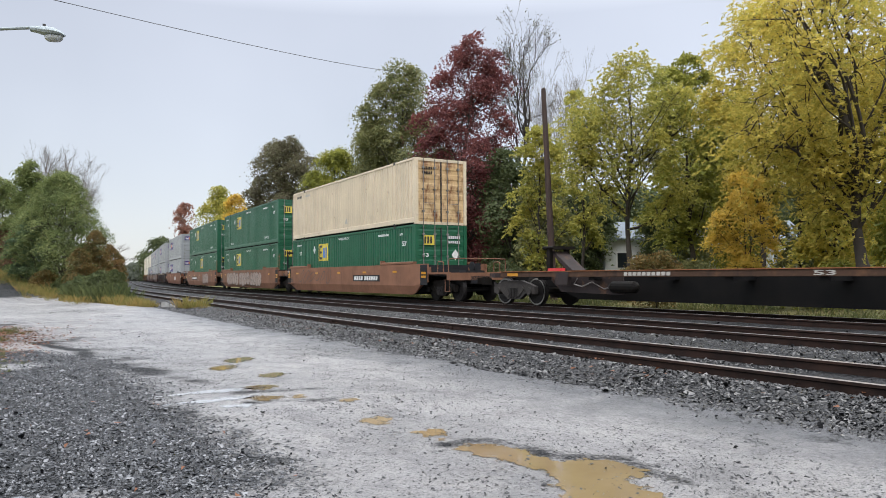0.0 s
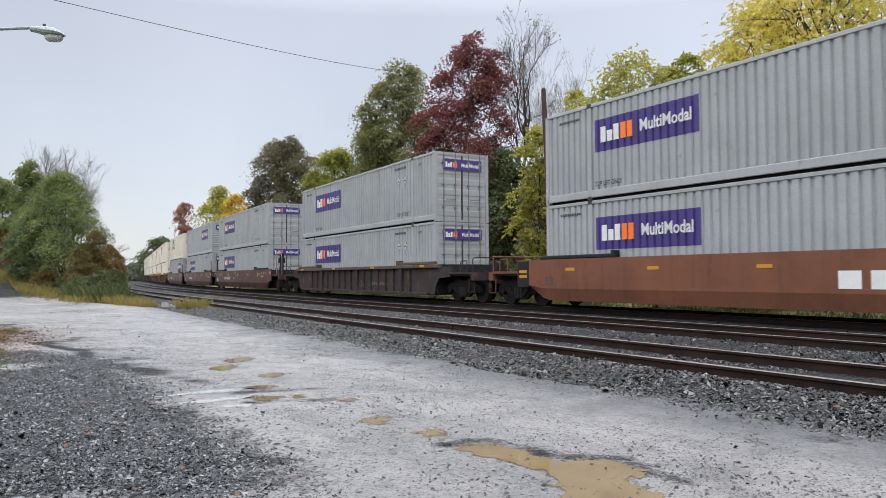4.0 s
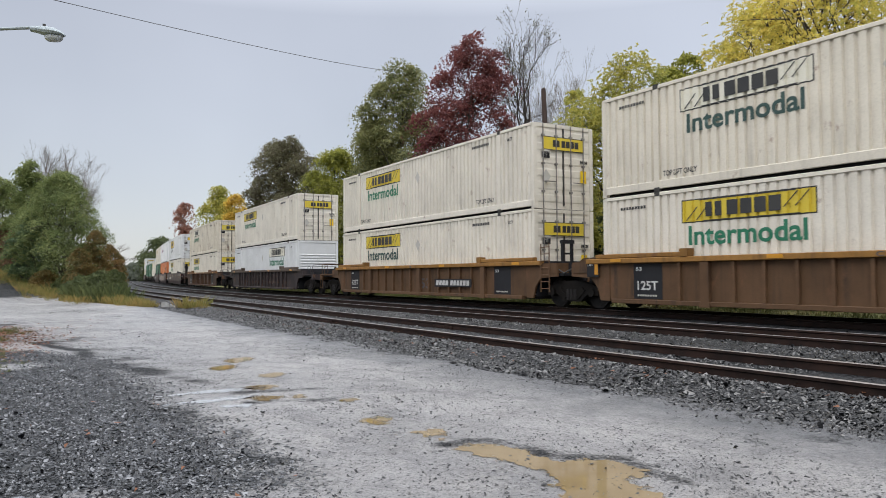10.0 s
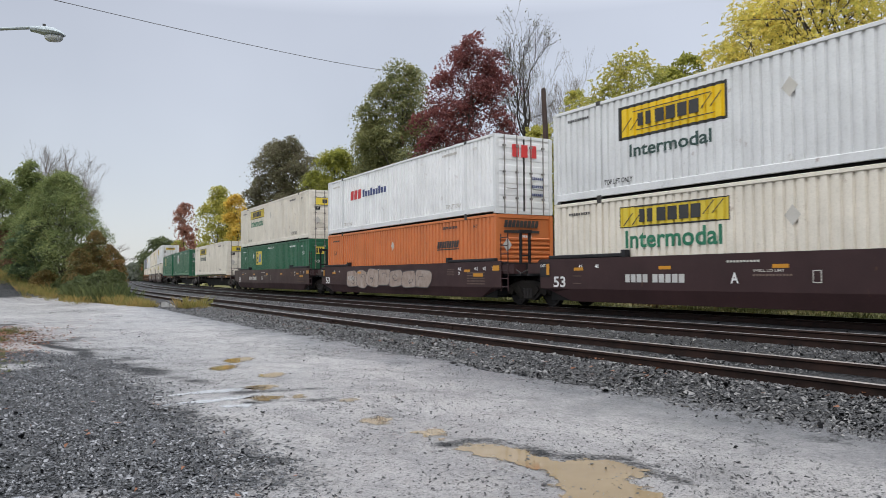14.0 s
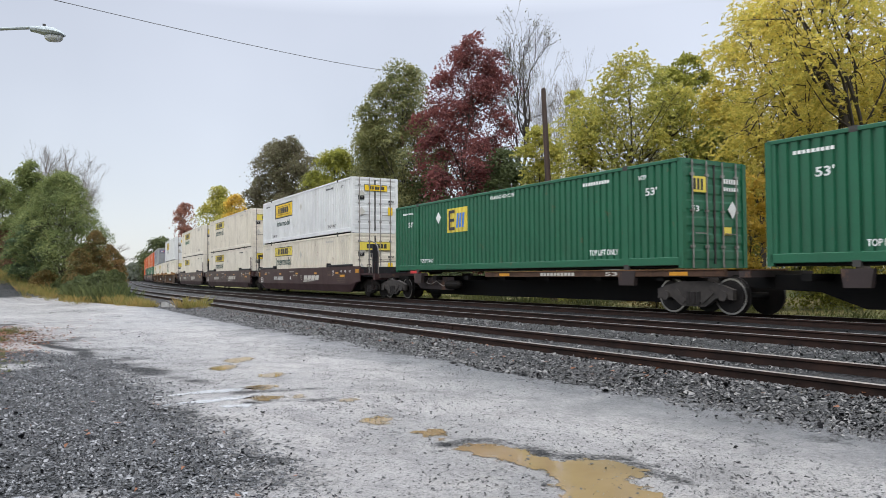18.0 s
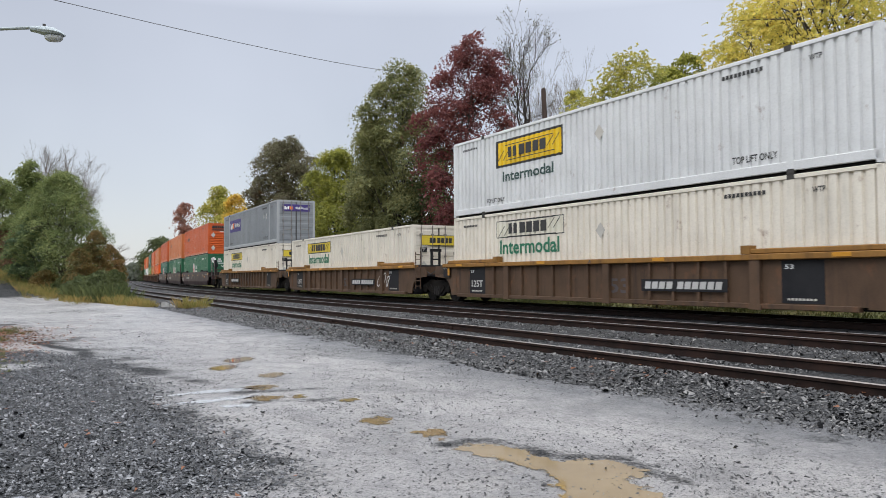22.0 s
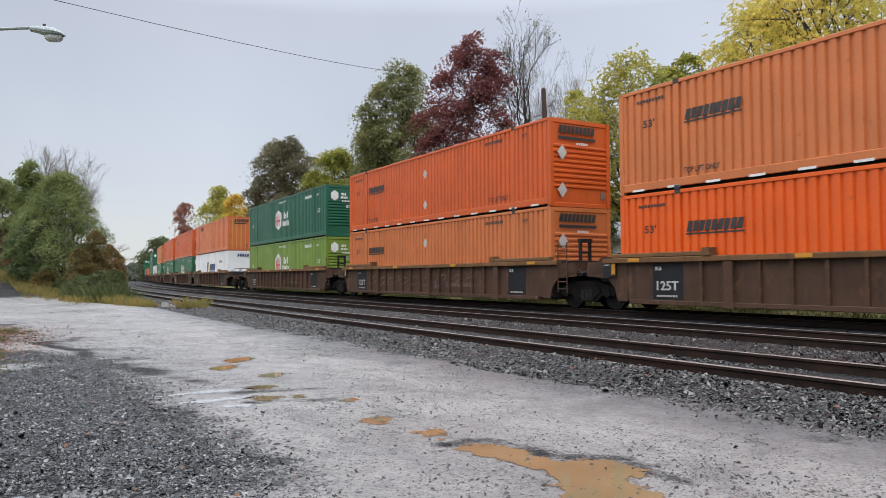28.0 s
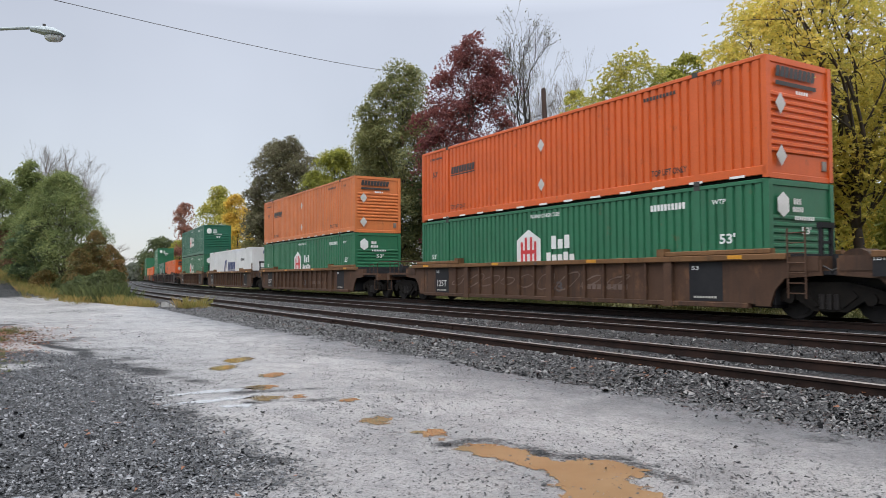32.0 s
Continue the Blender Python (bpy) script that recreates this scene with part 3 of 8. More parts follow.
# the road: between the dark gravel and the ballast, bending away beside the line
ROAD_NEAR = [(0.6, -14), (-0.2, 1.5), (-0.88, 4.29), (-1.45, 5.43), (-2.38, 6.73), (-3.44, 8.43), (-5.2, 11.2), (-8.37, 14.83), (-11.96, 19.56), (-22, 30), (-50, 52), (-85, 72)]
ROAD_FAR = [(18, -14), (9.5, -3.0), (6.0, 2.6), (3.69, 6.09), (2.47, 7.66), (1.45, 8.69), (0, 11.04), (-2.18, 15.11), (-4.36, 19.64), (-7.9, 26.2), (-11.7, 30.4), (-15.7, 34.5), (-24, 44), (-29.5, 50.5), (-36, 58), (-60, 82), (-90, 100)]


def strip(name, a, b, across, lift, rough, material, label, category, fray=0.0):
    def fn(u, v):
        i = v.astype(int)
        x = a[i, 0] * (1 - u) + b[i, 0] * u
        y = a[i, 1] * (1 - u) + b[i, 1] * u
        if fray:
            edge = (np.abs(u - 0.5) * 2) ** 6
            x = x + wobble(x, y, 0.9, fray) * edge + wobble(x, y, 3.1, fray * 0.4) * edge
        z = ground_z(x, y) + lift + wobble(x, y, 0.8, rough)
        return x, y, z
    return sheet(name, np.linspace(0, 1, across), np.arange(len(a)), fn, material, "structure", label, category)


FINE = np.concatenate([np.linspace(0, 0.11, 20)[:-1], np.linspace(0.11, 0.27, 230)[:-1], np.linspace(0.27, 1, 130)])
ga = along([(-9.0, -14), (-7.5, 0.5), (-7.0, 4.0), (-7.0, 8.0), (-8.2, 12.0), (-10.0, 15.6), (-13.0, 19.9), (-23.5, 31), (-51, 53), (-86, 73)], 0, FINE)
rb = along(ROAD_FAR, 0, FINE)
road = strip("road", ga, rb, 130, 0.006, 0.002, M["road"], "wet worn asphalt road with puddles and dark gravel edges", "road", 0.25)
co = np.empty(len(road.data.vertices) * 3, np.float32)
road.data.vertices.foreach_get("co", co)
co = co.reshape(-1, 3)
gap = np.full(len(co), 99.0)
for (x0, y0), (x1, y1) in zip(ROAD_NEAR[:-1], ROAD_NEAR[1:]):
    dx, dy = x1 - x0, y1 - y0
    t = np.clip(((co[:, 0] - x0) * dx + (co[:, 1] - y0) * dy) / (dx * dx + dy * dy), 0, 1)
    away = np.hypot(co[:, 0] - x0 - t * dx, co[:, 1] - y0 - t * dy)
    side = np.where((co[:, 0] - x0) * dy - (co[:, 1] - y0) * dx > 0, 1.0, -1.0)
    gap = np.where(away < np.abs(gap), away * side, gap)
_, co_o = line_coords(co[:, 0], co[:, 1])
soft = 0.5 + 0.06 * np.hypot(co[:, 0], co[:, 1])
level = np.clip(0.5 - gap / (2.2 * soft), 0, 1)
level = np.maximum(level, np.clip(0.5 + (10.25 - co_o) / 1.7, 0, 1) * (co[:, 1] < 30))
bare = np.array([noise.noise((a_ * 0.55, b_ * 0.4, 8.0)) for a_, b_ in co[:, :2]])
level = np.where(gap < 0, level - 0.85 * ease((bare - 0.12) / 0.3), level)
level = np.maximum(level, ease((co[:, 2] - 0.12) / 0.35) * 1.0)
for (x0, y0), (x1, y1) in zip([(0.0, 5.6), (0.35, 5.75), (0.8, 5.25), (1.25, 5.15)], [(0.35, 5.75), (0.8, 5.25), (1.25, 5.15), (1.5, 4.55)]):
    dx, dy = x1 - x0, y1 - y0
    t = np.clip(((co[:, 0] - x0) * dx + (co[:, 1] - y0) * dy) / (dx * dx + dy * dy), 0, 1)
    level = np.maximum(level, 0.6 * np.exp(-((co[:, 0] - x0 - t * dx) ** 2 + (co[:, 1] - y0 - t * dy) ** 2) / 0.02))
# the broken edge of the old surface, and dark grit dragged behind it
for (x0, y0), (x1, y1), strong, thick_ in (((-8.2, 14.6), (-7.2, 13.5), 0.8, 0.03), ((-7.2, 13.5), (-6.4, 12.9), 0.9, 0.04), ((-6.4, 12.9), (-5.35, 11.0), 0.75, 0.05), ((-5.35, 11.0), (-4.85, 10.6), 0.7, 0.12),
                                       ((-4.85, 10.6), (-3.9, 9.8), 0.75, 0.15), ((-3.9, 9.8), (-2.9, 8.9), 0.55, 0.06), ((-2.3, 8.15), (-1.5, 8.4), 0.65, 0.03), ((-2.0, 7.5), (-1.2, 7.7), 0.6, 0.03)):
    dx, dy = x1 - x0, y1 - y0
    t = np.clip(((co[:, 0] - x0) * dx + (co[:, 1] - y0) * dy) / (dx * dx + dy * dy), 0, 1)
    level = np.maximum(level, strong * np.exp(-((co[:, 0] - x0 - t * dx) ** 2 + (co[:, 1] - y0 - t * dy) ** 2) / thick_))
silt = np.clip((12.3 - co_o) / 2.2, 0, 1) * (co[:, 1] < 32)
attr = road.data.attributes.new("silt", "FLOAT", "POINT")
attr.data.foreach_set("value", silt.astype(np.float32))
attr = road.data.attributes.new("gravel", "FLOAT", "POINT")
attr.data.foreach_set("value", level.astype(np.float32))
# ballast under the three tracks
TRACKS = ((0.0, 0.0), (4.384, 0.0), (8.367, -0.035))
BED_O = np.array([-4.4, -3.2, -2.0, -1.3, 0, 1.3, 2.2, 3.1, 4.38, 5.7, 6.4, 7.1, 8.37, 9.4, 9.75, 10.15, 11.9])
BED_Z = np.array([-0.04, 0.0, 0.09, 0.12, 0.085, 0.125, 0.07, 0.115, 0.09, 0.13, 0.08, 0.10, 0.065, 0.11, 0.06, -0.002, -0.06])


def bed_fn(o, s):
    x, y = on_line(s, o)
    return x, y, np.interp(o, BED_O, BED_Z) + np.maximum(0, ground_z(x, y)) * (np.abs(o - 3) > 7.5) + wobble(x, y, 0.9, 0.025)


bed_cols = np.sort(np.concatenate([BED_O, (BED_O[1:] + BED_O[:-1]) / 2]))
bed_rows = np.concatenate([np.arange(-260, -30, 8.0), np.arange(-30, 70, 0.8), np.arange(70, 700, 6.0)])
sheet("ballast", bed_cols, bed_rows, bed_fn, M["bed"], "structure", "bed of grey crushed stone ballast under the tracks", "ballast")

rng = np.random.default_rng(4)
WEDGE = np.array([(1, 0.75, -0.6), (-1, 0.75, -0.6), (-1, -0.75, -0.6), (1, -0.75, -0.6), (0.55, 0.1, 0.55), (-0.55, -0.1, 0.55)], float)
WEDGEF = np.array([(0, 1, 5), (0, 5, 4), (1, 2, 5), (2, 3, 4), (2, 4, 5), (3, 0, 4)])


def stones(name, x, y, z, size, material, label, category, tilt=0.4, long=1.7):
    """Angular chips, each of its own shape and turn."""
    n = len(x)
    v = WEDGE[None] * rng.uniform(0.6, 1.25, (n, 6, 1)) + rng.normal(0, 0.24, (n, 6, 3))
    v[:, :, 0] *= rng.uniform(0.85, long, n)[:, None]
    v[:, :, 2] *= rng.uniform(0.3, 0.62, n)[:, None]
    a = rng.uniform(0, 2 * math.pi, n)
    t = rng.normal(0, tilt, n)
    ca, sa, ct, st_ = np.cos(a)[:, None], np.sin(a)[:, None], np.cos(t)[:, None], np.sin(t)[:, None]
    v1 = np.stack([v[..., 0] * ct + v[..., 2] * st_, v[..., 1], -v[..., 0] * st_ + v[..., 2] * ct], 2)
    v2 = np.stack([v1[..., 0] * ca - v1[..., 1] * sa, v1[..., 0] * sa + v1[..., 1] * ca, v1[..., 2]], 2)
    v2 = v2 * size[:, None, None] + np.stack([x, y, z], 1)[:, None]
    f = (WEDGEF[None] + 6 * np.arange(n)[:, None, None]).reshape(-1, 3)
    me = quick_mesh(name, v2.reshape(-1, 3), f)
    me.materials.append(material)
    return tagged(new(name, me), label, category, "", "stuff")


# ballast stones: thick on the shoulder by the road, thinner between the tracks and beyond
o = np.concatenate([rng.uniform(8.9, 10.9, 105000), rng.uniform(4.6, 8.9, 44000), rng.uniform(-1.2, 12.4, 14000)])
s = -24.5 + np.concatenate([36 * rng.uniform(0, 1, 105000) ** 1.25, 3 + 42 * rng.uniform(0, 1, 44000) ** 1.3, 2 + 70 * rng.uniform(0, 1, 14000) ** 1.2])
n = len(o)
shoulder = 10.25 + np.array([0.3 * noise.noise((a_ * 0.5, 2.0, 5.0)) + 0.35 * noise.noise((a_ * 1.7, 4.0, 5.0)) + 0.2 * noise.noise((a_ * 5.0, 6.0, 5.0)) for a_ in s]) + 0.45 * ease((s + 16) / 12)
keep = np.ones(n, bool)
for c, dz in TRACKS:
    for side in (-0.75, 0.75):
        keep &= np.abs(o - c - side) > 0.09
keep &= ~((np.abs(o) < 1.5) & (rng.uniform(0, 1, n) < 0.7))
keep &= rng.uniform(0, 1, n) < np.clip((shoulder + 0.45 - o) / 0.6, 0.012, 1) * (o < shoulder + 1.2)
s, o = s[keep], o[keep]
x, y = on_line(s, o)
z = np.maximum(np.interp(o, BED_O, BED_Z), 0.004) + rng.uniform(-0.012, 0.02, len(s))
stones("ballast_stones", x, y, z, rng.gamma(3.0, 0.0034, len(s)) + 0.004, M["stone"], "loose wet grey ballast stones", "ballast stones", 0.5)

# dark gravel in the foreground
n = 190000
v = rng.uniform(0, 1, n) ** 1.3
yy = 2.6 + 15.5 * v
edge = np.interp(yy, [p[1] for p in ROAD_NEAR], [p[0] for p in ROAD_NEAR])
xx = edge + 0.9 - rng.gamma(2.2, 1.0, n) * (0.4 + yy * 0.09)
thin = rng.uniform(0, 1, n) < np.clip((edge + 0.5 - xx) / 1.1, 0.03, 1) ** 1.4
bare = np.array([noise.noise((a_ * 0.55, b_ * 0.4, 8.0)) for a_, b_ in zip(xx, yy)])
ok = thin & (rng.uniform(0.12, 0.42, n) > bare) & (xx > -7.5)
stones("foreground_gravel", xx[ok], yy[ok], ground_z(xx[ok], yy[ok]) + rng.uniform(0.004, 0.016, ok.sum()), rng.gamma(2.4, 0.0025, ok.sum()) + 0.0025, M["darkstone"], "dark wet crushed gravel with flat chips", "gravel")

# grit and single stones strewn over the road
n = 70000
v = rng.uniform(0, 1, n)
yy = 3.2 + 15 * v ** 1.5
lo = np.interp(yy, [p[1] for p in ROAD_NEAR], [p[0] for p in ROAD_NEAR])
hi = np.interp(yy, [p[1] for p in ROAD_FAR], [p[0] for p in ROAD_FAR])
xx = lo + (hi - lo) * rng.uniform(0, 1, n)
thick = np.array([noise.noise((a_ * 0.7, b_ * 0.5, 2.0)) + 0.5 * noise.noise((a_ * 2.3, b_ * 2.0, 6.0)) for a_, b_ in zip(xx, yy)])
ok = rng.uniform(-0.45, 0.55, n) < thick
xx, yy = xx[ok], yy[ok]
size = rng.gamma(1.0, 0.0021, len(xx)) + 0.0022
size[::30] = rng.uniform(0.007, 0.017, len(size[::30]))
stones("road_grit", xx, yy, ground_z(xx, yy) + 0.008 + size * 0.3, size, M["blackstone"], "small dark stones strewn over the wet road", "grit", 0.4, 1.05)

# ---- puddles ----
def water_sheet(points, lift):
    """A fine flat grid over the outline; each corner knows how far it lies inside the shore."""
    p = np.array(points, float)
    k = len(p)
    ring = []
    for i in range(k):
        a, b, c_, e_ = p[i - 1], p[i], p[(i + 1) % k], p[(i + 2) % k]
        for t in np.arange(0, 1, 0.2):
            ring.append(0.5 * (2 * b + (c_ - a) * t + (2 * a - 5 * b + 4 * c_ - e_) * t * t + (3 * b - a - 3 * c_ + e_) * t ** 3))
    ring = np.array(ring)
    lo, hi = ring.min(0) - 0.15, ring.max(0) + 0.15
    nx, ny = max(6, int((hi[0] - lo[0]) / 0.035)), max(6, int((hi[1] - lo[1]) / 0.035))
    gx, gy = np.meshgrid(np.linspace(lo[0], hi[0], nx), np.linspace(lo[1], hi[1], ny))
    q = np.stack([gx.ravel(), gy.ravel()], 1)
    best, inside = np.full(len(q), 9.0), np.zeros(len(q), bool)
    for (x0, y0), (x1, y1) in zip(ring, np.roll(ring, -1, axis=0)):
        dx, dy = x1 - x0, y1 - y0
        t = np.clip(((q[:, 0] - x0) * dx + (q[:, 1] - y0) * dy) / (dx * dx + dy * dy + 1e-12), 0, 1)
        best = np.minimum(best, np.hypot(q[:, 0] - x0 - t * dx, q[:, 1] - y0 - t * dy))
        cross = (y0 > q[:, 1]) != (y1 > q[:, 1])
        inside ^= cross & (q[:, 0] < (x1 - x0) * (q[:, 1] - y0) / (y1 - y0 + 1e-12) + x0)
    shore = np.where(inside, best, -best)
    i = (np.arange(ny - 1)[:, None] * nx + np.arange(nx - 1)[None]).ravel()
    f = np.stack([i, i + 1, i + 1 + nx, i + nx], 1)
    f = f[(shore[f] > -0.14).any(axis=1)]
    me = quick_mesh("puddle", np.concatenate([q, np.full((len(q), 1), lift)], 1), f)
    at = me.attributes.new("shore", "FLOAT", "POINT")
    at.data.foreach_set("value", shore.astype(np.float32))
    return me


def puddle(points, material, label, lift=0.0105):
    return thing("puddle", label, "puddle", "puddles on the road", "", water_sheet(points, lift), material)


puddle([(0.08, 5.46), (0.3, 5.6), (0.6, 5.4), (0.76, 5.1), (1.08, 5.12), (1.27, 4.95), (1.32, 4.69), (1.14, 4.57), (1.3, 4.28), (1.2, 3.9), (0.78, 4.0), (0.70, 4.4), (0.66, 4.8), (0.42, 5.08)], M["mud"], "large muddy brown puddle in a pothole")
for cx, cy, wx, wy in ((-0.11, 6.0, 0.14, 0.15), (-0.61, 6.52, 0.13, 0.2), (-1.0, 7.6, 0.1, 0.12), (-1.93, 7.75, 0.2, 0.18), (-1.58, 7.83, 0.11, 0.12),
                       (-3.2, 11.3, 0.2, 0.4), (-3.15, 10.35, 0.18, 0.3), (-2.26, 9.56, 0.16, 0.24), (-2.15, 8.5, 0.2, 0.2), (0.0, 5.75, 0.05, 0.04)):
    puddle([(cx - wx, cy), (cx - wx * 0.4, cy + wy * 0.8), (cx + wx * 0.5, cy + wy), (cx + wx, cy + wy * 0.1), (cx + wx * 0.4, cy - wy), (cx - wx * 0.6, cy - wy * 0.6)], M["mud"], "small muddy brown puddle on the wet road", 0.010)
for pts in ([(-3.1, 7.9), (-2.7, 8.3), (-2.25, 8.5), (-2.3, 8.25), (-2.7, 8.05)], [(-2.8, 7.35), (-2.45, 7.75), (-2.05, 7.95), (-2.1, 7.75), (-2.4, 7.5)],
            [(-2.2, 7.3), (-2.0, 7.42), (-1.9, 7.3), (-2.05, 7.18)]):
    puddle(pts, M["film"], "thin film of rainwater, sky reflection put into its pale colour", 0.010)

# ---- rails, ties and joints ----
RAIL_RING = [(-0.075, -0.185), (0.075, -0.185), (0.075, -0.172), (0.012, -0.15), (0.011, -0.05), (0.036, -0.036), (0.036, -0.006), (0.03, -0.0035), (-0.03, -0.0035), (-0.036, -0.006), (-0.036, -0.036), (-0.011, -0.05), (-0.012, -0.15), (-0.075, -0.172)]
run_s = np.concatenate([np.arange(-240, -30, 6.0), np.arange(-30, 60, 1.0), np.arange(60, 200, 4.0), np.arange(200, 680, 12.0)])


def rail_geo(o, dz, ring, ss):
    g = Geo()
    rings = []
    for s_ in ss:
        rings.append([(*on_line(s_, o + q), RAIL + dz + h) for q, h in ring])
    return g.loft([[tuple(map(float, p)) for p in r] for r in rings], True)


tie_geo = Geo().soft_box(-0.11, -1.3, -0.17, 0.11, 1.3, 0, 0.012)
tie_mesh = cached("tie", lambda: tie_geo)
plate_mesh = cached("tie_plate", lambda: Geo().box(-0.1, -0.18, 0, 0.1, 0.18, 0.018).box(-0.08, -0.11, 0.018, -0.05, -0.07, 0.05).box(0.05, 0.07, 0.018, 0.08, 0.11, 0.05))
joint_mesh = cached("joint_bar", lambda: Geo().slab([(-0.45, -0.14), (0.45, -0.14), (0.45, -0.06), (-0.45, -0.06)], -0.05, -0.012).wheel(-0.07, -0.05, 0.02, -0.33, -0.1, 8).wheel(-0.07, -0.05, 0.02, -0.11, -0.1, 8).wheel(-0.07, -0.05, 0.02, 0.11, -0.1, 8).wheel(-0.07, -0.05, 0.02, 0.33, -0.1, 8))
for (c, dz), (title, lo_s, hi_s) in zip(TRACKS, (("main track under the train", -24, 30), ("polished main track", -24, 42), ("rusty little-used siding track", -18, 36))):
    track = thing("railway_track", "two steel rails on wooden ties, " + title, "railway track", "parallel railway tracks", "structure")
    stop = 680 if c < 8 else 75
    for side in (-0.7525, 0.7525):
        r = part("rail", rail_geo(c + side, dz, RAIL_RING, run_s[run_s <= stop]), M["rail"], track)
        part("rail_head", rail_geo(c + side, dz, [(-0.033, -0.006), (0.033, -0.006), (0.029, 0.0), (-0.029, 0.0)], run_s[run_s <= stop]), M["headdull" if c > 8 else "head"], r, "worn shining running surface")
    for s_ in np.arange(lo_s, hi_s, 0.53):
        x, y = on_line(s_, c)
        a = float(np.interp(s_, LINE_S, LINE_A))
        yaw = math.pi / 2 - a
        part("tie", tie_mesh, M["tie"], track, "", (float(x), float(y), RAIL + dz - 0.2 + random.uniform(-0.006, 0.004)), (0, 0, yaw + math.pi + random.uniform(-0.015, 0.015)))
        if c > 4:
            for side in (-0.7525, 0.7525):
                x, y = on_line(s_, c + side)
                part("tie_plate", plate_mesh, M["rail"], track, "", (float(x), float(y), RAIL + dz - 0.202), (0, 0, yaw + math.pi))
    if c > 8:
        for s_, side in ((-9.3, 0.7525), (-12.6, -0.7525), (4.2, 0.7525), (1.0, -0.7525), (13.5, 0.7525)):
            x, y = on_line(s_, c + side)
            a = float(np.interp(s_, LINE_S, LINE_A))
            part("joint_bar", joint_mesh, M["rail"], track, "bolted rusty joint bar", (float(x), float(y), RAIL + dz), (0, 0, -math.pi / 2 - a))

# a broken pale marker where the siding runs into the grass
mx, my = float(seen_at(296, 31.0)), 31.0
marker = thing("track_marker", "broken pale concrete marker lying in the grass by the siding", "marker")
marker.location = (mx, my, 0.0)
marker.scale = (0.75, 0.75, 0.7)
part("slab", Geo().slab([(-0.32, 0.0), (0.1, 0.0), (0.12, 0.26), (-0.12, 0.36), (-0.3, 0.3)], -0.06, 0.06), M["concrete"], marker)
part("block", Geo().slab([(0.12, 0.0), (0.48, 0.0), (0.42, 0.12), (0.2, 0.2)], -0.08, 0.08), M["concrete"], marker)
# ---- trees and growth ----
def leaf_mesh(at, facing, size, rng_, narrow=0.62):
    """One small pointed leaf at each place, turned roughly to its facing."""
    n = len(at)
    t = np.cross(facing, rng_.normal(0, 1, (n, 3)))
    t /= np.linalg.norm(t, axis=1)[:, None] + 1e-9
    b = np.cross(facing, t)
    b /= np.linalg.norm(b, axis=1)[:, None] + 1e-9
    sz = size * rng_.uniform(0.65, 1.4, n)[:, None]
    v = np.stack([at - t * sz - b * sz * narrow, at - t * sz * 0.6 + b * sz * narrow, at + t * sz * 1.2], 1)
    return v.reshape(-1, 3), np.arange(3 * n).reshape(-1, 3)


SHAPES = {"oval": (0.45, 0.45, 0.85), "egg": (0.38, 0.5, 1.15), "vase": (0.6, 0.3, 0.8), "cone": (0.1, 0.9, 1.6), "mound": (0.2, 0.85, 0.8), "dome": (0.4, 0.62, 0.62)}


def outline(shape, q):
    """Half the crown's width, 0 to 1, at q of its height: widest at m, foot at the base, rounded above."""
    m, foot, top = SHAPES[shape]
    q = np.clip(q, 0, 1)
    return np.where(q < m, foot + (1 - foot) * np.sin(0.5 * math.pi * q / m), np.clip(1 - ((q - m) / (1 - m)) ** 2, 0, 1) ** (0.5 * top))


def spread(path, n):
    """A drawn line cut into n even steps with soft corners."""
    p = np.array(path, float)
    d = np.concatenate([[0], np.cumsum(np.linalg.norm(p[1:] - p[:-1], axis=1))])
    t = np.linspace(0, d[-1], n)
    q = np.stack([np.interp(t, d, p[:, i]) for i in range(3)], 1)
    q[1:-1] = 0.5 * q[1:-1] + 0.25 * (q[:-2] + q[2:])
    return q


def bent(a, b, sag, rng_, n=6, wander=0.05):
    """A limb from a to b that leaves upright, arches over and wanders a little."""
    t = np.linspace(0, 1, n)[:, None]
    far_ = np.linalg.norm(b - a)
    m = (a + b) / 2 + np.array([0, 0, sag * far_]) + rng_.normal(0, 0.09, 3) * far_
    line = a * (1 - t) ** 2 + 2 * m * t * (1 - t) + b * t ** 2
    line[1:-1] += rng_.normal(0, wander / n, (n - 2, 3)) * far_
    return line


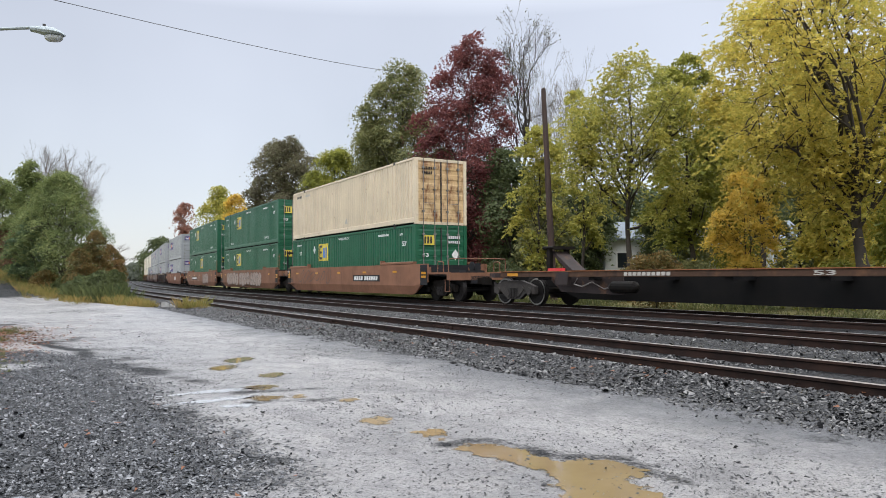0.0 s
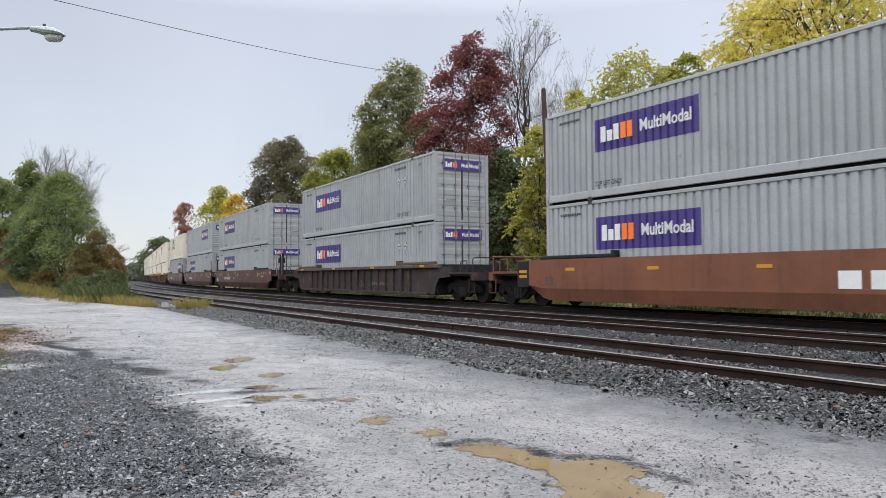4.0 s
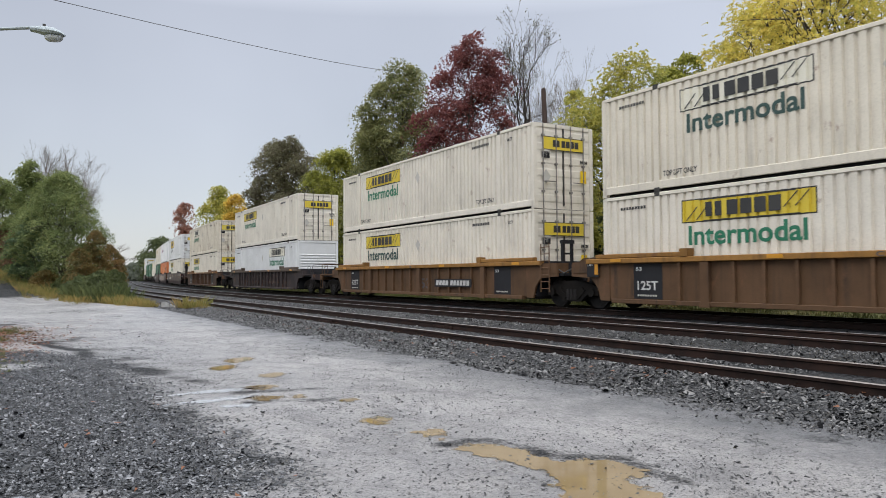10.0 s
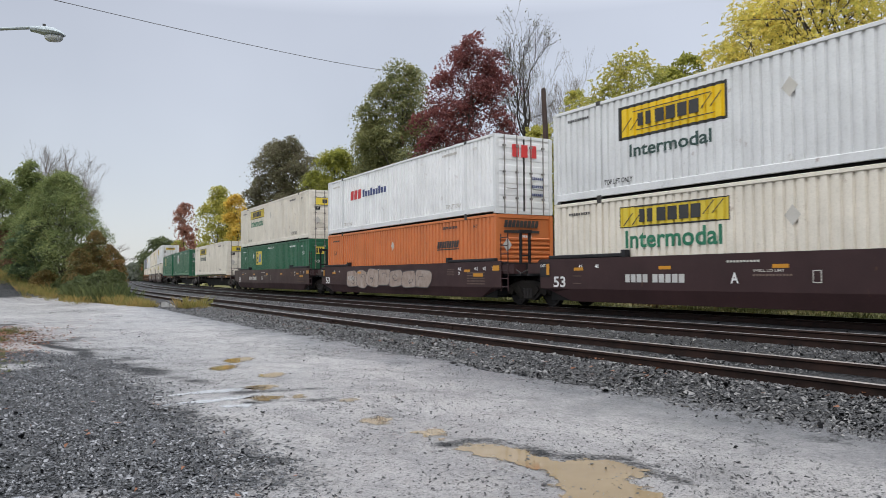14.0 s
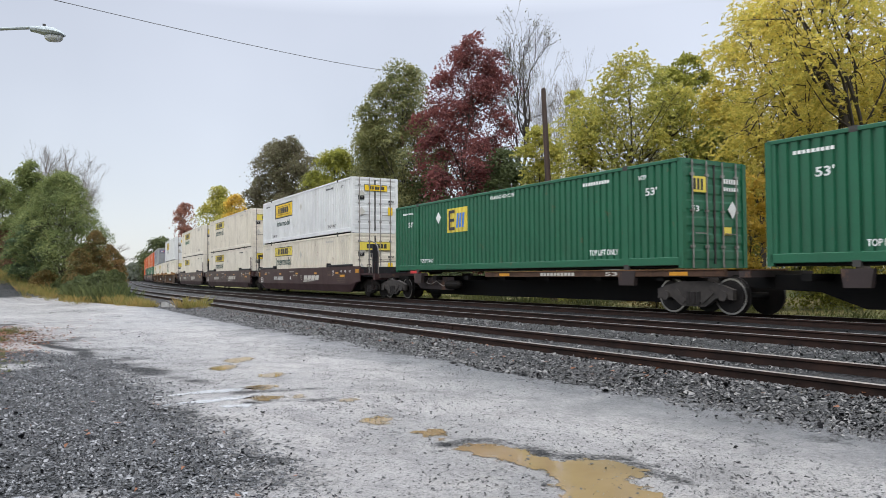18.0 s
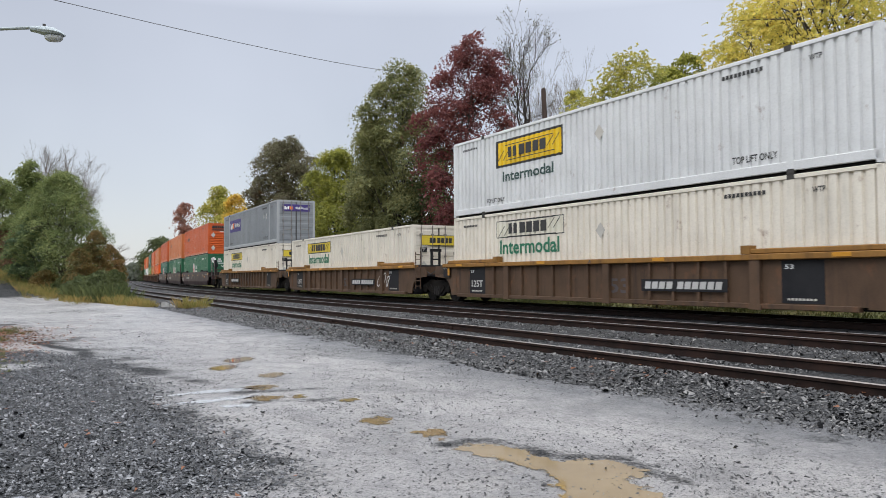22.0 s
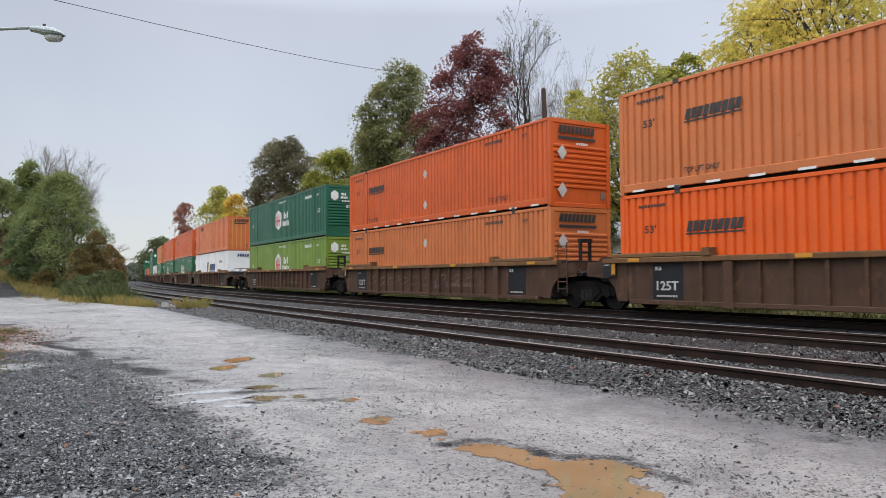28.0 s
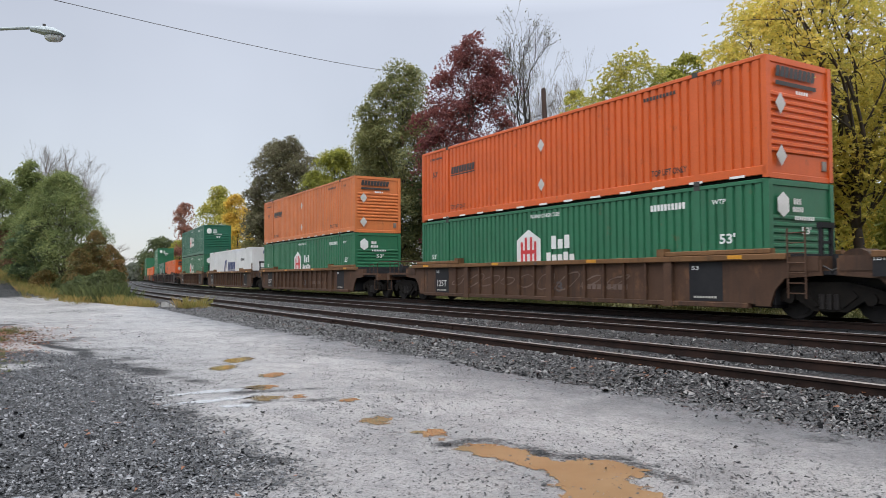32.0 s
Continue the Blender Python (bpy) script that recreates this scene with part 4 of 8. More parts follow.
def grow(rng_, h, w, base, shape, clumps, puff, lean, r, boughs, twigs, stem):
    """A trunk, limbs to the lobes of the crown, branchlets to each layer of leaves; the layers face outwards and up."""
    clumps = int(clumps * 1.7)
    lobes = max(10, clumps // 5)
    q = (np.arange(lobes) + rng_.uniform(0.1, 0.9, lobes)) / lobes
    wide = outline(shape, q)
    az = 2.4 * np.arange(lobes) + rng_.uniform(0, 6.3) + rng_.normal(0, 0.5, lobes)
    size_l = w * rng_.uniform(0.14, 0.26, lobes) * (0.55 + 0.45 * wide)
    rad = np.maximum(0, w * 0.47 * wide - size_l * 0.8) * rng_.uniform(0.15, 1.0, lobes) ** 0.6
    z0 = base * h
    zl = z0 + size_l * 0.5 + q * (h - z0 - size_l * 1.3)
    heart = np.stack([rad * np.cos(az), rad * np.sin(az), zl], 1)
    reach = np.percentile(np.abs(heart[:, :2]).max(axis=1) + size_l, 85)
    heart[:, :2] *= max(1.0, 0.5 * w / reach)
    top_z = (zl + size_l * 0.9).max()
    heart[:, 2] = zl = z0 + (zl - z0) * (h - z0) / (top_z - z0)
    k = 12
    if stem is None:
        tz = np.linspace(0, h * 0.84, k)
        wob = np.cumsum(rng_.normal(0, h * 0.008, (k, 2)), axis=0) * 0.8
        trunk = np.stack([wob[:, 0] + lean[0] * tz / h, wob[:, 1] + lean[1] * tz / h, tz], 1)
    else:
        trunk = spread(stem, k)
        tz = trunk[:, 2]
    heart[:, 0] += np.interp(zl, tz, trunk[:, 0]) * 0.7
    heart[:, 1] += np.interp(zl, tz, trunk[:, 1]) * 0.7
    tr = r * (1 - 0.9 * np.linspace(0, 1, k) ** 0.85)
    tr[0] *= 1.35
    lines = [(trunk, tr, 8)]
    c, face, size = [], [], []
    each = max(3, clumps // lobes)
    for i in range(lobes):
        out = math.hypot(*(heart[i, :2]))
        from_z = min(max(zl[i] - out * rng_.uniform(0.6, 1.3) - 0.08 * h, 0.5 * base * h + 0.1 * h), tz[-1] * 0.94)
        st = np.array([np.interp(from_z, tz, trunk[:, a]) for a in range(3)])
        r0 = max(0.014, np.interp(from_z, tz, tr) * rng_.uniform(0.35, 0.6))
        limb = bent(st, heart[i], rng_.uniform(-0.05, 0.1), rng_, 7)
        lines.append((limb, r0 * np.linspace(1, 0.35, 7), 6))
        u = rng_.normal(0, 1, (each, 3))
        u[:, 2] = np.abs(u[:, 2]) * np.where(rng_.uniform(0, 1, each) < 0.25, -0.5, 1)
        u += np.array([*(heart[i, :2] / (out + 0.3)), 0.15]) * 0.55
        u /= np.linalg.norm(u, axis=1)[:, None]
        at = heart[i] + u * np.array([1, 1, 0.8]) * (size_l[i] * rng_.uniform(0.55, 1.05, each))[:, None]
        for j in range(each):
            a = limb[rng_.integers(3, 7)]
            lines.append((bent(a, at[j], 0.06, rng_, 4, 0.12), max(0.008, r0 * 0.4) * np.linspace(1, 0.3, 4), 4))
            for _ in range(twigs):
                e = at[j] + np.clip(rng_.normal(0, 0.45, 3), -0.6, 0.6) * puff + np.array([0, 0, 0.1 * puff])
                m = at[j] + (a - at[j]) * rng_.uniform(0, 0.5)
                lines.append((np.stack([m, (m + e) / 2 + rng_.normal(0, 0.08, 3) * puff, e]), np.array([0.35, 0.25, 0.12]) * min(r0, 0.05) + 0.003, 3))
        c.append(at), face.append(u + np.array([0, 0, 0.9])), size.append(puff * rng_.uniform(0.55, 1.4, each))
    c, face, size = np.concatenate(c), np.concatenate(face), np.concatenate(size)
    for pts in boughs:
        m = 3 * len(pts)
        bough = spread(pts, m)
        bough[1:-1] += rng_.normal(0, 0.05, (m - 2, 3))
        lines.append((bough, np.linspace(r * 0.5, r * 0.1, m), 6))
        more = []
        for k_ in range(m // 4, m):
            for _ in range(3):
                e = bough[k_] + rng_.normal(0, 0.06 * w, 3) + np.array([0, 0, 0.03 * w])
                lines.append((bent(bough[k_], e, 0.1, rng_, 4, 0.12), np.linspace(0.026, 0.007, 4), 4))
                more.append(e)
        c = np.concatenate([c, np.array(more)])
        face = np.concatenate([face, rng_.normal(0, 0.5, (len(more), 3)) + np.array([0, 0, 1.1])])
        size = np.concatenate([size, puff * rng_.uniform(0.5, 1.0, len(more))])
    return lines, c, face / np.linalg.norm(face, axis=1)[:, None], size


def wood_mesh(name, lines):
    """Tubes round all the lines, in one mesh."""
    verts, faces, n = [], [], 0
    groups = {}
    for pts, rad, sides in lines:
        groups.setdefault((len(pts), sides), []).append((pts, rad))
    for (m, sides), some in groups.items():
        p = np.array([q[0] for q in some])
        rr = np.array([q[1] for q in some])
        way = np.gradient(p, axis=1)
        way /= np.linalg.norm(way, axis=2)[..., None] + 1e-9
        a = np.cross(way, np.array([0.83, 0.31, 0.46]))
        a /= np.linalg.norm(a, axis=2)[..., None] + 1e-9
        b = np.cross(way, a)
        ang = np.arange(sides) * 2 * math.pi / sides
        ring = p[:, :, None] + rr[:, :, None, None] * (np.cos(ang)[:, None] * a[:, :, None] + np.sin(ang)[:, None] * b[:, :, None])
        idx = n + np.arange(len(some) * m * sides).reshape(len(some), m, sides)
        nxt = np.roll(idx, -1, axis=2)
        faces.append(np.stack([idx[:, :-1], nxt[:, :-1], nxt[:, 1:], idx[:, 1:]], -1).reshape(-1, 4))
        verts.append(ring.reshape(-1, 3))
        n += ring.size // 3
    me = quick_mesh(name, np.concatenate(verts), np.concatenate(faces))
    me.polygons.foreach_set("use_smooth", np.ones(len(me.polygons), dtype=bool))
    return me


def tree(name, label, px, d, top, wide, leaf_mat, seed, count=8000, leaf=0.1, base=0.2, shape="oval", clumps=70, puff=0.1, lean=(0, 0), r=0.2, bark="bark", category="tree", boughs=(), x=None, h=None, w=None, twigs=2, spray=1, flat=0.45, loose=0.1, stem=None):
    """A tree d metres ahead; its crown's top and width are given as seen from the road's edge, or in metres by h and w."""
    rng_ = np.random.default_rng(seed)
    x = seen_at(px, d) if x is None else x
    z = float(ground_z(np.array([x]), np.array([d]))[0]) - 0.08
    h = (485 - top) / 1279 * d + 1.3 - z if h is None else h
    w = wide / 1279 * d if w is None else w
    whole = thing(name, label, category)
    whole.location = (x, d, z)
    lines, c, face, size = grow(rng_, h, w, base, shape, clumps, puff * w, lean, r, boughs, twigs, stem)
    part("trunk", wood_mesh("trunk", lines[:1]), M[bark], whole)
    part("limb_tangle", wood_mesh("limb_tangle", lines[1:]), M[bark], whole)
    if count:
        share = size ** 2
        n = max(1, int(count / spray))
        pick = rng_.choice(len(c), n, p=share / share.sum())
        u = rng_.normal(0, 0.42, (n, 3))
        up = face[pick]
        lift = (u * up).sum(1)[:, None]
        u = u - up * lift * (1 - flat)
        u[:, 2] -= 0.45 * (u ** 2).sum(1)
        at = c[pick] + u * size[pick][:, None]
        qf, af = rng_.uniform(0, 1, n), rng_.uniform(0, 2 * math.pi, n)
        rf = 0.46 * w * outline(shape, qf) * rng_.uniform(0, 1, n) ** 0.5
        fill = np.stack([rf * np.cos(af) + lean[0] * qf, rf * np.sin(af) + lean[1] * qf, base * h + qf * (h * 0.93 - base * h)], 1)
        at = np.where((rng_.uniform(0, 1, n) < loose)[:, None], fill, at)
        dirs = up + rng_.normal(0, 0.25, (n, 3))
        if spray > 1:
            run_ = u * np.array([1, 1, 0.5]) + rng_.normal(0, 0.25, (n, 3)) + np.array([0, 0, -0.12])
            run_ /= np.linalg.norm(run_, axis=1)[:, None]
            side = np.cross(run_, np.array([0, 0, 1.0]))
            steps = np.repeat(np.arange(spray)[None], n, 0)
            q = (steps // 2 + 0.5) * leaf * 0.95
            hand = np.where(steps % 2 == 0, 1.0, -1.0) * leaf * 0.8
            at = (at[:, None] + run_[:, None] * q[..., None] + side[:, None] * hand[..., None] - np.array([0, 0, 1.0]) * (q * q * 0.5)[..., None]).reshape(-1, 3)
            dirs = np.repeat(np.cross(side, run_), spray, axis=0)
        facing = dirs + rng_.normal(0, 0.5, dirs.shape)
        v, f = leaf_mesh(at, facing, leaf, rng_)
        part("crown", quick_mesh("crown", v, f), M[leaf_mat], whole)
    return whole


def bare_tree(label, px, d, top, wide, seed, bark, leaves=0, r=0.12):
    """A leafless tree: limbs that fork again and again into fine upright twigs."""
    rng_ = np.random.default_rng(seed)
    x = seen_at(px, d)
    z = float(ground_z(np.array([x]), np.array([d]))[0]) - 0.08
    h, w = (485 - top) / 1279 * d + 1.3 - z, wide / 1279 * d
    whole = thing("bare_tree", label, "tree")
    whole.location = (x, d, z)
    lines, tips = [], []

    def fork(a, way, long, rad, level):
        b = a + way * long
        line = bent(a, b, rng_.uniform(-0.03, 0.05), rng_, 5, 0.12)
        lines.append((line, rad * np.linspace(1, 0.6, 5), 6 if level < 2 else 4 if level < 4 else 3))
        if level >= 6:
            tips.append(b)
            return
        for i in range(3 if level else 6):
            st = line[rng_.integers(2, 5)] if level else line[4 if i < 3 else 3]
            turn = rng_.normal(0, 0.42 if level else 0.3, 3)
            new_way = way + turn * np.array([1, 1, 0.4]) + np.array([0, 0, 0.05])
            fork(st, new_way / np.linalg.norm(new_way), (0.85 if level == 0 else long) * rng_.uniform(0.5, 0.85), max(0.0016, rad * (0.5 if i else 0.68)), level + 1)

    fork(np.zeros(3), np.array([0, 0, 1.0]), 1.7, 0.03, 0)
    ends = np.array(tips)
    tall = h / np.percentile(ends[:, 2], 98)
    k = np.array([np.clip(w * 0.5 / np.percentile(np.abs(ends[:, i]), 93), 0.6 * tall, 1.5 * tall) for i in (0, 1)] + [tall])
    lines = [(p * k, q / 0.03 * r, s_) for p, q, s_ in lines]
    part("trunk", wood_mesh("trunk", lines[:1]), M[bark], whole)
    part("limb_tangle", wood_mesh("limb_tangle", lines[1:]), M[bark], whole)
    if leaves:
        at = ends[rng_.integers(0, len(ends), leaves)] * k + rng_.normal(0, 0.12, (leaves, 3))
        v, f = leaf_mesh(at, rng_.normal(0, 1, (leaves, 3)), 0.07, rng_)
        part("crown", quick_mesh("crown", v, f), M["leaf_brown"], whole)
    return whole


def boughs_at(px, d, runs):
    """Limbs drawn as seen from the road's edge, in metres from the tree's foot."""
    k = d / 1279
    return [[((a - px) * k, 0.5 * math.sin(i * 1.7 + j), (491 - b) * k + 1.3) for i, (a, b) in enumerate(run_)] for j, run_ in enumerate(runs)]


# along the far side of the line, outwards from the near end
tree("honey_locust_tree", "tall yellow-green tree with dark spreading limbs behind the tracks", 1532, 22.5, -110, 470, "leaf_yellow", 11, 95000, 0.042, 0.26, "vase", 70, 0.13, (-1.2, 0.3), 0.19, spray=10,
     stem=boughs_at(1532, 22.5, (((1533, 510), (1530, 400), (1517, 285), (1491, 208), (1475, 157), (1464, 68), (1468, -30)),))[0],
     boughs=boughs_at(1532, 22.5, (((1522, 325), (1491, 317), (1440, 291), (1390, 272), (1364, 246), (1330, 225)), ((1510, 270), (1500, 180), (1512, 120), (1500, 20), (1510, -60)), ((1516, 290), (1560, 275), (1620, 230)), ((1475, 160), (1430, 125), (1400, 80), (1385, 40)), ((1520, 300), (1580, 160), (1600, 30)))))
tree("locust_tree", "yellow-green autumn tree with a forked trunk behind the tracks", 1114, 33.5, 78, 255, "leaf_olive", 12, 52000, 0.052, 0.45, "dome", 60, 0.13, (0.3, 0), 0.15, spray=8,
     stem=boughs_at(1114, 33.5, (((1117, 500), (1116, 420), (1109, 387), (1112, 317), (1125, 240), (1120, 150)),))[0],
     boughs=boughs_at(1114, 33.5, (((1109, 385), (1100, 368), (1062, 335), (1039, 304), (1033, 240)), ((1112, 317), (1154, 272), (1198, 240), (1237, 208)), ((1118, 408), (1160, 393), (1192, 342), (1237, 345)))))
tree("locust_tree", "yellowing autumn tree in the wood behind the tracks", 1345, 31.0, 5, 215, "leaf_yellow", 13, 50000, 0.05, 0.3, "vase", 60, 0.14, (0.4, 0), 0.14, spray=8)
tree("golden_sapling", "golden-leaved sapling at the edge of the wood", 1322, 26.5, 300, 135, "leaf_gold", 14, 8000, 0.062, 0.18, "oval", 42, 0.14, (0, 0), 0.05, twigs=4)
tree("locust_tree", "light green young tree behind the tracks", 962, 40.0, 205, 120, "leaf_olive", 15, 17000, 0.07, 0.15, "oval", 55, 0.13, (0, 0), 0.12, spray=6)
tree("locust_tree", "light green tree behind the tracks", 1028, 44.0, 150, 115, "leaf_olive", 41, 13000, 0.075, 0.2, "oval", 45, 0.13, (0, 0), 0.12, spray=6)
tree("locust_tree", "green tree in the wood behind the tracks", 1212, 42.0, 90, 175, "leaf_lime", 16, 44000, 0.075, 0.18, "oval", 70, 0.11, (0, 0), 0.18, spray=6)
tree("red_maple_tree", "tall wine-red maple behind the tracks", 826, 55.0, 52, 186, "leaf_red", 17, 44000, 0.10, 0.06, "dome", 125, 0.13, (-0.1, 0), 0.26, loose=0.15)
bare_tree("thin half-bare tree with few brown leaves", 936, 58.0, 42, 120, 18, "bark", 1500, 0.17)
tree("oak_tree", "large dark green tree behind the tracks", 706, 63.0, 102, 185, "leaf_green", 19, 46000, 0.11, 0.06, "dome", 100, 0.13, (0.3, 0), 0.26, loose=0.15)
tree("oak_tree", "dark green tree beside the line", 660, 66.0, 205, 105, "leaf_green", 42, 30000, 0.12, 0.04, "oval", 55, 0.17, (0, 0), 0.22, loose=0.15)
tree("oak_tree", "green tree with yellowing leaves beside the line", 598, 72.0, 256, 135, "leaf_lime", 20, 30000, 0.12, 0.0, "mound", 55, 0.16, (0, 0), 0.2, loose=0.15)
tree("bronze_oak_tree", "round bronze-brown tree beside the line", 506, 86.0, 230, 150, "leaf_brown", 21, 44000, 0.13, 0.04, "dome", 110, 0.13, (0, 0), 0.26, loose=0.15)
tree("yellow_maple_tree", "yellow-green autumn tree beside the line", 384, 118.0, 325, 92, "leaf_olive", 22, 24000, 0.17, 0.0, "mound", 60, 0.15, (0, 0), 0.24, loose=0.15)
tree("yellow_maple_tree", "golden autumn tree beside the line", 424, 106.0, 338, 62, "leaf_gold", 23, 12000, 0.16, 0.0, "mound", 45, 0.17, (0, 0), 0.2, loose=0.15)
tree("red_sapling", "pinkish red autumn tree beside the line", 330, 132.0, 352, 52, "leaf_pink", 24, 6500, 0.17, 0.1, "oval", 34, 0.18, (0, 0), 0.16, loose=0.15)
tree("oak_tree", "dark round tree far down the line", 286, 215.0, 410, 84, "leaf_dark", 25, 9000, 0.3, 0.04, "mound", 45, 0.15, (0, 0), 0.3)
tree("oak_tree", "dark round tree far down the line", 316, 185.0, 418, 60, "leaf_lime", 26, 7000, 0.26, 0.04, "mound", 40, 0.15, (0, 0), 0.3)
# the wood behind them
for i, (px, d, top, wide, kind_) in enumerate(((905, 52, 262, 130, "leaf_dark"), (858, 60, 270, 120, "leaf_dark"), (965, 50, 300, 110, "leaf_green"), (1040, 56, 330, 100, "leaf_dark"), (1165, 54, 340, 90, "leaf_dark"), (1238, 54, 250, 120, "leaf_green"),
                                               (1300, 44, 160, 130, "leaf_lime"), (1420, 40, 130, 150, "leaf_green"), (1480, 36, 80, 170, "leaf_yellow"), (1600, 32, 30, 220, "leaf_yellow"), (1700, 27, 0, 260, "leaf_lime"),
                                               (765, 62, 225, 110, "leaf_dark"), (690, 70, 260, 110, "leaf_dark"), (640, 74, 280, 100, "leaf_dark"), (572, 84, 300, 90, "leaf_green"), (462, 100, 345, 70, "leaf_green"), (1800, 24, 0, 260, "leaf_yellow"))):
    tree("woodland_tree", "leafy tree deep in the autumn wood", px, d, top, wide, kind_, 100 + i, 13000, 0.125, 0.04, "oval", 50, 0.2, (0, 0), 0.14)
for i, (px, d, top, wide) in enumerate(((1000, 66, 330, 260), (1130, 66, 320, 260), (1260, 64, 320, 260), (1390, 60, 320, 260), (880, 70, 330, 240), (1500, 52, 320, 260))):
    tree("woodland_tree", "dense dark tree at the back of the wood", px, d, top, wide, "leaf_dark", 180 + i, 15000, 0.19, 0.0, "mound", 70, 0.15, (0, 0), 0.14)
for i, (px, d, top) in enumerate(((1012, 60, 108), (988, 64, 120), (965, 62, 80))):
    bare_tree("leafless grey tree rising from the wood", px, d, top, 80, 140 + i, "barkgrey", 0, 0.1)
# shrubs along the foot of the wood behind the tracks
for i in range(30):
    sx, sy = on_line(-17 + 2.6 * i, -(6.0 + 1.8 * ((i * 7) % 4)))
    tree("shrub", "tangled autumn shrub at the foot of the wood", 0, float(sy), 0, 0, ("leaf_green", "leaf_dark", "leaf_lime", "leaf_dark", "leaf_scrub")[i % 5], 200 + i, 6500, 0.055, 0.0, "mound", 40, 0.15, (0, 0), 0.03, category="shrub", x=float(sx), h=1.2 + 1.2 * ((i * 5) % 7) / 6, w=3.2)
# farthest trees: their paleness is haze put into the leaf colour
for i, (px, d, top, wide) in enumerate(((246, 250, 456, 40), (234, 300, 460, 34), (258, 280, 452, 34), (222, 290, 462, 40), (205, 270, 458, 40))):
    tree("distant_tree", "far tree down the line, haze painted into its leaf colour", px, d, top, wide, "leaf_hazy", 260 + i, 3000, 0.4, 0.0, "mound", 30, 0.17, (0, 0), 0.3)

# scrub and trees between the road and the line
tree("cedar_tree", "bushy dark green tree with feathery boughs on the bank", 112, 47.0, 288, 185, "leaf_cedar", 31, 60000, 0.055, 0.0, "cone", 130, 0.14, (0.1, 0), 0.14, flat=0.25, loose=0.12)
tree("young_oak_tree", "slim dark green tree rising from the scrub", 52, 52.0, 276, 76, "leaf_cedar", 32, 18000, 0.08, 0.0, "oval", 60, 0.2, (0, 0), 0.1)
tree("young_oak_tree", "dark green tree on the bank above the lane", 2, 60.0, 306, 95, "leaf_cedar", 33, 22000, 0.09, 0.0, "oval", 70, 0.18, (0, 0), 0.12)
tree("laurel_bush", "dense dark green bush on the bank", 58, 46.0, 372, 85, "leaf_laurel", 34, 16000, 0.055, 0.0, "mound", 60, 0.13, (0, 0), 0.06, category="bush")
tree("sumac_bush", "wine-red autumn bush on the bank", 10, 52.0, 392, 70, "leaf_pink", 35, 8000, 0.07, 0.0, "mound", 45, 0.13, (0, 0), 0.05, category="bush")
for i, (px, d, top, wide, mat_) in enumerate(((168, 44, 400, 62, "leaf_scrub"), (196, 46, 425, 50, "leaf_russet"), (214, 50, 442, 30, "leaf_scrub"), (142, 43, 430, 66, "leaf_scrub"), (176, 39, 472, 84, "weed"), (206, 40, 470, 42, "weed"), (146, 40, 478, 70, "weed"),
                                              (115, 43, 482, 50, "weed"), (80, 44.5, 470, 60, "leaf_scrub"), (-60, 50, 330, 130, "leaf_cedar"), (-150, 48, 320, 150, "leaf_dark"), (30, 50, 458, 60, "weed"))):
    tree("scrub_bush", "unkempt scrub of weeds and briars by the lane", px, d, top, wide, mat_, 300 + i, 9000, 0.05, 0.0, "mound", 45, 0.15, (0, 0), 0.02, category="bush", twigs=1, loose=0.15)
for i, (px, d, top) in enumerate(((76, 60, 250), (104, 62, 254), (142, 58, 275), (126, 64, 290), (208, 70, 428))):
    bare_tree("leafless twiggy tree behind the scrub", px, d, top, 66, 330 + i, "barkgrey", 0, 0.08)


def blades(name, x, y, h, material, label, away=None):
    """Upright grass blades as thin bent slips, leaning away from their tuft."""
    n = len(x)
    a = rng.uniform(0, 2 * math.pi, n)
    wd = 0.003 + 0.006 * rng.uniform(0, 1, n)
    z0 = ground_z(x, y) - 0.01
    dx, dy = np.cos(a), np.sin(a)
    b = a + 1.9 if away is None else away + rng.normal(0, 0.7, n)
    bx, by = np.cos(b), np.sin(b)
    k = h * rng.uniform(0.1, 0.7, n)
    v = np.stack([np.stack([x - dx * wd, y - dy * wd, z0], 1), np.stack([x + dx * wd, y + dy * wd, z0], 1),
                  np.stack([x + dx * wd * 0.6 + bx * k * 0.4, y + dy * wd * 0.6 + by * k * 0.4, z0 + h * 0.6], 1),
                  np.stack([x + bx * k, y + by * k, z0 + h], 1)], 1).reshape(-1, 3)
    me = quick_mesh(name, v, np.arange(4 * n).reshape(-1, 4))
    me.materials.append(material)
    return tagged(new(name, me), label, "grass", "", "stuff")


def patch_points(n, cx, cy, sx, sy, tilt=0.0):
    u, v = rng.normal(0, 0.9, n), rng.normal(0, 0.9, n)
    return cx + sx * u * math.cos(tilt) - sy * v * math.sin(tilt), cy + sx * u * math.sin(tilt) + sy * v * math.cos(tilt)


def tufts(name, spots, material, label, tilt=2.2):
    """Tufts of uneven height strewn over spots: (tufts, across, ahead, half lengths, height, blades in each)."""
    xs, ys, hs, aw = [], [], [], []
    for n, px, d, sx, sy, h, each in spots:
        cx, cy = patch_points(n, seen_at(px, d), d, sx, sy, tilt)
        tall = h * rng.uniform(0.12, 1.0, n) ** 1.5
        a = rng.uniform(0, 2 * math.pi, (n, each))
        r = np.abs(rng.normal(0, 1, (n, each))) * (0.05 + 0.22 * tall[:, None])
        xs.append((cx[:, None] + r * np.cos(a)).ravel()), ys.append((cy[:, None] + r * np.sin(a)).ravel())
        hs.append((tall[:, None] * rng.uniform(0.3, 1.15, (n, each))).ravel()), aw.append(a.ravel())
    return blades(name, np.concatenate(xs), np.concatenate(ys), np.concatenate(hs), material, label, np.concatenate(aw))


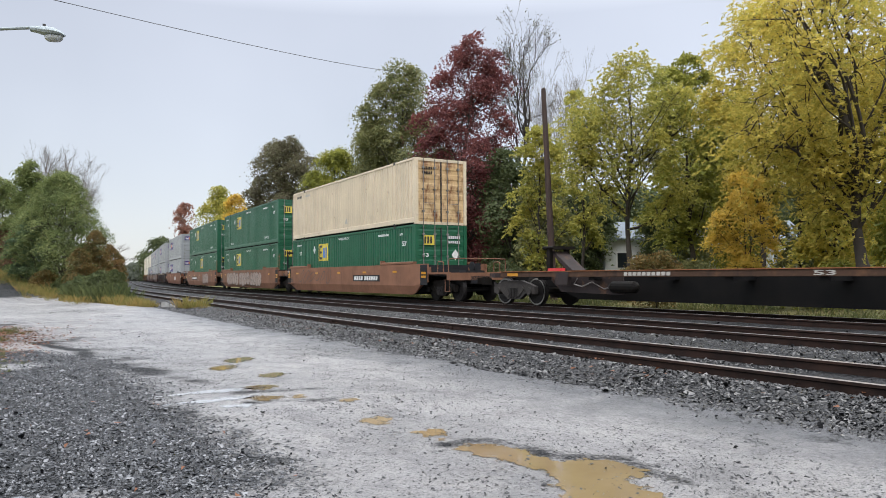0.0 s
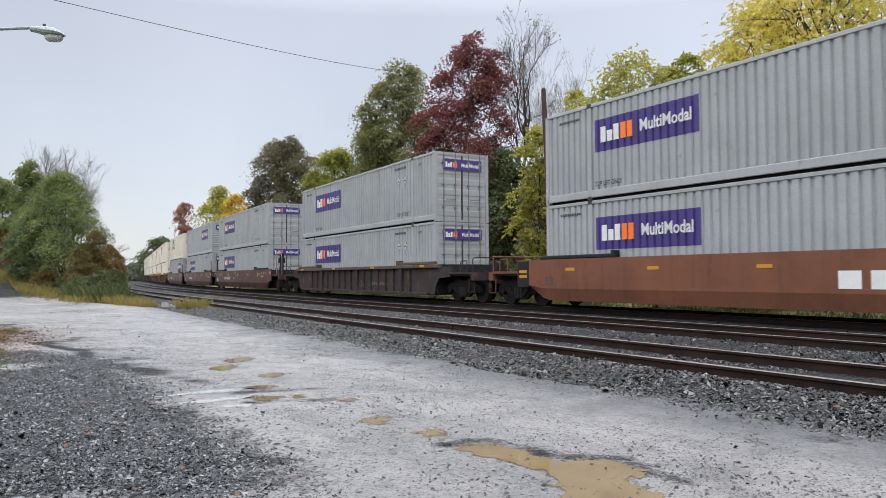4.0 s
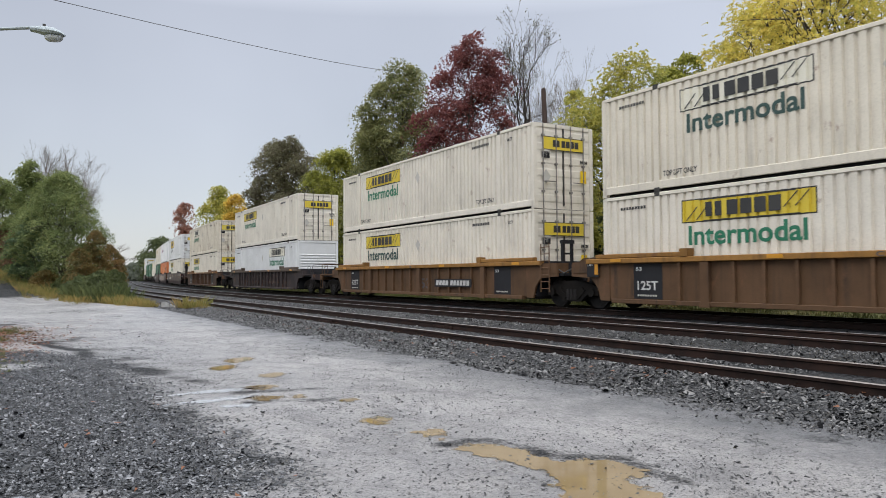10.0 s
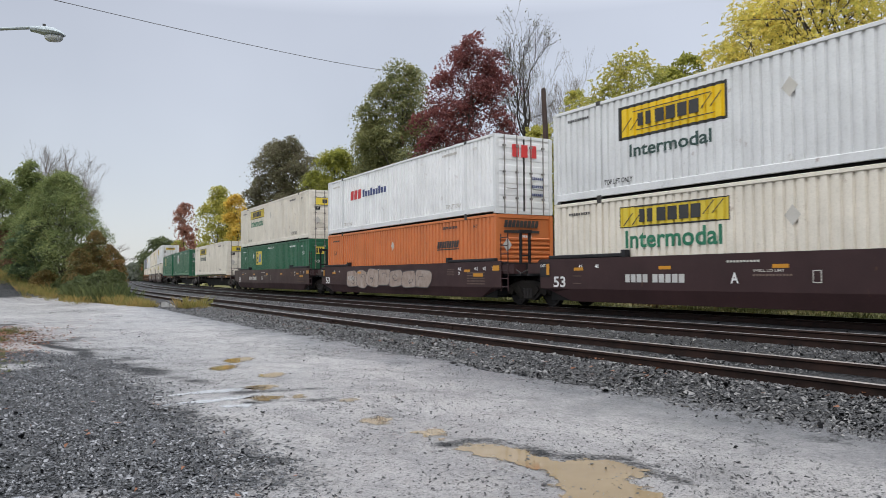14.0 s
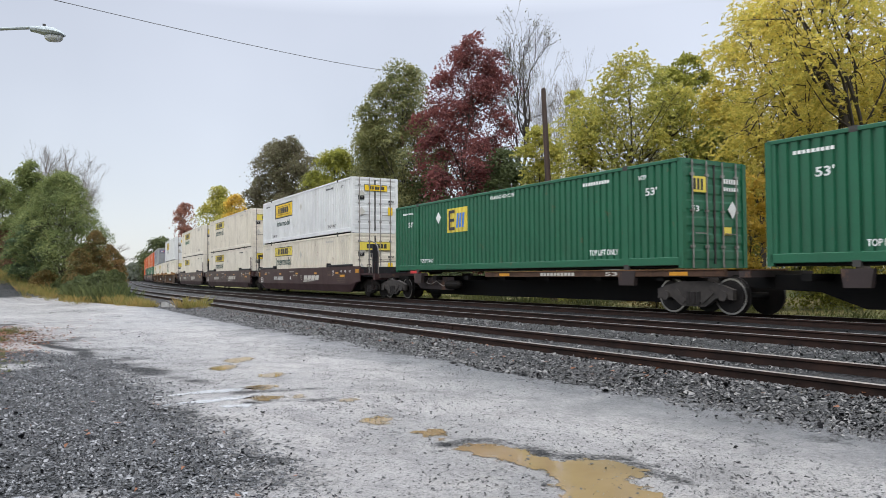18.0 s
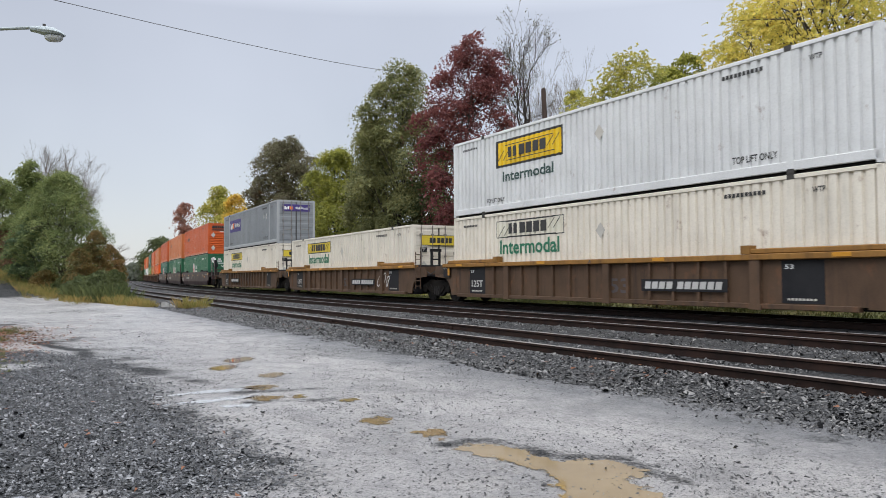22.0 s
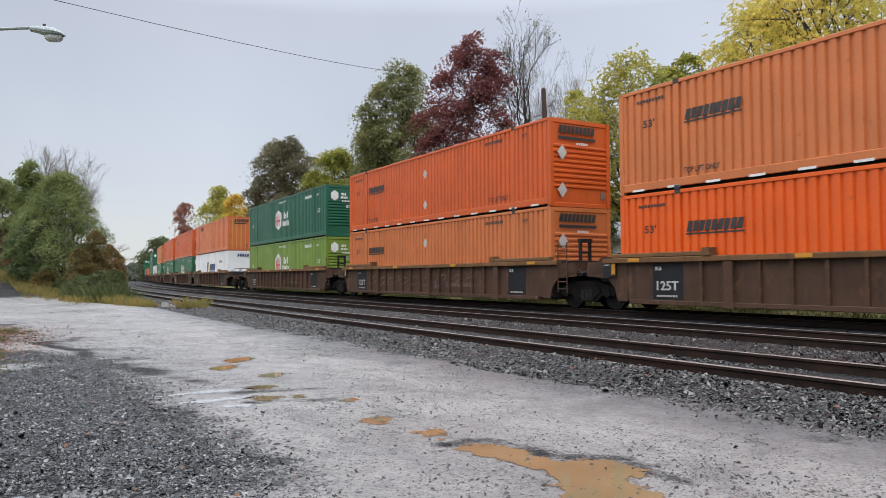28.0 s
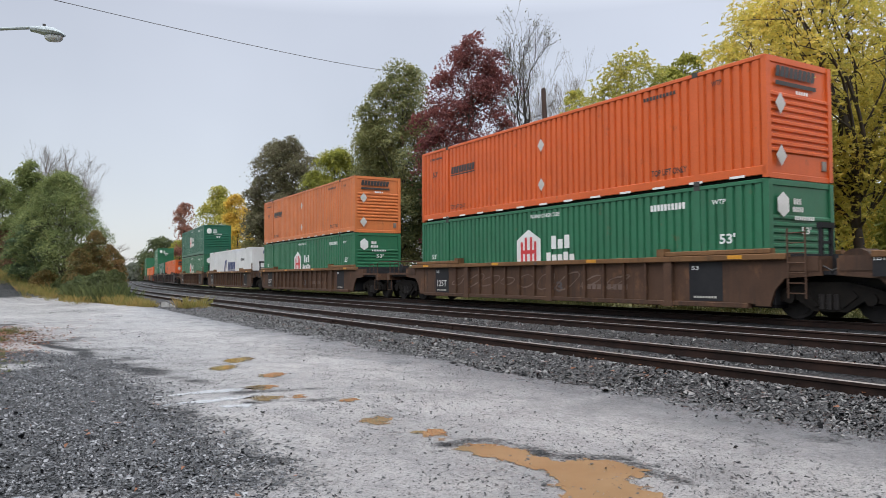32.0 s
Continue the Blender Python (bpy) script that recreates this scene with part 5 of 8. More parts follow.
tufts("verge_grass", ((70, 235, 33.8, 1.0, 0.25, 0.5, 30), (60, 205, 36.5, 0.9, 0.3, 0.5, 30), (34, 340, 29.8, 0.4, 0.2, 0.55, 40), (26, 368, 28.4, 0.35, 0.12, 0.25, 25), (40, 180, 39, 0.9, 0.5, 0.6, 30), (24, 268, 31.8, 0.4, 0.2, 0.4, 30)), M["grass"], "yellowing tufts of grass beside the siding")
tufts("bank_grass", ((220, 25, 47, 3.5, 0.9, 0.5, 30), (200, 85, 42, 2.4, 0.7, 0.5, 30), (140, 135, 39, 1.8, 0.6, 0.4, 30), (160, -30, 62, 3, 1.2, 0.5, 30)), M["grass"], "dry yellow grass on the bank")
tufts("roadside_grass", ((110, -8, 17.4, 0.7, 0.3, 0.12, 30), (90, -22, 15.2, 0.7, 0.3, 0.10, 30), (70, -34, 12.6, 0.6, 0.25, 0.09, 30), (50, -40, 10.6, 0.5, 0.2, 0.08, 30)), M["trackweed"], "short green grass at the edge of the gravel")
tufts("tall_weeds", ((46, 175, 38.2, 1.4, 0.4, 1.1, 24), (36, 205, 38, 0.6, 0.3, 1.2, 24), (30, 140, 39.5, 1.2, 0.4, 1.0, 24), (16, 100, 43, 1.0, 0.4, 0.8, 24)), M["weed"], "tall dark weeds at the foot of the scrub")
s = rng.uniform(-22, 45, 24000)
o = -2.9 - rng.gamma(2.0, 0.7, 24000)
x, y = on_line(s, o)
lush = np.array([noise.noise((a_ * 0.6, b_ * 0.6, 1.0)) for a_, b_ in zip(x, y)])
ok = rng.uniform(-0.35, 0.35, len(s)) < lush
x, y, lush = x[ok], y[ok], lush[ok]
blades("trackside_weeds", x, y, (0.18 + 0.5 * np.clip(lush, 0, 1)) * rng.uniform(0.3, 1.2, len(x)), M["trackweed"], "green weeds growing along the far side of the ballast")


def fallen(name, x, y, z, size, label):
    n = len(x)
    v, f = leaf_mesh(np.stack([x, y, z], 1), rng.normal(0, 1, (n, 3)) + np.array([0, 0, 3.5]), size, rng)
    me = quick_mesh(name, v, f)
    me.materials.append(M["fallen"])
    return tagged(new(name, me), label, "leaves", "", "stuff")


s, o = rng.uniform(-24, 18, 520), rng.uniform(8.9, 10.1, 520)
x, y = on_line(s, o)
fallen("fallen_leaves", x, y, np.interp(o, BED_O, BED_Z) + 0.04, 0.026, "yellow and orange leaves fallen on the ballast")
x, y = patch_points(1900, -8.0, 12.6, 3.4, 0.55, 1.9)
x2, y2 = patch_points(1300, -10.8, 17.4, 1.8, 0.45, 2.2)
x3, y3 = patch_points(36, -3.3, 5.5, 1.1, 1.3)
edge_p = along(ROAD_FAR, 400)[250:350]
pick = edge_p[rng.integers(0, len(edge_p), 3600)]
x4, y4 = pick[:, 0] + rng.normal(0.25, 0.4, 3600), pick[:, 1] + rng.normal(0.25, 0.4, 3600)
x, y = np.concatenate([x, x2, x3, x4]), np.concatenate([y, y2, y3, y4])
fallen("fallen_leaves", x, y, ground_z(x, y) + 0.03, 0.026, "brown and orange leaves fallen on the gravel")

# ---- poles, lamp, wire, houses ----
def pole_at(px, d, h, lean_px, label):
    t = thing("utility_pole", label, "pole")
    x = seen_at(px, d)
    t.location = (x, d, float(ground_z(np.array([x]), np.array([d]))[0]) - 0.1)
    part("shaft", Geo().tube([(0, 0, 0), (lean_px * 0.5, 0, h * 0.5), (lean_px, 0, h)], [0.17, 0.145, 0.11], 12), M["wood"], t)
    part("cap", Geo().tube([(lean_px, 0, h), (lean_px * 1.005, 0, h + 0.05)], [0.11, 0.06], 12), M["wood"], t)
    return t


pole_at(980, 33.5, 10.1, -0.40, "bare weathered wooden pole leaning slightly among the trees")

lamp = thing("street_lamp", "grey cobra-head street lamp on a curved arm", "street lamp")
LD, LX = 13.0, seen_at(112, 13.0)
LZ = 1.30 + (492 - 57) / 1279 * 13.0
lamp.location = (LX - 3.2, LD, 0)
part("pole", Geo().tube([(0, 0, -0.1), (0, 0, LZ + 0.9)], [0.13, 0.1], 12), M["wood"], lamp, "tall wooden lamp pole")
part("arm", Geo().tube([(0, 0, LZ - 0.75), (0.5, 0, LZ - 0.35), (1.2, 0, LZ - 0.04), (1.9, 0, LZ + 0.11), (2.62, 0, LZ + 0.135)], 0.03, 8), M["alu"], lamp)
head_rings = []
for q, ry, zt, zb in ((0, 0.05, 0.16, 0.06), (0.12, 0.08, 0.165, 0.03), (0.3, 0.13, 0.15, -0.03), (0.45, 0.16, 0.12, -0.05), (0.56, 0.12, 0.06, -0.03), (0.62, 0.04, 0.0, -0.02)):
    head_rings.append([(2.55 + q, ry * math.cos(a), (zt + zb) / 2 + LZ + (zt - zb) / 2 * math.sin(a)) for a in np.linspace(0, 2 * math.pi, 13)[:-1]])
part("head", Geo().loft(head_rings, True), M["alu"], lamp)
lens_rings = [[(2.97 + (0.17 * math.cos(a)) * k, 0.11 * k * math.sin(a), LZ - 0.03 - dz) for a in np.linspace(0, 2 * math.pi, 15)[:-1]] for k, dz in ((1.0, 0.0), (0.93, 0.05), (0.7, 0.085), (0.3, 0.10))]
glass = nodes_of("lamp_glass")
glass[3].inputs["Base Color"].default_value = (0.35, 0.37, 0.38, 1)
glass[3].inputs["Roughness"].default_value = 0.12
part("lens", Geo().loft(lens_rings, True), glass[0], lamp, "clear domed glass lens")
part("photocell", Geo().wheel(-0.025, 0.025, 0.02).box(2.77, -0.02, LZ + 0.15, 2.81, 0.02, LZ + 0.2), M["seal"], lamp)

wire = thing("overhead_wire", "single black overhead wire sagging across the sky", "wire")
wa, wb = Vector((seen_at(-40, 14.0), 14.0, 1.30 + (492 + 38) / 1279 * 14.0)), Vector((seen_at(700, 61.0), 61.0, 1.30 + (489 - 123.5) / 1279 * 61.0))
pts = []
for i in range(25):
    t = i / 24
    q = wa.lerp(wb, t)
    q.z -= 0.22 * 4 * t * (1 - t)
    pts.append(q)
part("strand", Geo().tube(pts, [0.008 + 0.014 * i / 24 for i in range(25)], 5), M["cable"], wire)


def house(px, d, w, dep, h, yaw, label):
    t = thing("house", label, "house")
    x = seen_at(px, d)
    t.location = (x, d, float(ground_z(np.array([x]), np.array([d]))[0]) - 0.2)
    t.rotation_euler = (0, 0, yaw)
    part("wall", Geo().box(-w / 2, -dep / 2, 0, w / 2, dep / 2, h), M["siding"], t)
    part("roof", Geo().loft([[(xx, -dep / 2 - 0.4, h - 0.1), (xx, 0, h + dep * 0.32), (xx, dep / 2 + 0.4, h - 0.1), (xx, dep / 2 + 0.4, h + 0.08), (xx, 0, h + dep * 0.32 + 0.2), (xx, -dep / 2 - 0.4, h + 0.08)] for xx in (-w / 2 - 0.3, w / 2 + 0.3)], True), M["shingle"], t)
    for k in range(int(w // 2.4)):
        cx = -w / 2 + 1.4 + k * 2.4
        win = part("window", Geo().box(cx - 0.5, -dep / 2 - 0.04, 1.0, cx + 0.5, -dep / 2 + 0.02, 2.3), M["trim"], t)
        part("pane", Geo().box(cx - 0.42, -dep / 2 - 0.05, 1.08, cx + 0.42, -dep / 2 - 0.03, 2.22), M["pane"], win)
    return t


house(1088, 58, 3.4, 4.0, 3.3, 0.2, "white sided house glimpsed through the wood")
house(1250, 56, 2.0, 4.0, 3.4, -0.1, "white house with a blue-grey roof behind the trees")
house(1364, 50, 2.2, 4.0, 2.6, 0.1, "low white building behind the trees")
# ---- the train: 53-foot containers ----
BL, BW, BH = 16.154, 2.59, 2.90      # a box's length, width and height
HL, HW = BL / 2, BW / 2
LIFT = 6.06                          # lifting posts, from the middle
PITCH, DEEP = 0.262, 0.055


def rib_profile(x0, x1, pitch=PITCH, deep=DEEP):
    """Points (x, depth) across a corrugated wall."""
    n = max(1, round((x1 - x0) / pitch))
    p = (x1 - x0) / n
    pts = []
    for i in range(n):
        a = x0 + i * p
        pts += [(a, 0.0), (a + 0.58 * p, 0.0), (a + 0.68 * p, deep), (a + 0.90 * p, deep)]
    return pts + [(x1, 0.0)]


def rib_wall(x0, x1, z0, z1, y, out, pitch=PITCH, deep=DEEP):
    g = Geo()
    pr = rib_profile(x0, x1, pitch, deep)
    return g.loft([[(x, y - out * q, z) for x, q in pr] for z in (z0, z1)], False, False)


def skin(x0, x1, z0, z1, lift=0.004, pitch=PITCH, deep=DEEP):
    """A painted field that lies on the ribs of the wall next to the road."""
    pr = rib_profile(-HL + 0.1, HL - 0.1, pitch, deep)
    xs, qs = [p[0] for p in pr], [p[1] for p in pr]
    cut = [x0] + [x for x in xs if x0 < x < x1] + [x1]
    return Geo().loft([[(x, -HW + 0.02 + float(np.interp(x, xs, qs)) - lift, z) for x in cut] for z in (z0, z1)], False, False)


def flat_text(body, width, height):
    """Lettering from the built-in font, in x and z, fitted to a width and height."""
    cu = bpy.data.curves.new("lettering", "FONT")
    cu.body = body
    cu.offset = 0.022
    cu.resolution_u = 3
    ob = new("lettering", cu)
    bpy.context.view_layer.update()
    me = bpy.data.meshes.new_from_object(ob.evaluated_get(bpy.context.evaluated_depsgraph_get()))
    bpy.data.objects.remove(ob)
    v = np.empty(len(me.vertices) * 3, np.float32)
    me.vertices.foreach_get("co", v)
    v = v.reshape(-1, 3)
    lo, hi = v.min(0), v.max(0)
    w = np.stack([(v[:, 0] - lo[0]) / (hi[0] - lo[0]) * width, np.zeros(len(v)), (v[:, 1] - lo[1]) / (hi[1] - lo[1]) * height], 1)
    me.vertices.foreach_set("co", w.astype(np.float32).ravel())
    me.materials.clear()
    me.update()
    return me


def text(body, width, height):
    return cached("text %s %.2f %.2f" % (body, width, height), lambda: flat_text(body, width, height))


def bars(count, width, height, slant=0.0, gap=0.28, tall=None):
    """A row of plain bars on one hairline, as wide as a word and as tall as its letters."""
    def make():
        g = Geo()
        p = width / count
        for i in range(count):
            a, b = i * p, i * p + p * (1 - gap)
            h = height * (tall[i % len(tall)] if tall else 1)
            n = len(g.v)
            g.v += [(a, 0, 0), (b, 0, 0), (b + slant * h, 0, h), (a + slant * h, 0, h), (b + p * gap * 0.5, 0, 0.003)]
            g.f.append((n, n + 1, n + 2, n + 3))
            if i < count - 1:
                g.f.append((n + 1, n + 5, n + 4))
        return g
    return cached("bars %d %.2f %.2f %.2f %.2f %s" % (count, width, height, slant, gap, tall), make)


def shape(points):
    """A flat painted shape in x and z."""
    g = Geo()
    g.v, g.f = [(x, 0, z) for x, z in points], [tuple(range(len(points)))]
    return g


PLANE = -HW + 0.014                  # where flat lettering lies on the ribs


def box_frame(box, paint, edge, wide=False):
    """The shell of a container: posts, rails, ribbed walls, roof and floor."""
    pitch, deep = (0.58, 0.035) if wide else (PITCH, DEEP)
    tag_ = "wide" if wide else "fine"
    part("side_wall", cached("near_wall_" + tag_, lambda: rib_wall(-HL + 0.1, HL - 0.1, 0.2, BH - 0.09, -HW + 0.02, -1, pitch, deep)), paint, box)
    part("side_wall", cached("far_wall_" + tag_, lambda: rib_wall(-HL + 0.1, HL - 0.1, 0.14, BH - 0.09, HW - 0.02, 1, pitch, deep)), paint, box)
    part("roof_panel", cached("roof", lambda: Geo().box(-HL + 0.05, -HW + 0.05, BH - 0.05, HL - 0.05, HW - 0.05, BH - 0.02)), paint, box)
    # recessed floor, near black: shadow gap between stacked boxes put into its colour
    part("floor", cached("floor", lambda: Geo().box(-HL + 0.1, -HW + 0.12, 0.03, HL - 0.1, HW - 0.12, 0.14)), M["dark"], box)
    part("rear_wall", cached("rear_wall", lambda: Geo().box(-HL + 0.02, -HW + 0.1, 0.1, -HL + 0.06, HW - 0.1, BH - 0.06)), paint, box)
    for y in (-1, 1):
        part("top_rail", cached("top_rail", lambda: Geo().soft_box(-HL + 0.06, -0.035, -0.10, HL - 0.06, 0.035, 0, 0.012)), edge, box, "", (0, y * (HW - 0.035), BH))
        part("bottom_rail", cached("bottom_rail", lambda: Geo().soft_box(-HL + 0.06, -0.03, 0, HL - 0.06, 0.03, 0.22, 0.015)), edge, box, "", (0, y * (HW - 0.03), 0.085))
        for x in (-1, 1):
            post = part("corner_post", cached("corner_post", lambda: Geo().box(-0.075, -0.075, 0.02, 0.075, 0.075, BH - 0.02)), edge, box, "", (x * (HL - 0.075), y * (HW - 0.075), 0))
            if y < 0:
                part("lift_post", cached("lift_post", lambda: Geo().box(-0.085, -0.03, 0.03, 0.085, 0.03, BH - 0.02)), edge, box, "", (x * LIFT, y * (HW - 0.028), 0))
            if y < 0:
                part("casting", cached("casting", lambda: Geo().box(-0.09, -0.035, -0.06, 0.09, 0.05, 0.075).wheel(-0.04, -0.03, 0.03, 0, 0, 8)), M["seal"], box, "dark steel lifting fitting", (x * LIFT, -HW + 0.03, BH - 0.05))
                part("casting", cached("casting", lambda: None), M["seal"], box, "dark steel lifting fitting", (x * LIFT, -HW + 0.03, 0.05))


def box_doors(box, paint, edge):
    """Two doors with pressed panels, four locking bars, seals and hinges, at the leading end."""
    def door():
        front = [(HL - 0.05, 0.12)]
        for k in range(6):
            z = 0.22 + k * 0.435
            front += [(HL - 0.05, z), (HL - 0.036, z + 0.05), (HL - 0.036, z + 0.24), (HL - 0.05, z + 0.29)]
        front += [(HL - 0.05, BH - 0.12), (HL - 0.085, BH - 0.12), (HL - 0.085, 0.12)]
        return Geo().slab(front, -0.56, 0.56)
    for y in (-0.6, 0.6):
        part("door", cached("door", door), paint, box, "", (0, y, 0))
        for q in (-0.3, 0.26):
            part("locking_bar", cached("locking_bar", lambda: Geo().tube([(HL + 0.005, 0, 0.02), (HL + 0.005, 0, BH - 0.03)], 0.022, 8).box(HL - 0.04, -0.05, 0.55, HL + 0.03, 0.05, 0.62).box(HL - 0.04, -0.05, 1.5, HL + 0.03, 0.05, 1.56).box(HL - 0.04, -0.06, 2.45, HL + 0.03, 0.06, 2.52)), M["bar"], box, "", (0, y + q, 0))
        part("handle", cached("handle", lambda: Geo().box(HL + 0.01, -0.22, 0.92, HL + 0.035, 0.22, 0.95)), M["bar"], box, "", (0, y, 0))
    part("door_seal", cached("door_seal", lambda: Geo().box(HL - 0.05, -0.022, 0.12, HL - 0.012, 0.022, BH - 0.12)), M["seal"], box)
    part("header", cached("header", lambda: Geo().box(HL - 0.08, -HW + 0.12, BH - 0.13, HL - 0.03, HW - 0.12, BH - 0.005)), edge, box)
    part("door_sill", cached("door_sill", lambda: Geo().box(HL - 0.08, -HW + 0.12, 0.01, HL - 0.03, HW - 0.12, 0.13)), edge, box)
    for y in (-1, 1):
        for k in range(3):
            part("hinge", cached("hinge", lambda: Geo().box(HL - 0.03, -0.04, -0.03, HL + 0.006, 0.04, 0.03)), edge, box, "", (0, y * (HW - 0.09), 0.4 + k * 1.05))


def box_nose(box, paint, edge, style="level"):
    """A closed front wall: pressed into level ribs, with upright ribs, or plain."""
    def wall():
        front = [(HL - 0.025, 0.01), (HL - 0.025, 0.13), (HL - 0.055, 0.15)]
        for k in range(9):
            z = 0.62 + k * 0.165
            front += [(HL - 0.055, z), (HL - 0.012, z + 0.035), (HL - 0.012, z + 0.09), (HL - 0.055, z + 0.125)]
        front += [(HL - 0.055, BH - 0.16), (HL - 0.025, BH - 0.14), (HL - 0.025, BH - 0.005), (HL - 0.09, BH - 0.005), (HL - 0.09, 0.01)]
        return Geo().slab(front, -HW + 0.14, HW - 0.14)
    if style == "level":
        part("front_wall", cached("front_wall", wall), paint, box)
        part("vent", cached("vent", lambda: Geo().box(HL - 0.06, -0.08, -0.12, HL - 0.02, 0.08, 0.12)), M["bar"], box, "", (0, HW - 0.32, 0.42))
        return
    def plain():
        g = Geo().box(HL - 0.09, -HW + 0.14, 0.01, HL - 0.04, HW - 0.14, BH - 0.01)
        g.box(HL - 0.04, -HW + 0.14, 0.01, HL - 0.02, HW - 0.14, 0.16)
        return g.box(HL - 0.04, -HW + 0.14, BH - 0.14, HL - 0.02, HW - 0.14, BH - 0.01)
    part("front_wall", cached("plain_front_wall", plain), paint, box)
    if style == "upright":
        for k in range(6):
            part("wall_rib", cached("wall_rib", lambda: Geo().slab([(HL - 0.04, 0.16), (HL - 0.005, 0.2), (HL - 0.005, BH - 0.18), (HL - 0.04, BH - 0.14)], -0.045, 0.045)), M["amberrib"], box, "yellowed upright rib", (0, -0.9 + 0.36 * k, 0))


def put(box, name, data, mat, x, z, y=None, label=""):
    return part(name, data, M[mat], box, label, (x, PLANE if y is None else y, z))


def end_put(box, name, data, mat, y, z, label=""):
    """Paint on the leading end: the word runs from the road's side away."""
    return part(name, data, M[mat], box, label, (HL + 0.002, y, z), (0, 0, math.pi / 2))


DIAMOND = [(0, -0.24), (0.2, 0), (0, 0.24), (-0.2, 0)]


cached("diamond", lambda: shape(DIAMOND))
cached("notice", lambda: shape([(0, 0), (0.34, 0), (0.34, 0.22), (0, 0.22)]))
cached("well_floor", lambda: Geo().box(-8.2, -1.3, 0.26, 8.2, 1.3, 0.34))
cached("reflector", lambda: Geo().box(-0.2, -0.004, -0.045, 0.2, 0.004, 0.045))


def small_marks(box, col, nose):
    put(box, "lettering", text("TOP LIFT ONLY", 1.2, 0.17), col, 4.55, 0.42)
    put(box, "lettering", text("TOP LIFT ONLY", 1.1, 0.15), col, -5.85, 0.4)
    put(box, "lettering", text("WTP", 0.3, 0.13), col, 6.55, 2.45)
    put(box, "number_mark", bars(10, 1.15, 0.10, 0, 0.25), col, 4.3, 2.52)
    put(box, "number_mark", bars(9, 0.95, 0.08, 0, 0.25), col, -7.4, 2.5)


def hunt(box, style, word, back=0.0):
    """A yellow or pale sign with a dark outline and bars for the name, and a word below it."""
    x0, x1, z0, z1 = (-5.26, -1.63, 1.6, 2.56) if style == "new" else (-5.26 + back, -1.62 + back, 2.0, 2.6)
    field = {"new": "yellow", "yellow": "straw", "lemon": "lemon", "pale": "panel"}[style]
    part("sign_border", cached("sign_border " + str(z0) + str(back), lambda: skin(x0, x1, z0, z1, 0.004)), M["black"], box)
    t = 0.08 if style == "new" else 0.03
    part("sign_field", cached("sign_field " + str(z0) + str(t) + str(back), lambda: skin(x0 + t, x1 - t, z0 + t, z1 - t, 0.008)), M[field], box, "yellow name board" if field != "panel" else "pale name board")
    m = (z0 + z1) / 2
    put(box, "name_mark", bars(2, 0.56, 0.36, 0, 0.3), "black", -4.52 + back, m - 0.17, PLANE - 0.012)
    put(box, "name_mark", bars(4, 1.5, 0.36, 0, 0.17), "black", -3.9 + back, m - 0.17, PLANE - 0.012)
    put(box, "scroll_line", bars(1, 2.6, 0.025, 0, 0), "black", -4.7 + back, m + 0.25, PLANE - 0.012)
    put(box, "scroll_line", bars(1, 2.6, 0.025, 0, 0), "black", -4.6 + back, m - 0.28, PLANE - 0.012)
    for x, w, z in ((-5.12, 0.62, m - 0.24), (-2.42, 0.55, m - 0.1)):
        put(box, "scroll_mark", bars(2, w, 0.34, 1.0, 0.86), "black", x + back, z, PLANE - 0.012)
    if word:
        wz, wh = (1.08, 0.36) if style == "new" else (1.42, 0.5)
        put(box, "lettering", text("Intermodal", 2.75 if style == "new" else 3.2, wh), word, -4.85 if style == "new" else -5.05 + back, wz)
    put(box, "diamond_outline", cached("diamond", lambda: shape(DIAMOND)), "faint", 0.0, 2.0)


def hunt_end(box, field, high):
    z, w, h, y0 = (2.18, 1.3, 0.34, -0.62) if high else (2.0, 1.8, 0.46, -0.92)
    end_put(box, "sign_border", cached("end_border %.1f" % w, lambda: shape([(0, 0), (w, 0), (w, h), (0, h)])), "black", y0, z)
    end_put(box, "sign_field", cached("end_field %.1f" % w, lambda: shape([(0.025, 0.025), (w - 0.025, 0.025), (w - 0.025, h - 0.025), (0.025, h - 0.025)])), field, y0, z).location.x += 0.004
    end_put(box, "name_mark", bars(2, w * 0.19, h * 0.5, 0, 0.26), "black", y0 + w * 0.24, z + h * 0.25).location.x += 0.008
    end_put(box, "name_mark", bars(4, w * 0.43, h * 0.5, 0, 0.15), "black", y0 + w * 0.45, z + h * 0.25).location.x += 0.008
    end_put(box, "notice", cached("notice", lambda: shape([(0, 0), (0.34, 0), (0.34, 0.22), (0, 0.22)])), "plate", -0.96, 1.72)
    end_put(box, "notice", cached("notice_tall", lambda: shape([(0, 0), (0.26, 0), (0.26, 0.42), (0, 0.42)])), "yellow", 0.72, 0.95)
    end_put(box, "number_mark", bars(5, 0.34, 0.1), "black", 0.72, 1.62)
    for zz in (0.95, 1.85):
        end_put(box, "diamond_outline", cached("diamond", lambda: None), "faint", -0.78, zz + 0.15)


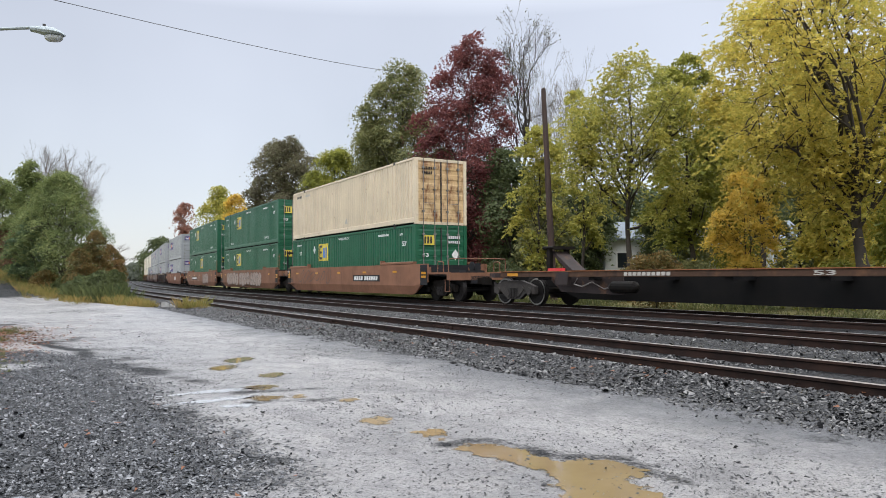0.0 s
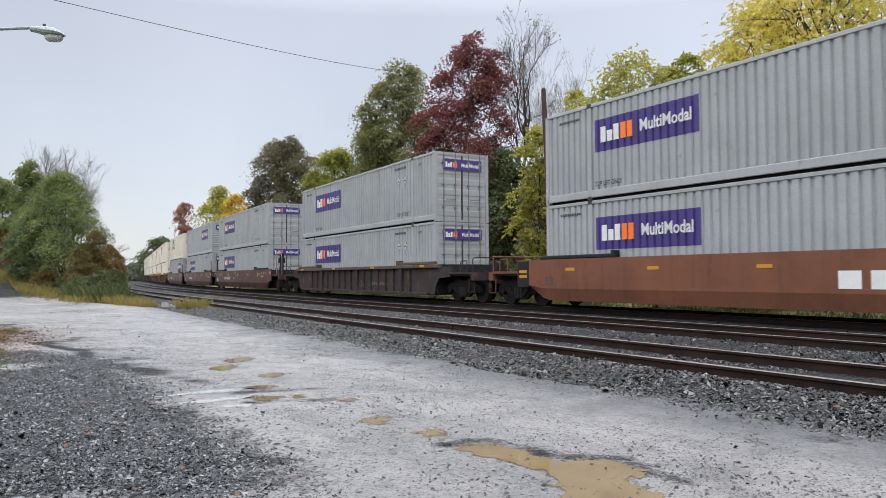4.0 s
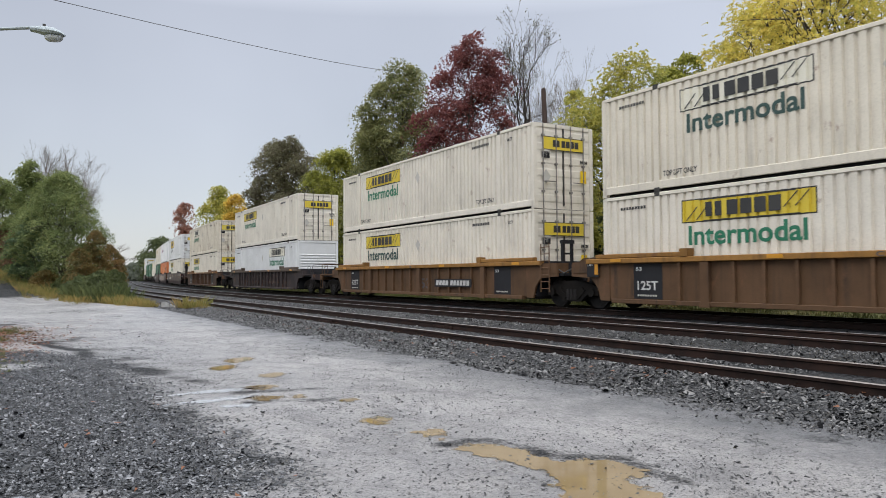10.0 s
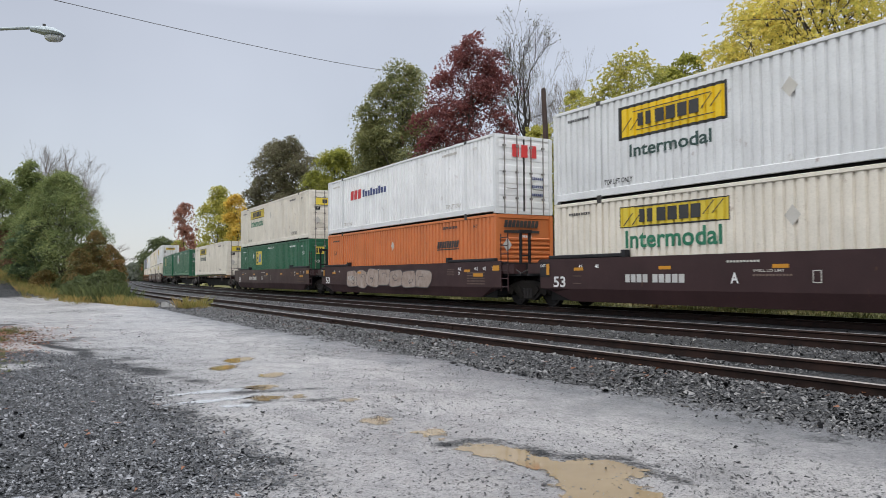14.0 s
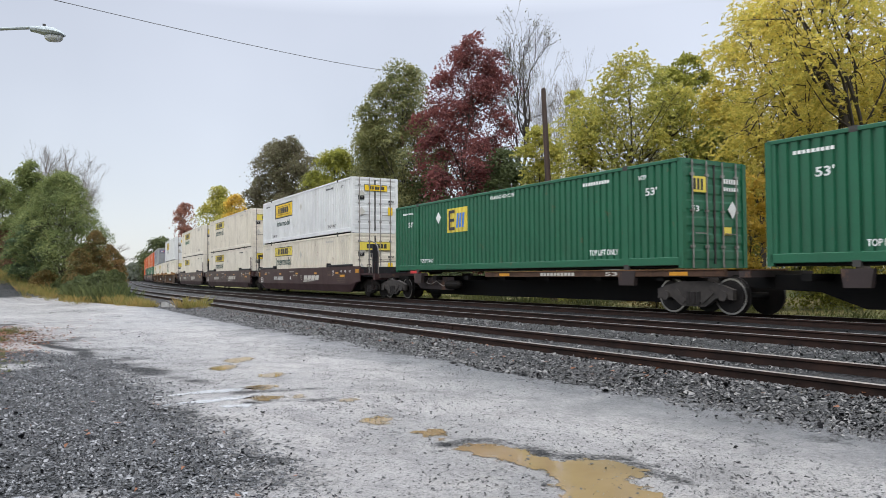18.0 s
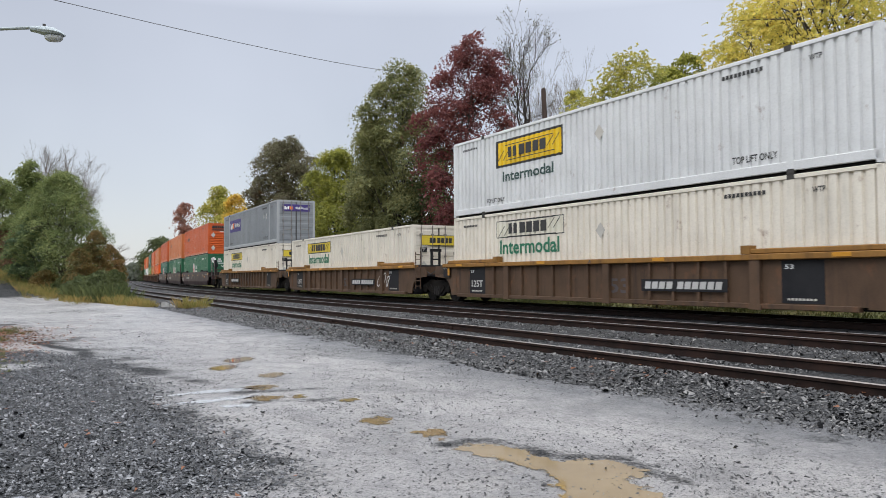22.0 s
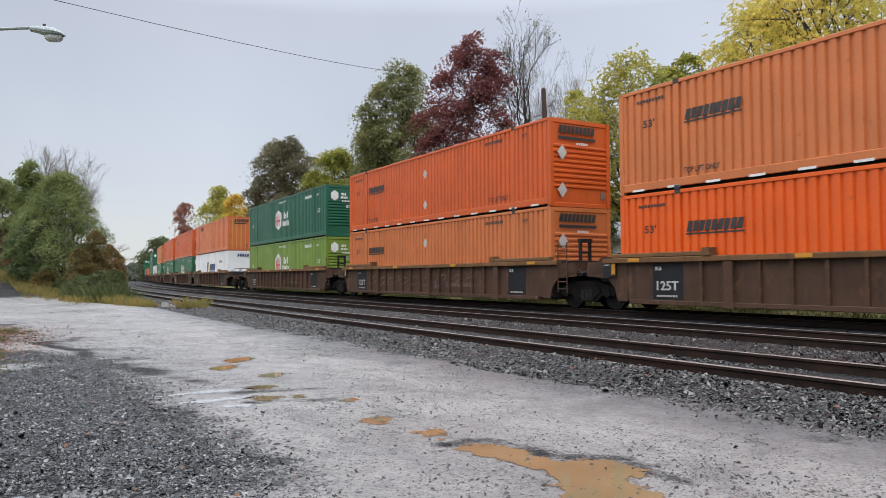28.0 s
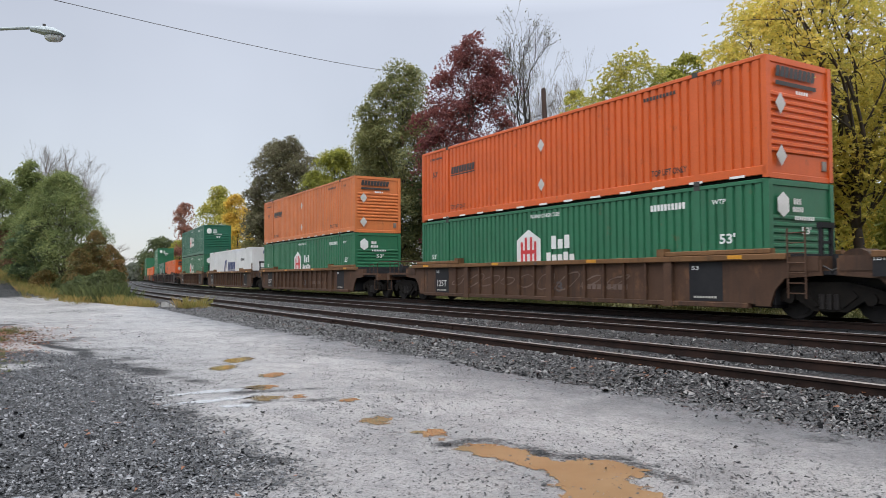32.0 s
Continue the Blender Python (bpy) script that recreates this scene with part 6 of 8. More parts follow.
def express(box, x0, end_panel):
    """A purple sign with white and orange bars and one word."""
    part("sign_field", cached("express %.1f" % x0, lambda: skin(x0, x0 + 3.76, 1.42, 2.38, 0.006)), M["purple"], box, "purple name board")
    put(box, "name_mark", bars(3, 0.78, 0.46, 0, 0.2, (1, 0.7, 1)), "mark", x0 + 0.25, 1.68, PLANE - 0.01)
    put(box, "name_mark", bars(2, 0.5, 0.46, 0, 0.2), "orangemark", x0 + 1.05, 1.68, PLANE - 0.01)
    put(box, "lettering", text("MultiModal", 1.75, 0.34), "mark", x0 + 1.78, 1.76, PLANE - 0.01)
    if end_panel:
        end_put(box, "sign_field", cached("end_purple", lambda: shape([(0, 0), (1.9, 0), (1.9, 0.46), (0, 0.46)])), "purple", -0.95, 2.16)
        end_put(box, "name_mark", bars(3, 0.34, 0.22, 0, 0.2, (1, 0.7, 1)), "mark", -0.82, 2.27).location.x += 0.004
        end_put(box, "name_mark", bars(2, 0.22, 0.22, 0, 0.2), "orangemark", -0.46, 2.27).location.x += 0.004
        end_put(box, "lettering", text("MultiModal", 0.85, 0.17), "mark", -0.05, 2.3).location.x += 0.004
    for q in (4.7, 5.35):
        put(box, "placard_border", cached("diamond_rim", lambda: shape([(0, -0.25), (0.195, 0), (0, 0.25), (-0.195, 0)])), "black", q, 2.0)
        put(box, "diamond_placard", cached("diamond_small", lambda: shape([(0, -0.22), (0.17, 0), (0, 0.22), (-0.17, 0)])), "placard", q, 2.0, PLANE - 0.004)
        put(box, "placard_band", bars(1, 0.2, 0.05, 0, 0), "black", q - 0.1, 1.97, PLANE - 0.006)


def emp_mark(box, field):
    part("sign_field", cached("emp field", lambda: skin(-3.65, -2.17, 1.55, 2.5, 0.006)), M[field], box, "square name board")
    dark = "black"
    put(box, "name_mark", cached("emp bar a", lambda: Geo().box(0, 0, 0, 0.12, 0.001, 0.78).box(0.12, 0, 0, 0.44, 0.001, 0.12).box(0.12, 0, 0.33, 0.4, 0.001, 0.45).box(0.12, 0, 0.66, 0.44, 0.001, 0.78)), dark, -3.52, 1.64, PLANE - 0.01)
    put(box, "name_mark", bars(3, 0.62, 0.56, 0.12, 0.35), "blue" if field == "lemon" else dark, -2.98, 1.72, PLANE - 0.01)
    put(box, "diamond_placard", cached("diamond", lambda: None), "mark" if field == "lemon" else "red", -4.33 if field == "lemon" else -1.5, 2.2 if field == "lemon" else 1.85)
    put(box, "lettering", text("WARNING HIGH CUBE", 1.5, 0.13), "mark", -0.68, 2.58)
    put(box, "lettering", text("53'", 0.42, 0.22), "mark", -6.9, 1.95)
    put(box, "lettering", text("53'", 0.42, 0.22), "mark", 6.8, 2.0)
    end_put(box, "sign_field", cached("emp end", lambda: shape([(0, 0), (0.55, 0), (0.55, 0.42), (0, 0.42)])), field, -0.92, 2.02)
    end_put(box, "name_mark", bars(3, 0.42, 0.3, 0, 0.35), dark, -0.86, 2.08).location.x += 0.004
    end_put(box, "number_mark", bars(6, 0.62, 0.13), "mark", 0.35, 2.3)
    end_put(box, "number_mark", bars(6, 0.62, 0.1), "mark", 0.35, 2.1)
    end_put(box, "lettering", text("53", 0.3, 0.16), "mark", -0.95, 1.5)
    end_put(box, "diamond_placard", cached("diamond", lambda: None), "mark", 0.7, 1.6)
    end_put(box, "notice", cached("notice", lambda: None), "lemon", 0.3, 0.9)


def snow_line(box, x0, z0):
    """The haulier's slanting black name, as bars over a line."""
    put(box, "name_mark", bars(9, 1.66, 0.27, 0.25, 0.14), "black", x0, z0 + 0.08)
    put(box, "name_line", bars(1, 1.72, 0.045, 0.25, 0), "black", x0 - 0.02, z0)


def hauler(box, x0=-5.8, nose=True):
    snow_line(box, x0, 1.7)
    for z in (0.75, 2.05):
        put(box, "diamond_placard", cached("diamond_small", lambda: shape([(0, -0.22), (0.17, 0), (0, 0.22), (-0.17, 0)])), "placard", -0.18, z)
    for k in range(13):
        put(box, "reflector", bars(1, 0.42, 0.06, 0, 0), "mark", -7.6 + k * 1.22, 0.07, -HW - 0.004)
    if nose:
        end_put(box, "name_mark", bars(9, 1.55, 0.26, 0.2, 0.14), "black", -0.95, 2.42)
        end_put(box, "name_line", bars(1, 1.6, 0.1, 0, 0), "black", -0.95, 2.22)
        for z in (0.55, 1.78):
            end_put(box, "diamond_placard", cached("diamond_big", lambda: shape([(0, -0.26), (0.2, 0), (0, 0.26), (-0.2, 0)])), "placard", -0.82, z).location.x += 0.03
        end_put(box, "number_mark", bars(5, 0.5, 0.08), "mark", -0.2, 2.06).location.x += 0.02


def house_mark(box, hexagon, high=False):
    """A white gabled or six-sided mark with red bars, and bars for the name."""
    z = 0.0
    if hexagon:
        pts = [(-1.5, 1.12), (-0.86, 0.86), (-0.2, 1.12), (-0.2, 1.9), (-0.86, 2.16), (-1.5, 1.9)]
    else:
        pts = [(-1.53, 1.0), (-0.24, 1.0), (-0.24, 1.87), (-0.88, 2.21), (-1.53, 1.87)]
    put(box, "house_mark", cached("house mark %d" % hexagon, lambda: shape(pts)), "mark", 0, z)
    for x, top in ((-1.3, 1.8), (-1.08, 1.95), (-0.8, 1.95), (-0.58, 1.8)):
        put(box, "red_bar", bars(1, 0.12, top - 1.1, 0, 0), "red", x, 1.1, PLANE - 0.006)
    put(box, "red_bar", bars(1, 0.84, 0.12, 0, 0), "red", -1.3, 1.4, PLANE - 0.008)
    put(box, "name_mark", bars(3, 0.95, 0.42, 0, 0.25, (1, 0.7, 1)), "mark", 0.3, 1.52)
    put(box, "name_mark", bars(5, 1.4, 0.36, 0, 0.22, (1, 0.8, 0.8)), "mark", 0.05, 1.05)
    put(box, "lettering", text("WARNING HIGH CUBE", 1.5, 0.13), "mark", -0.78, 2.56)
    put(box, "lettering", text("53'", 0.45, 0.25), "mark", 6.7, 1.42)
    put(box, "lettering", text("53'", 0.4, 0.2), "mark", -7.3, 1.35)
    put(box, "lettering", text("WTP", 0.4, 0.12), "mark", 6.5, 2.4)
    put(box, "number_mark", bars(10, 1.2, 0.17), "mark", 4.5, 2.38)
    hexa = [(0.25 * math.sin(a), 0.3 * math.cos(a)) for a in np.linspace(0, 2 * math.pi, 7)[:-1]]
    end_put(box, "hex_mark", cached("hex end", lambda: shape(hexa)), "mark", -0.78, 2.3).location.x += 0.02
    end_put(box, "name_mark", bars(3, 0.3, 0.14, 0, 0.25), "mark", -0.38, 2.32).location.x += 0.02
    end_put(box, "name_mark", bars(5, 0.42, 0.12, 0, 0.22), "mark", -0.42, 2.14).location.x += 0.02
    end_put(box, "lettering", text("53'", 0.4, 0.18), "mark", -0.1, 1.62).location.x += 0.02
    end_put(box, "number_mark", bars(9, 0.8, 0.09), "mark", -0.35, 1.95).location.x += 0.02


def marked(key):
    """One container of each look; the others are copies of it."""
    looks = {
        "beige": ("beige", "beige", "door", "cream-beige container with heavily rusted doors"),
        "emp": ("emp", "emp", "door", "dark green corrugated container with a yellow name board"),
        "empw": ("emp", "emp", "door", "dark green corrugated container with a white name board"),
        "fed": ("grey", "grey", "door", "light grey corrugated container with purple name boards"),
        "fedn": ("grey", "grey", "nose", "light grey corrugated container with a ribbed closed end"),
        "fedd": ("midgrey", "midgrey", "nose", "darker grey corrugated container with a purple name board"),
        "fedg": ("steel", "grey", "door", "mid-grey corrugated container with purple name boards"),
        "jbn": ("white", "white", "door", "clean white corrugated container with a bordered yellow sign"),
        "jby": ("ivory", "ivory", "door", "ivory corrugated container with a yellow sign and green lettering"),
        "jbk": ("ivory", "ivory", "door", "ivory corrugated container with a yellow sign and dark lettering"),
        "jbc": ("cream", "cream", "door", "cream corrugated container with a faded yellow sign"),
        "jbw": ("cream", "cream", "door", "cream corrugated container with a pale outlined sign"),
        "jbp": ("white", "white", "nose", "white corrugated container with a pale sign and closed end"),
        "jbq": ("ivory", "ivory", "door", "ivory corrugated container with a pale outlined sign and green lettering"),
        "jbr": ("stained", "stained", "door", "rust-stained cream container with a pale sign"),
        "jbs": ("ivory", "ivory", "door", "ivory corrugated container with a yellow sign only"),
        "xpo": ("snow", "white", "door", "white corrugated container with red and dark name bars"),
        "sch": ("orange", "orange", "nose", "orange corrugated container with black name bars"),
        "scf": ("flame", "flame", "nose", "bright orange corrugated container with black name bars"),
        "sct": ("tan", "tan", "nose", "faded orange corrugated container with black name bars"),
        "scx": ("tan", "tan", "nose", "faded orange corrugated container with black name bars near its end"),
        "sco": ("old", "old", "nose", "weathered orange container with wide upright ribs and rust"),
        "hub": ("hub", "hub", "nose", "green corrugated container with a white gabled mark"),
        "hubt": ("teal", "teal", "nose", "blue-green corrugated container with white marks"),
        "hubl": ("lime", "lime", "nose", "lime green corrugated container with a white gabled mark"),
        "hubh": ("deep", "deep", "nose", "deep green corrugated container with a white six-sided mark"),
        "swift": ("snow", "snow", "nose", "clean white container with a navy and gold mark"),
        "swifg": ("white", "white", "nose", "greyish white container with dark name bars"),
    }
    paint, edge, end, label = looks[key]
    box = thing("shipping_container", label, "container", "containers on the train")
    wide = key == "sco"
    box_frame(box, M[paint], M[edge], wide)
    if end == "door":
        box_doors(box, M["rusty" if key == "beige" else paint], M[edge])
    else:
        box_nose(box, M[paint], M[edge], "upright" if wide else "plain" if key.startswith("swif") else "level")
    if key.startswith("jb"):
        style = {"jbn": "new", "jby": "yellow", "jbk": "yellow", "jbc": "lemon", "jbw": "pale", "jbp": "pale", "jbq": "pale", "jbr": "pale", "jbs": "yellow"}[key]
        word = {"jbn": "inkdark", "jby": "ink", "jbk": "inkdark", "jbc": "inkdark", "jbw": "inkdark", "jbp": "ink", "jbq": "ink", "jbr": "ink", "jbs": ""}[key]
        hunt(box, style, word, 6.88 if key == "jbp" else 0.0)
        small_marks(box, "black" if key != "jbc" else "faint", False)
        if end == "door":
            hunt_end(box, {"yellow": "straw", "new": "yellow", "lemon": "lemon", "pale": "lemon"}[style], key == "jbn")
    elif key.startswith("fed"):
        express(box, 2.0 if key in ("fedd", "fedn") else -5.83, True)
        small_marks(box, "black", False)
    elif key.startswith("emp"):
        emp_mark(box, "mark" if key == "empw" else "lemon")
        small_marks(box, "mark", False)
    elif key == "beige":
        put(box, "number_mark", bars(8, 0.9, 0.14), "black", -7.4, 2.5)
        put(box, "worn_mark", cached("worn", lambda: shape([(-0.2, 0), (0.2, 0), (0.0, 0.3)])), "faint", 0.4, 0.5)
        put(box, "number_mark", bars(10, 1.1, 0.14), "faint", -6.2, 2.5)
        end_put(box, "number_mark", bars(6, 0.5, 0.12), "plate", -0.95, 2.4)
        end_put(box, "number_mark", bars(6, 0.5, 0.12), "plate", -0.95, 2.2)
    elif key == "xpo":
        put(box, "name_mark", bars(3, 1.4, 0.46, 0.1, 0.25), "red", -5.0, 1.66)
        put(box, "name_mark", bars(9, 2.7, 0.36, 0, 0.25, (1, 0.75, 0.75)), "navy", -3.5, 1.7)
        end_put(box, "name_mark", bars(3, 1.2, 0.46, 0, 0.25), "red", -0.55, 2.1)
        for z in (0.7, 1.0, 1.3):
            end_put(box, "number_mark", bars(6, 0.6, 0.1), "navy", 0.3, z)
        small_marks(box, "faint", False)
    elif key.startswith("sc"):
        if key == "sco":
            snow_line(box, -5.2, 2.3)
            end_put(box, "name_mark", bars(7, 1.2, 0.26, 0.2), "black", -0.75, 2.4)
            end_put(box, "name_line", bars(1, 1.0, 0.08, 0, 0), "black", -0.75, 2.26)
        else:
            hauler(box, 3.85 if key == "scx" else -5.8)
            small_marks(box, "black", False)
            put(box, "lettering", text("53'", 0.4, 0.22), "black", -7.2, 1.8)
    elif key.startswith("hub"):
        house_mark(box, key in ("hubh", "hubt"))
    elif key.startswith("swif"):
        put(box, "shield_mark", cached("shield", lambda: shape([(0, 0), (0.5, 0), (1.1, 0.45), (1.1, 0.98), (0.3, 0.95)])), "navy", -1.75, 1.12)
        put(box, "shield_stripe", cached("stripe", lambda: shape([(0.25, 0), (0.5, 0), (0.95, 0.45), (0.7, 0.9)])), "lemon" if key == "swift" else "faint", -1.6, 1.16, PLANE - 0.006)
        put(box, "name_mark", bars(5, 2.7, 0.62, 0.22, 0.1), "navy", -0.3, 1.28)
        put(box, "name_line", bars(1, 2.75, 0.05, 0, 0), "navy", -0.35, 1.18)
        put(box, "number_mark", bars(10, 1.25, 0.17), "black", 4.4, 1.95)
        put(box, "lettering", text("53'", 0.4, 0.2), "black", 6.9, 0.6)
        put(box, "diamond_outline", cached("diamond", lambda: None), "faint", 2.4 + 2.6, 1.2)
        end_put(box, "name_mark", bars(5, 1.0, 0.24, 0.2), "navy", -0.5, 2.4).location.x += 0.02
        end_put(box, "number_mark", bars(10, 1.4, 0.12), "plate", -0.5, 0.35).location.x += 0.02
    return box


# ---- the train: well cars, flat cars and trucks ----
WHEEL_R = 0.4825
AXLE = 0.89


def truck_under(car, x, cast="frame", bright=False):
    """A two-axle truck: its frames, bolster and springs; each wheel pair turns."""
    t = part("truck", cached("bolster", lambda: Geo().box(-0.22, -1.0, 0.42, 0.22, 1.0, 0.78).wheel(-0.3, 0.3, 0.2, 0, 0.8, 10)), M[cast], car, "grimy cast steel truck", (x, 0, 0))
    outline = [(-1.16, 0.40), (-1.16, 0.66), (-0.86, 0.76), (-0.42, 0.86), (0.42, 0.86), (0.86, 0.76), (1.16, 0.66), (1.16, 0.40), (0.72, 0.46), (0.36, 0.22), (-0.36, 0.22), (-0.72, 0.46)]
    for y in (-1.02, 1.02):
        f = part("side_frame", cached("side_frame", lambda: Geo().slab(outline, -0.075, 0.075).slab([(-0.62, 0.56), (-0.3, 0.30), (-0.22, 0.36), (-0.5, 0.68)], -0.11, 0.11).slab([(0.62, 0.56), (0.3, 0.30), (0.22, 0.36), (0.5, 0.68)], -0.11, 0.11).wheel(-0.13, 0.13, 0.13, -AXLE, 0.5, 12).wheel(-0.13, 0.13, 0.13, AXLE, 0.5, 12)), M[cast], t, "", (0, y, 0))
        g = part("spring_nest", cached("spring_nest", lambda: Geo().tube([(-0.16, 0, 0.27), (-0.16, 0, 0.6)], 0.07, 8).tube([(0, 0, 0.27), (0, 0, 0.6)], 0.07, 8).tube([(0.16, 0, 0.27), (0.16, 0, 0.6)], 0.07, 8)), M["wheel"], t, "", (0, y * 1.06, 0))
    for x2 in (-AXLE, AXLE):
        def wheels():
            g = Geo().tube([(0, -0.85, 0), (0, 0.85, 0)], 0.09, 10)
            for y in (-1, 1):
                g.wheel(y * 0.80, y * 0.69, WHEEL_R - 0.02, 0, 0, 22).wheel(y * 0.69, y * 0.665, WHEEL_R + 0.02, 0, 0, 22).wheel(y * 0.82, y * 0.80, WHEEL_R - 0.10, 0, 0, 16).wheel(y * 0.85, y * 0.82, 0.16, 0, 0, 12)
                for k in range(4):
                    a = k * math.pi / 2
                    g.wheel(y * 0.828, y * 0.82, 0.035, 0.25 * math.cos(a), 0.25 * math.sin(a), 8)
            return g
        w = part("wheelset", cached("wheelset", wheels), M["wheel"], t, "steel wheels on a turning axle", (x2, 0, WHEEL_R))
        w["spins"] = 1
        if bright:
            part("rim", cached("wheel_rim", lambda: Geo().loft([[(q * math.cos(2 * math.pi * k / 24), -0.803, q * math.sin(2 * math.pi * k / 24)) for k in range(24)] for q in (WHEEL_R - 0.025, WHEEL_R - 0.075)])), M["tread"], w, "bright worn rim")
    return t


def rungs(x, w, z0, z1, n, y):
    g = Geo().tube([(x, y, z0), (x, y, z1)], 0.02, 6).tube([(x + w, y, z0), (x + w, y, z1)], 0.02, 6)
    for k in range(n):
        z = z0 + (z1 - z0) * (k + 0.5) / n
        g.tube([(x, y, z), (x + w, y, z)], 0.015, 6)
    return g


def car_end(car, way, kind_, paint, trim, black):
    """What lies beyond the well at one end: deck, end beam, truck, ladder and coupler or pivot."""
    q = 1 if way > 0 else -1
    reach = 9.62 if kind_ == "joint" else 11.2
    def deck():
        g = Geo().box(8.2, -1.28, 1.02, reach - 0.12, 1.28, 1.1)
        g.box(8.2, -0.45, 0.72, reach - 0.05, 0.45, 1.02).box(8.22, -1.36, 0.95, 8.5, 1.36, 1.5).box(8.14, -1.3, 0.26, 8.2, 1.3, 1.02)
        return g
    mirror = (0, 0, 0 if q > 0 else math.pi)
    part("end_deck", cached("end_deck_" + kind_, deck), black, car, "", None, mirror)
    if kind_ == "joint":
        part("end_beam", cached("joint_beam", lambda: Geo().box(8.5, -1.42, 1.1, 9.3, -0.9, 1.42).box(8.5, 0.9, 1.1, 9.3, 1.42, 1.42).wheel(-0.35, 0.35, 0.4, 9.5, 1.2, 14)), trim, car, "", None, mirror)
    else:
        part("end_beam", cached("end_beam", lambda: Geo().box(10.9, -1.42, 0.86, 11.15, 1.42, 1.16).box(8.5, -1.42, 1.1, 9.1, -1.1, 1.4).box(8.5, 1.1, 1.1, 9.1, 1.42, 1.4).box(9.1, -1.42, 1.1, 11.0, -1.3, 1.18).box(9.1, 1.3, 1.1, 11.0, 1.42, 1.18)), trim, car, "", None, mirror)
        part("coupler", cached("coupler", lambda: Geo().box(11.1, -0.14, 0.7, 11.65, 0.14, 0.95).box(11.55, -0.2, 0.68, 11.78, 0.12, 0.98)), M["frame"], car, "", None, mirror)
        def hand():
            g = Geo()
            for y in (-1.36, 1.36):
                g.tube([(10.95, y, 1.15), (10.95, y, 1.62), (11.0, y * 0.98, 1.7), (11.05, y * 0.6, 1.72)], 0.02, 6)
                g.tube([(10.1, y, 1.15), (10.1, y, 1.55), (10.15, y, 1.6), (10.5, y, 1.6), (10.55, y, 1.55), (10.55, y, 1.15)], 0.018, 6)
            g.tube([(11.05, -0.82, 1.72), (11.05, 0.82, 1.72)], 0.02, 6)
            return g
        part("handrail", cached("handrail", hand), trim, car, "", None, mirror)
        if paint in (M["plum"], M["maroon"]):
            def tall_rail():
                g = Geo().tube([(10.2, -1.3, 1.1), (10.2, -1.3, 2.55), (10.27, -1.3, 2.68), (10.42, -1.3, 2.72), (10.85, -1.26, 2.62), (11.03, -1.23, 2.45), (11.1, -1.22, 2.2), (11.1, -1.22, 1.15)], 0.028, 8)
                return g.tube([(10.65, -1.34, 1.15), (10.65, -1.34, 2.15)], 0.022, 6).tube([(10.2, -1.3, 1.85), (10.65, -1.34, 1.85)], 0.016, 6)
            part("railing", cached("tall_rail", tall_rail), M["bar"], car, "pale steel railing", None, mirror)
            part("brake_post", cached("brake_post", lambda: Geo().box(10.0, -1.05, 1.1, 10.12, -0.8, 2.6).box(9.95, -1.12, 1.95, 10.15, -0.73, 2.3).box(9.5, -0.9, 1.1, 10.0, 0.4, 1.5)), black, car, "", None, mirror)
        part("brake_stand", cached("brake_stand", lambda: Geo().box(9.7, 0.5, 1.1, 9.95, 0.8, 1.55).wheel(0.44, 0.48, 0.2, 9.8, 1.42, 16).box(9.2, -0.9, 1.1, 9.9, -0.2, 1.3).box(10.2, -0.4, 1.1, 10.7, 0.5, 1.25)), black, car, "", None, mirror)
        part("step", cached("step", lambda: Geo().tube([(10.75, -1.4, 0.9), (10.75, -1.4, 0.42), (11.1, -1.4, 0.42), (11.1, -1.4, 0.9)], 0.018, 6).tube([(10.75, 1.4, 0.9), (10.75, 1.4, 0.42), (11.1, 1.4, 0.42), (11.1, 1.4, 0.9)], 0.018, 6)), trim, car, "", None, mirror)
    if kind_ == "joint" and q > 0:
        smooth = paint in (M["plum"], M["maroon"], M["tanwell"], M["brownwell"])
        top = 2.5 if smooth else 2.05
        part("ladder", cached("ladder %.1f" % top, lambda: rungs(8.62, 0.42, 0.5, top, 7, -1.47)), trim, car)
        part("platform_post", cached("platform_post %.1f" % top, lambda: Geo().box(9.05, -1.0, 1.1, 9.13, -0.92, top + 0.1).box(9.05, -0.62, 1.1, 9.13, -0.54, top + 0.1).box(9.03, -1.02, top, 9.16, -0.52, top + 0.12).box(9.05, -1.0, 1.7, 9.11, -0.54, 1.76)), black, car, "black upright frame over the pivot")
        part("brake_hose", cached("pivot_hose", lambda: Geo().tube([(8.6, -1.2, 1.35), (8.9, -1.3, 1.2), (9.2, -1.32, 1.28), (9.5, -1.25, 1.1), (9.8, -1.15, 1.25)], 0.022, 6)), M["seal"], car)
    elif kind_ == "joint":
        panel = part("end_panel", cached("pivot_panel", lambda: Geo().box(-8.6, -1.474, 0.98, -8.12, -1.466, 1.46)), M["plate"], car, "black end panel")
        part("reflector", cached("pivot_reflector", lambda: Geo().box(-8.28, -1.482, 1.05, -8.14, -1.476, 1.4)), M["amber"], panel)
        part("lettering", text("125T", 0.24, 0.09), M["mark"], panel, "", (-8.57, -1.478, 1.3))
    if kind_ == "end" or q < 0:
        truck_under(car, q * (8.077 + (1.62 if kind_ == "joint" else 1.75)))


